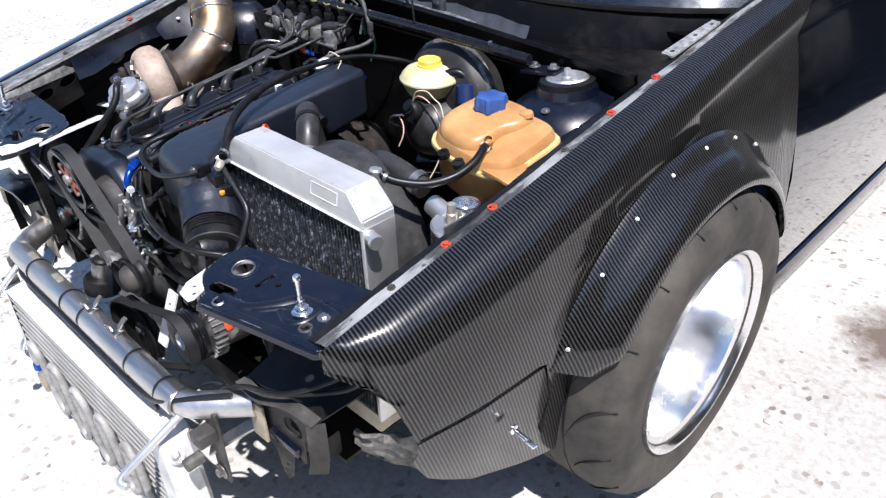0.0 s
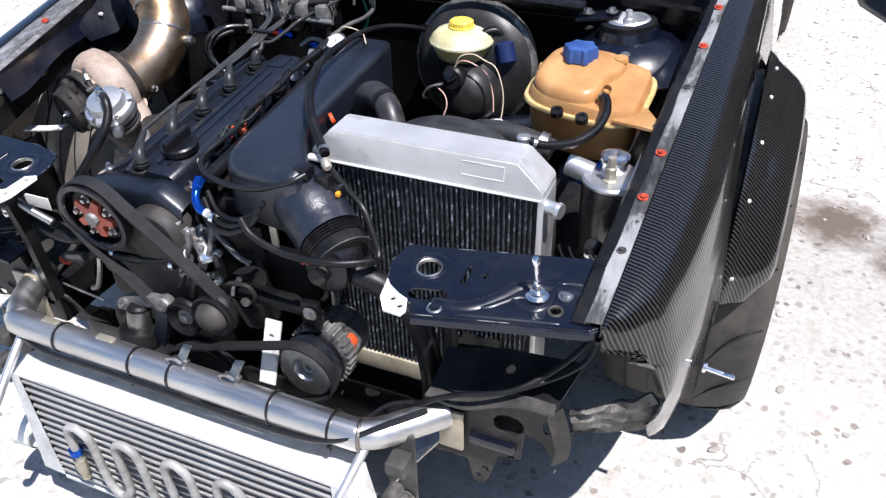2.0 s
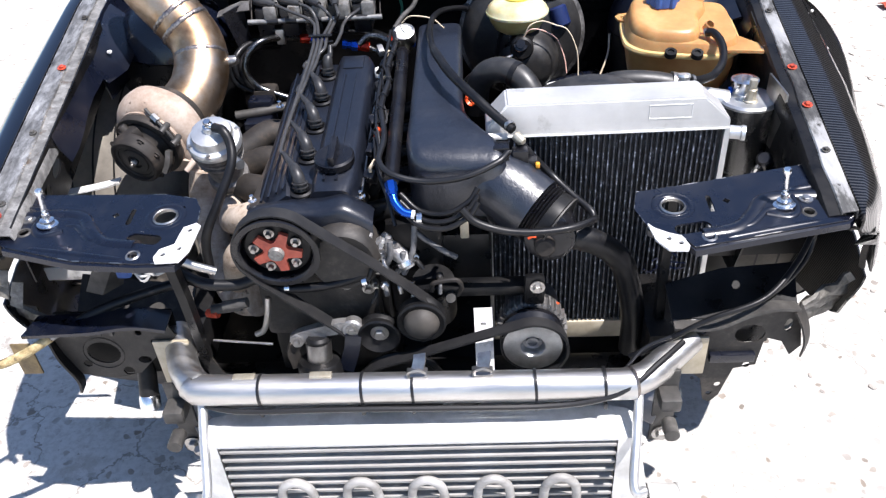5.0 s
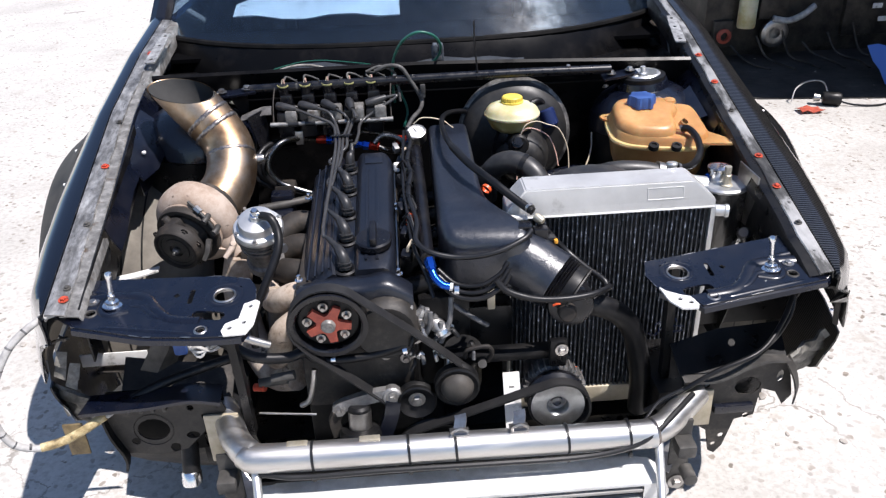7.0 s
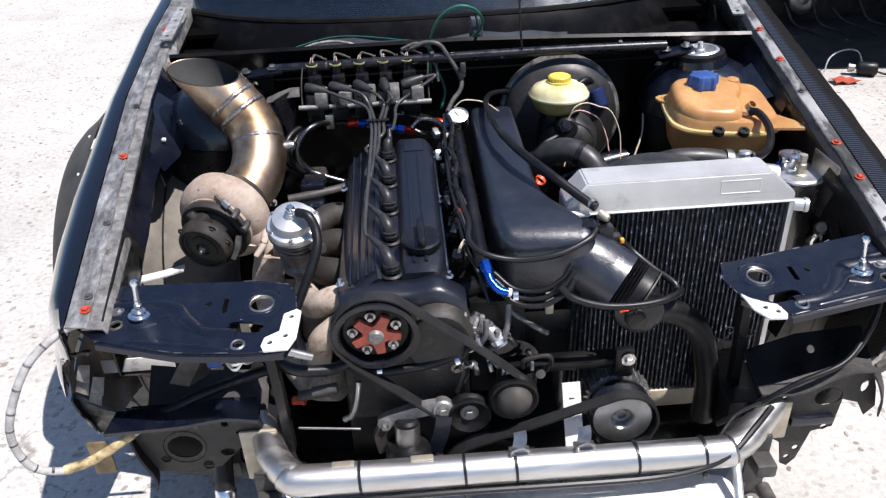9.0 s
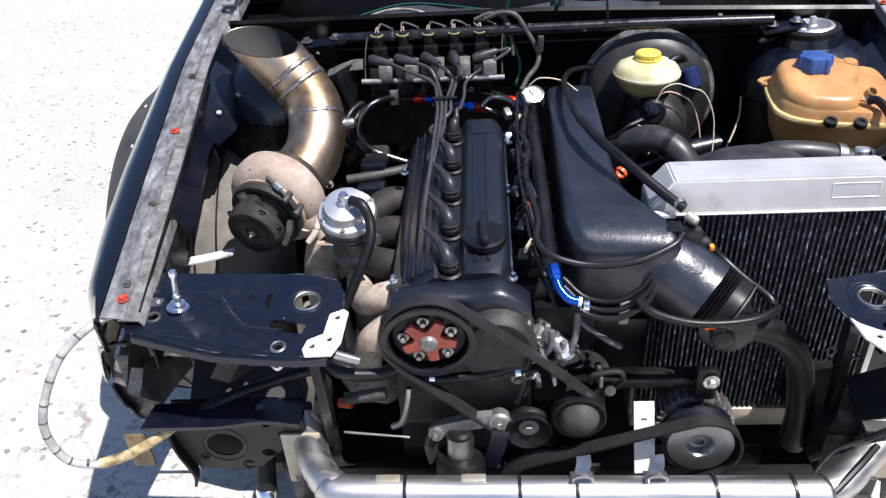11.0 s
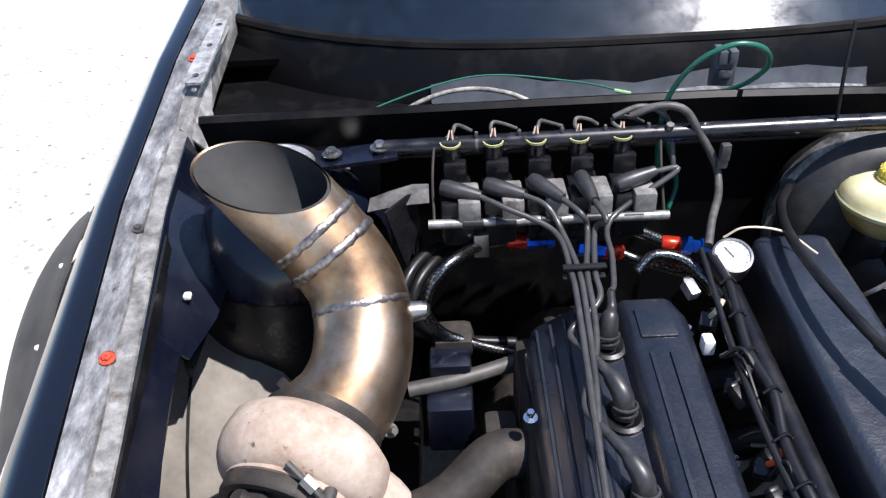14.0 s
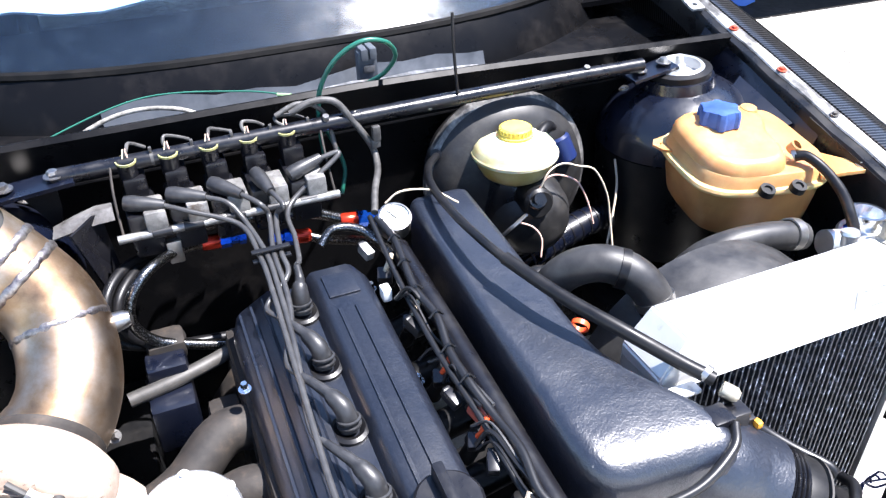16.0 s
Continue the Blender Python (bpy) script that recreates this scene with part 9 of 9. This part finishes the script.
for s, x in ((-1, -0.385), (1, 0.395)):
    part("upright", box((x - 0.018, 0.2, 0.28), (x + 0.018, 0.206, 0.44), 0.002), dusty_steel, bar, "dull steel mounting plate")
    part("brace", sweep([(x - s * 0.03, 0.2, 0.33), (x + s * 0.01, 0.25, 0.37), (x + s * 0.05, 0.31, 0.4)], 0, flat=(0.03, 0.004), n=3), steel, bar, "bare steel brace strip")
    part("knuckle", bm_join(box((x - 0.016, 0.165, 0.385), (x + 0.016, 0.2, 0.41), 0.004), lathe([(0, 0), (0.012, 0), (0.012, 0.03), (0, 0.03)], (x, 0.17, 0.36), (0, -1, 0), 12)), dusty_steel, bar)
    part("stay", sweep([(x - s * 0.05, 0.175, 0.42), (x - s * 0.06, 0.12, 0.385), (x - s * 0.07, 0.07, 0.352), (x - s * 0.068, 0.055, 0.34), (x - s * 0.055, 0.06, 0.336)], 0.0075, 10), alloy, bar, "bare aluminium stay rod")
    part("bolt", bolt((x, 0.198, 0.3), (0, -1, 0), 0.009, 0.01), steel, bar)

ic = thing("intercooler", (0.0, 0.163, 0.09), "bare aluminium intercooler with a looped tube on its face", "intercooler")
part("top_plate", box((-0.31, 0.127, 0.362), (0.31, 0.192, 0.37), 0.002), pale_alloy, ic, "pale aluminium top plate")
part("bottom_plate", box((-0.31, 0.127, 0.09), (0.31, 0.192, 0.098), 0.002), pale_alloy, ic)
part("core", box((-0.306, 0.138, 0.097), (0.306, 0.185, 0.363), 0), core_black, ic, "dark fin core")
bm = box((-0.308, 0.127, -0.003), (0.308, 0.192, 0.003), 0.0012)
row = part("channel", bm, channel_alloy, ic)
for k in range(13):
    z = 0.352 - 0.0198 * k
    if k == 0:
        row.location.z = z
        continue
    o = new("channel", row.data)
    o.parent = ic
    o.location = (0, 0, z)
for s in (-1, 1):
    rows = []
    for k in range(9):
        z = lerp(0.368, 0.1, k / 8)
        d = 0.035 + 0.045 * k / 8
        rows.append([(s * 0.309, 0.127, z), (s * (0.309 + d * 0.7), 0.13, z - 0.004), (s * (0.309 + d), 0.145, z - 0.006), (s * (0.309 + d), 0.178, z - 0.006), (s * (0.309 + d * 0.7), 0.19, z - 0.004), (s * 0.309, 0.192, z)])
    bm = loft(rows)
    vs = bm.verts[:]
    bm.faces.new(vs[:6])
    bm.faces.new(vs[-6:][::-1])
    part("end_tank", bm, pale_alloy, ic, "welded aluminium end tank", 30)
    part("end_bolt", bolt((s * 0.348, 0.15, 0.33), (s * 0.3, -0.3, 1), 0.008, 0.012), steel, ic)
    part("pipe_stub", lathe([(0.034, 0), (0.034, 0.05), (0.036, 0.052), (0.036, 0.056), (0.031, 0.056), (0.031, 0.0)], (s * 0.375, 0.16, 0.16), (s, 0, -0.1), 28), pale_alloy, ic)
loops = []
for k in range(5):
    x = -0.225 + 0.105 * k
    loops += [(x, 0.118, 0.2), (x + 0.003, 0.114, 0.29), (x + 0.012, 0.112, 0.318), (x + 0.03, 0.112, 0.326), (x + 0.046, 0.112, 0.316), (x + 0.054, 0.114, 0.29), (x + 0.056, 0.116, 0.2), (x + 0.064, 0.116, 0.172), (x + 0.08, 0.116, 0.162), (x + 0.096, 0.116, 0.172)]
part("coil_tube", sweep([(a, b, c - 0.03) for a, b, c in loops[:-3]], 0.0075, 10, 3), channel_alloy, ic, "looped aluminium tube")
part("tube_fitting", bm_join(lathe([(0, 0), (0.011, 0), (0.011, 0.03), (0.008, 0.034), (0.008, 0.05), (0, 0.05)], (-0.226, 0.116, 0.195), (0, 0, -1), 8)), zinc, ic, "brass fitting")
part("tube_fitting", lathe([(0, 0), (0.012, 0), (0.012, 0.014), (0, 0.014)], (-0.226, 0.116, 0.225), (0, 0, -1), 8), blue_ano, ic, "blue fitting")
ic.location += Vector((0, -0.003, 0.01))

# ---- loose lines round the nose ----
hose("sleeved_hose", [(-0.615, 0.3, 0.685), (-0.65, 0.275, 0.685), (-0.69, 0.235, 0.66), (-0.72, 0.205, 0.6), (-0.728, 0.195, 0.55), (-0.712, 0.195, 0.5), (-0.67, 0.21, 0.478), (-0.62, 0.235, 0.486), (-0.56, 0.265, 0.51)], 0.006, grey_sleeve, "grey fabric-sleeved hose looping off the wing corner", seg=12)
sl = [Vector(p) for p in ((-0.615, 0.3, 0.685), (-0.65, 0.275, 0.685), (-0.69, 0.235, 0.66), (-0.72, 0.205, 0.6), (-0.728, 0.195, 0.55), (-0.712, 0.195, 0.5), (-0.67, 0.21, 0.478))]
line = curve_pts(sl, 6)
for k in range(3, len(line) - 2, 3):
    tagged(part("sleeve_band", lathe([(0.0058, -0.002), (0.0063, -0.001), (0.0063, 0.001), (0.0058, 0.002)], line[k], line[k + 1] - line[k], 12), dark_sleeve), "dark crease band on the sleeved hose", "band", "sleeve bands")
hose("taped_joint", [(-0.68, 0.2065, 0.48), (-0.65, 0.22, 0.479), (-0.62, 0.235, 0.486), (-0.585, 0.253, 0.5)], 0.0078, yellow_tape, "ochre tape wrapped round the sleeved hose", "tape")
hose("hose_tail", [(-0.57, 0.26, 0.505), (-0.5, 0.285, 0.53), (-0.42, 0.31, 0.545), (-0.36, 0.33, 0.55)], 0.009, rubber, "black hose below the slam panel")
for k, (a, b) in enumerate((((0.36, 0.25, 0.43), (0.6, 0.31, 0.56)), ((0.345, 0.255, 0.42), (0.62, 0.33, 0.545)))):
    hose("bonnet_cable", [a, (0.4, 0.245, 0.465), (0.46, 0.245, 0.505), (0.54, 0.26, 0.53), b, (0.64, 0.36, 0.6)], 0.0046, rubber, "black cable across the lamp opening", "cable", "lamp cables")
hose("cable_end", [(0.33, 0.21, 0.44), (0.36, 0.23, 0.462), (0.4, 0.235, 0.48)], 0.003, wire_black, "loose black cable end at the bar", "cable")
lamp = thing("lamp_plug", (-0.44, 0.3, 0.58), "blue lamp connector with grey wires", "connector")
part("body", box((-0.462, 0.29, 0.585), (-0.44, 0.31, 0.62), 0.004), blue_plastic, lamp)
part("leads", bm_join(*[sweep([(-0.44, 0.3, 0.59 + 0.006 * k), (-0.42, 0.29, 0.6 - 0.01 * k), (-0.4, 0.3, 0.585 + 0.008 * k), (-0.37, 0.31, 0.6)], 0.003, 6) for k in range(3)]), grey_sleeve, lamp)
for s, pts in ((1, [(0.652, 1.1, 0.851), (0.67, 1.25, 0.884)]), (-1, [(-0.657, 1.115, 0.866), (-0.643, 1.25, 0.9)])):
    a, b = Vector(pts[0]), Vector(pts[1])
    m = Matrix.Translation(a) @ (b - a).to_track_quat("Y", "Z").to_matrix().to_4x4()
    hinge = tagged(part("hinge_plate", plate([(-0.011, 0.0), (0.011, 0.0), (0.0135, 0.005), (0.012, 0.1), (0.009, 0.15), (-0.009, 0.15), (-0.012, 0.1), (-0.0135, 0.005)], [ring2(0, 0.016, 0.005, 10), ring2(0, 0.085, 0.0045, 10), ring2(0, 0.135, 0.005, 10)], 0.004, m @ Matrix.Translation((0, 0, 0.008))), hinge_metal), "pale drilled bonnet hinge plate", "hinge", "bonnet hinges")

# scuttle tray clutter
hose("tray_wire", [(-0.42, 1.09, 0.8), (-0.36, 1.1, 0.835), (-0.3, 1.1, 0.85), (-0.24, 1.09, 0.845), (-0.19, 1.08, 0.82)], 0.0032, frayed_sleeve, "pale frayed sheathed wire in the scuttle tray", "wire")
hose("tray_cable", [(-0.48, 1.1, 0.8), (-0.4, 1.13, 0.825), (-0.28, 1.15, 0.847), (-0.15, 1.13, 0.84), (-0.08, 1.1, 0.832)], 0.0013, green_wire, "thin green wire in the scuttle tray", "wire")
for a, b in (((-0.485, 1.098, 0.798), (-0.45, 1.11, 0.81)), ((-0.1, 1.108, 0.834), (-0.08, 1.1, 0.832))):
    tagged(part("wire_joint", sweep([a, lerp(Vector(a), Vector(b), 0.5), b], 0.0027, 8), joint_green), "pale green crimp sleeve on the thin wire", "sleeve", "crimp sleeves")
for x, y, z in ((-0.47, 1.075, 0.83), (-0.445, 1.08, 0.83), (-0.36, 1.07, 0.815)):
    tagged(part("tray_screw", bolt((x, y, z), (0, -0.5, 1), 0.0035, 0.004), zinc), "small zinc screw in the scuttle tray", "screw", "tray screws")
conn = thing("tray_connector", (0.045, 1.12, 0.83), "grey wire connector standing in the tray", "connector")
part("body", box((0.03, 1.112, 0.825), (0.06, 1.132, 0.874), 0.003), tray_grey, conn)
for x in (0.033, 0.047):
    part("hood", box((x, 1.106, 0.862), (x + 0.011, 1.136, 0.88), 0.002), tray_grey, conn)
part("latch", box((0.036, 1.108, 0.842), (0.054, 1.114, 0.854), 0.002), dark_sleeve, conn)
for k in range(4):
    tagged(part("tray_clip", bm_join(box((-0.5 + 0.03 * k, 1.06, 0.8), (-0.488 + 0.03 * k, 1.075, 0.825 + 0.006 * (k % 2)), 0.002)), white_plastic if k % 2 else zinc), "small pale clip at the end of the tray", "clip", "tray clips")


# ---- the shaded end of the yard ----
dark_wall = shader("weathered_wall", (0.12, 0.105, 0.09), 0.85)
noisy(dark_wall, [(0.3, (0.05, 0.045, 0.04)), (0.55, (0.12, 0.105, 0.09)), (0.8, (0.2, 0.18, 0.155))], 2.5, 10, 0.65)
bumpy(dark_wall, 20, 0.4, 0.01)
shade_roof = shader("dark_shade_roof", (0.03, 0.035, 0.04), 0.7)
two_tone(shade_roof, (0.015, 0.018, 0.02), (0.06, 0.06, 0.06), 0.3, 0.75, 3)
oily = shader("oily_iron", (0.03, 0.027, 0.025), 0.5, 0.3)
noisy(oily, [(0.35, (0.012, 0.011, 0.01)), (0.7, (0.09, 0.075, 0.06))], 9, 8, 0.65)
# near-black ground colour that paints the shelter's shade deeper
shade_floor = shader("darkened_shade_ground", (0.025, 0.022, 0.02), 0.7)
noisy(shade_floor, [(0.35, (0.015, 0.014, 0.013)), (0.6, (0.05, 0.045, 0.04)), (0.78, (0.14, 0.125, 0.11))], 6, 10, 0.7)
bumpy(shade_floor, 30, 0.4, 0.006)
# thin sheet in the outline of the roof's shadow, darkening the shade
tagged(part("pavement", plate([(x - 1.0 + 0.02 * math.sin(3 * x + y), y - 0.35) for x, y in [(2.05, 11.5), (2.08, 8.0), (2.12, 5.0), (2.2, 4.28), (2.45, 3.76), (2.88, 3.46), (3.5, 3.36), (4.55, 3.3), (5.5, 3.3), (5.5, 11.5)]], [], 0.004, Matrix.Translation((0, 0, 0.005))), shade_floor), "dark sheet that deepens the shelter's shade on the ground", "pavement", kind="structure")
tagged(part("wall_east", box((4.6, -4, 0), (4.8, 12, 2.6), 0.02), dark_wall), "weathered wall closing the yard", "wall", kind="structure")
tagged(part("wall_north", box((0.8, 11.8, 0), (4.6, 12, 2.6), 0.02), dark_wall), "weathered wall closing the yard", "wall", kind="structure")
shed = thing("shelter", (3.6, 6, 0), "dark shelter with an added unseen roof on posts over old machinery", "shelter")
outline = [(2.05, 11.5), (2.12, 5.0), (2.2, 4.28), (2.45, 3.76), (2.88, 3.46), (3.5, 3.36), (4.55, 3.3), (4.55, 11.5)]
# roof out of view, added and outlined to cast the shade's edge
part("roof", plate(outline, [], 0.02, Matrix.Translation((0.1, -0.92, 2.6))), shade_roof, shed, "unseen roof added to cast the shade")
for x, y in ((2.5, 4.2), (4.4, 3.5), (2.3, 9.0), (4.4, 9.0)):
    part("post", lathe([(0, 0), (0.05, 0), (0.05, 2.58), (0, 2.58)], (x, y, 0), (0, 0, 1), 14), oily, shed, "dark post")

old = thing("old_engine", (2.35, 4.0, 0), "oily old engine lying in the shade", "engine")
part("block", box((1.85, 3.95, 0.03), (2.75, 4.6, 0.55), 0.04), oily, old, "oily iron block")
part("head", box((1.9, 4.0, 0.55), (2.7, 4.5, 0.68), 0.02), oily, old)
part("oil_filter", lathe([(0, 0), (0.05, 0), (0.055, 0.01), (0.055, 0.19), (0.045, 0.21), (0, 0.21)], (2.085, 3.88, 0.2), (0, 0, 1), 24), cream_plastic, old, "cream oil filter")
part("pulley", lathe([(0.03, 0.02), (0.06, 0.024), (0.075, 0.02), (0.085, 0.014), (0.085, -0.014), (0.075, -0.02), (0, -0.02)], (2.265, 3.87, 0.16), (0, -1, 0), 32), steel, old, "dull steel pulley")
part("pipe", sweep([(2.24, 3.86, 0.25), (2.33, 3.85, 0.235), (2.42, 3.86, 0.26), (2.5, 3.88, 0.31)], 0.02, 12), grey_sleeve, old, "grey pipe")
part("pump", box((2.16, 3.88, 0.24), (2.34, 3.95, 0.4), 0.02), oily, old)
part("valve", lathe([(0.025, 0), (0.045, 0.005), (0.045, 0.02), (0.025, 0.025)], (1.96, 3.9, 0.15), (0, -1, 0), 18, closed=True), red_paint, old, "dull red hand wheel")
part("bracket", box((1.9, 3.9, 0.08), (2.02, 3.95, 0.24), 0.01), oily, old)
for x, z in ((2.9, 0.29), (2.95, 0.21)):
    part("tag", box((x - 0.03, 3.88, z - 0.015), (x + 0.03, 3.885, z + 0.015), 0.002), white_primer, old)
part("frame", box((1.8, 3.98, 0.0), (3.3, 4.06, 0.12), 0.01), oily, old)
part("frame", box((2.72, 3.92, 0.1), (3.2, 4.5, 0.6), 0.03), oily, old)
for k in range(6):
    part("cable", sweep([(2.0 + 0.15 * k, 3.86, 0.1 + 0.05 * (k % 3)), (2.05 + 0.15 * k, 3.8, 0.04), (2.1 + 0.16 * k, 3.7, 0.012), (2.16 + 0.14 * k, 3.62 - 0.02 * k, 0.008)], 0.007, 6), oily, old)
motor = thing("starter_motor", (2.18, 2.96, 0), "small black starter motor lying on the concrete", "motor")
part("body", lathe([(0, 0), (0.032, 0), (0.035, 0.006), (0.035, 0.08), (0.028, 0.09), (0, 0.09)], (2.14, 2.975, 0.036), (0.9, -0.4, 0), 22), matte_black, motor)
part("nose", lathe([(0, 0), (0.018, 0), (0.022, 0.03), (0, 0.034)], (2.13, 2.98, 0.036), (-0.9, 0.4, 0), 18), steel, motor)
part("lead", sweep([(2.2, 2.95, 0.03), (2.28, 2.92, 0.01), (2.4, 2.9, 0.006), (2.52, 2.95, 0.006)], 0.005, 6), wire_black, motor)
hose("scrap_wire", [(2.0, 3.02, 0.01), (2.03, 3.05, 0.07), (2.12, 3.1, 0.09), (2.2, 3.1, 0.08), (2.22, 3.06, 0.02)], 0.004, grey_sleeve, "bent scrap wire on the concrete", "wire")
tagged(part("rag", thicken(loft([[(1.97 + 0.03 * i, 2.84 + 0.025 * j, 0.012 + 0.008 * math.sin(2.1 * i + 1.3 * j)) for j in range(4)] for i in range(5)]), 0.004), red_paint), "faded red rag lying on the concrete", "rag")
tagged(part("blue_sheet", thicken(loft([[(2.6 + 0.06 * i, 3.18 + 0.08 * j, 0.02 + 0.05 * j + 0.012 * math.sin(1.7 * i + 2.2 * j)) for j in range(4)] for i in range(5)]), 0.003), plastic_sheet), "crumpled blue plastic sheet in the shade", "sheet")
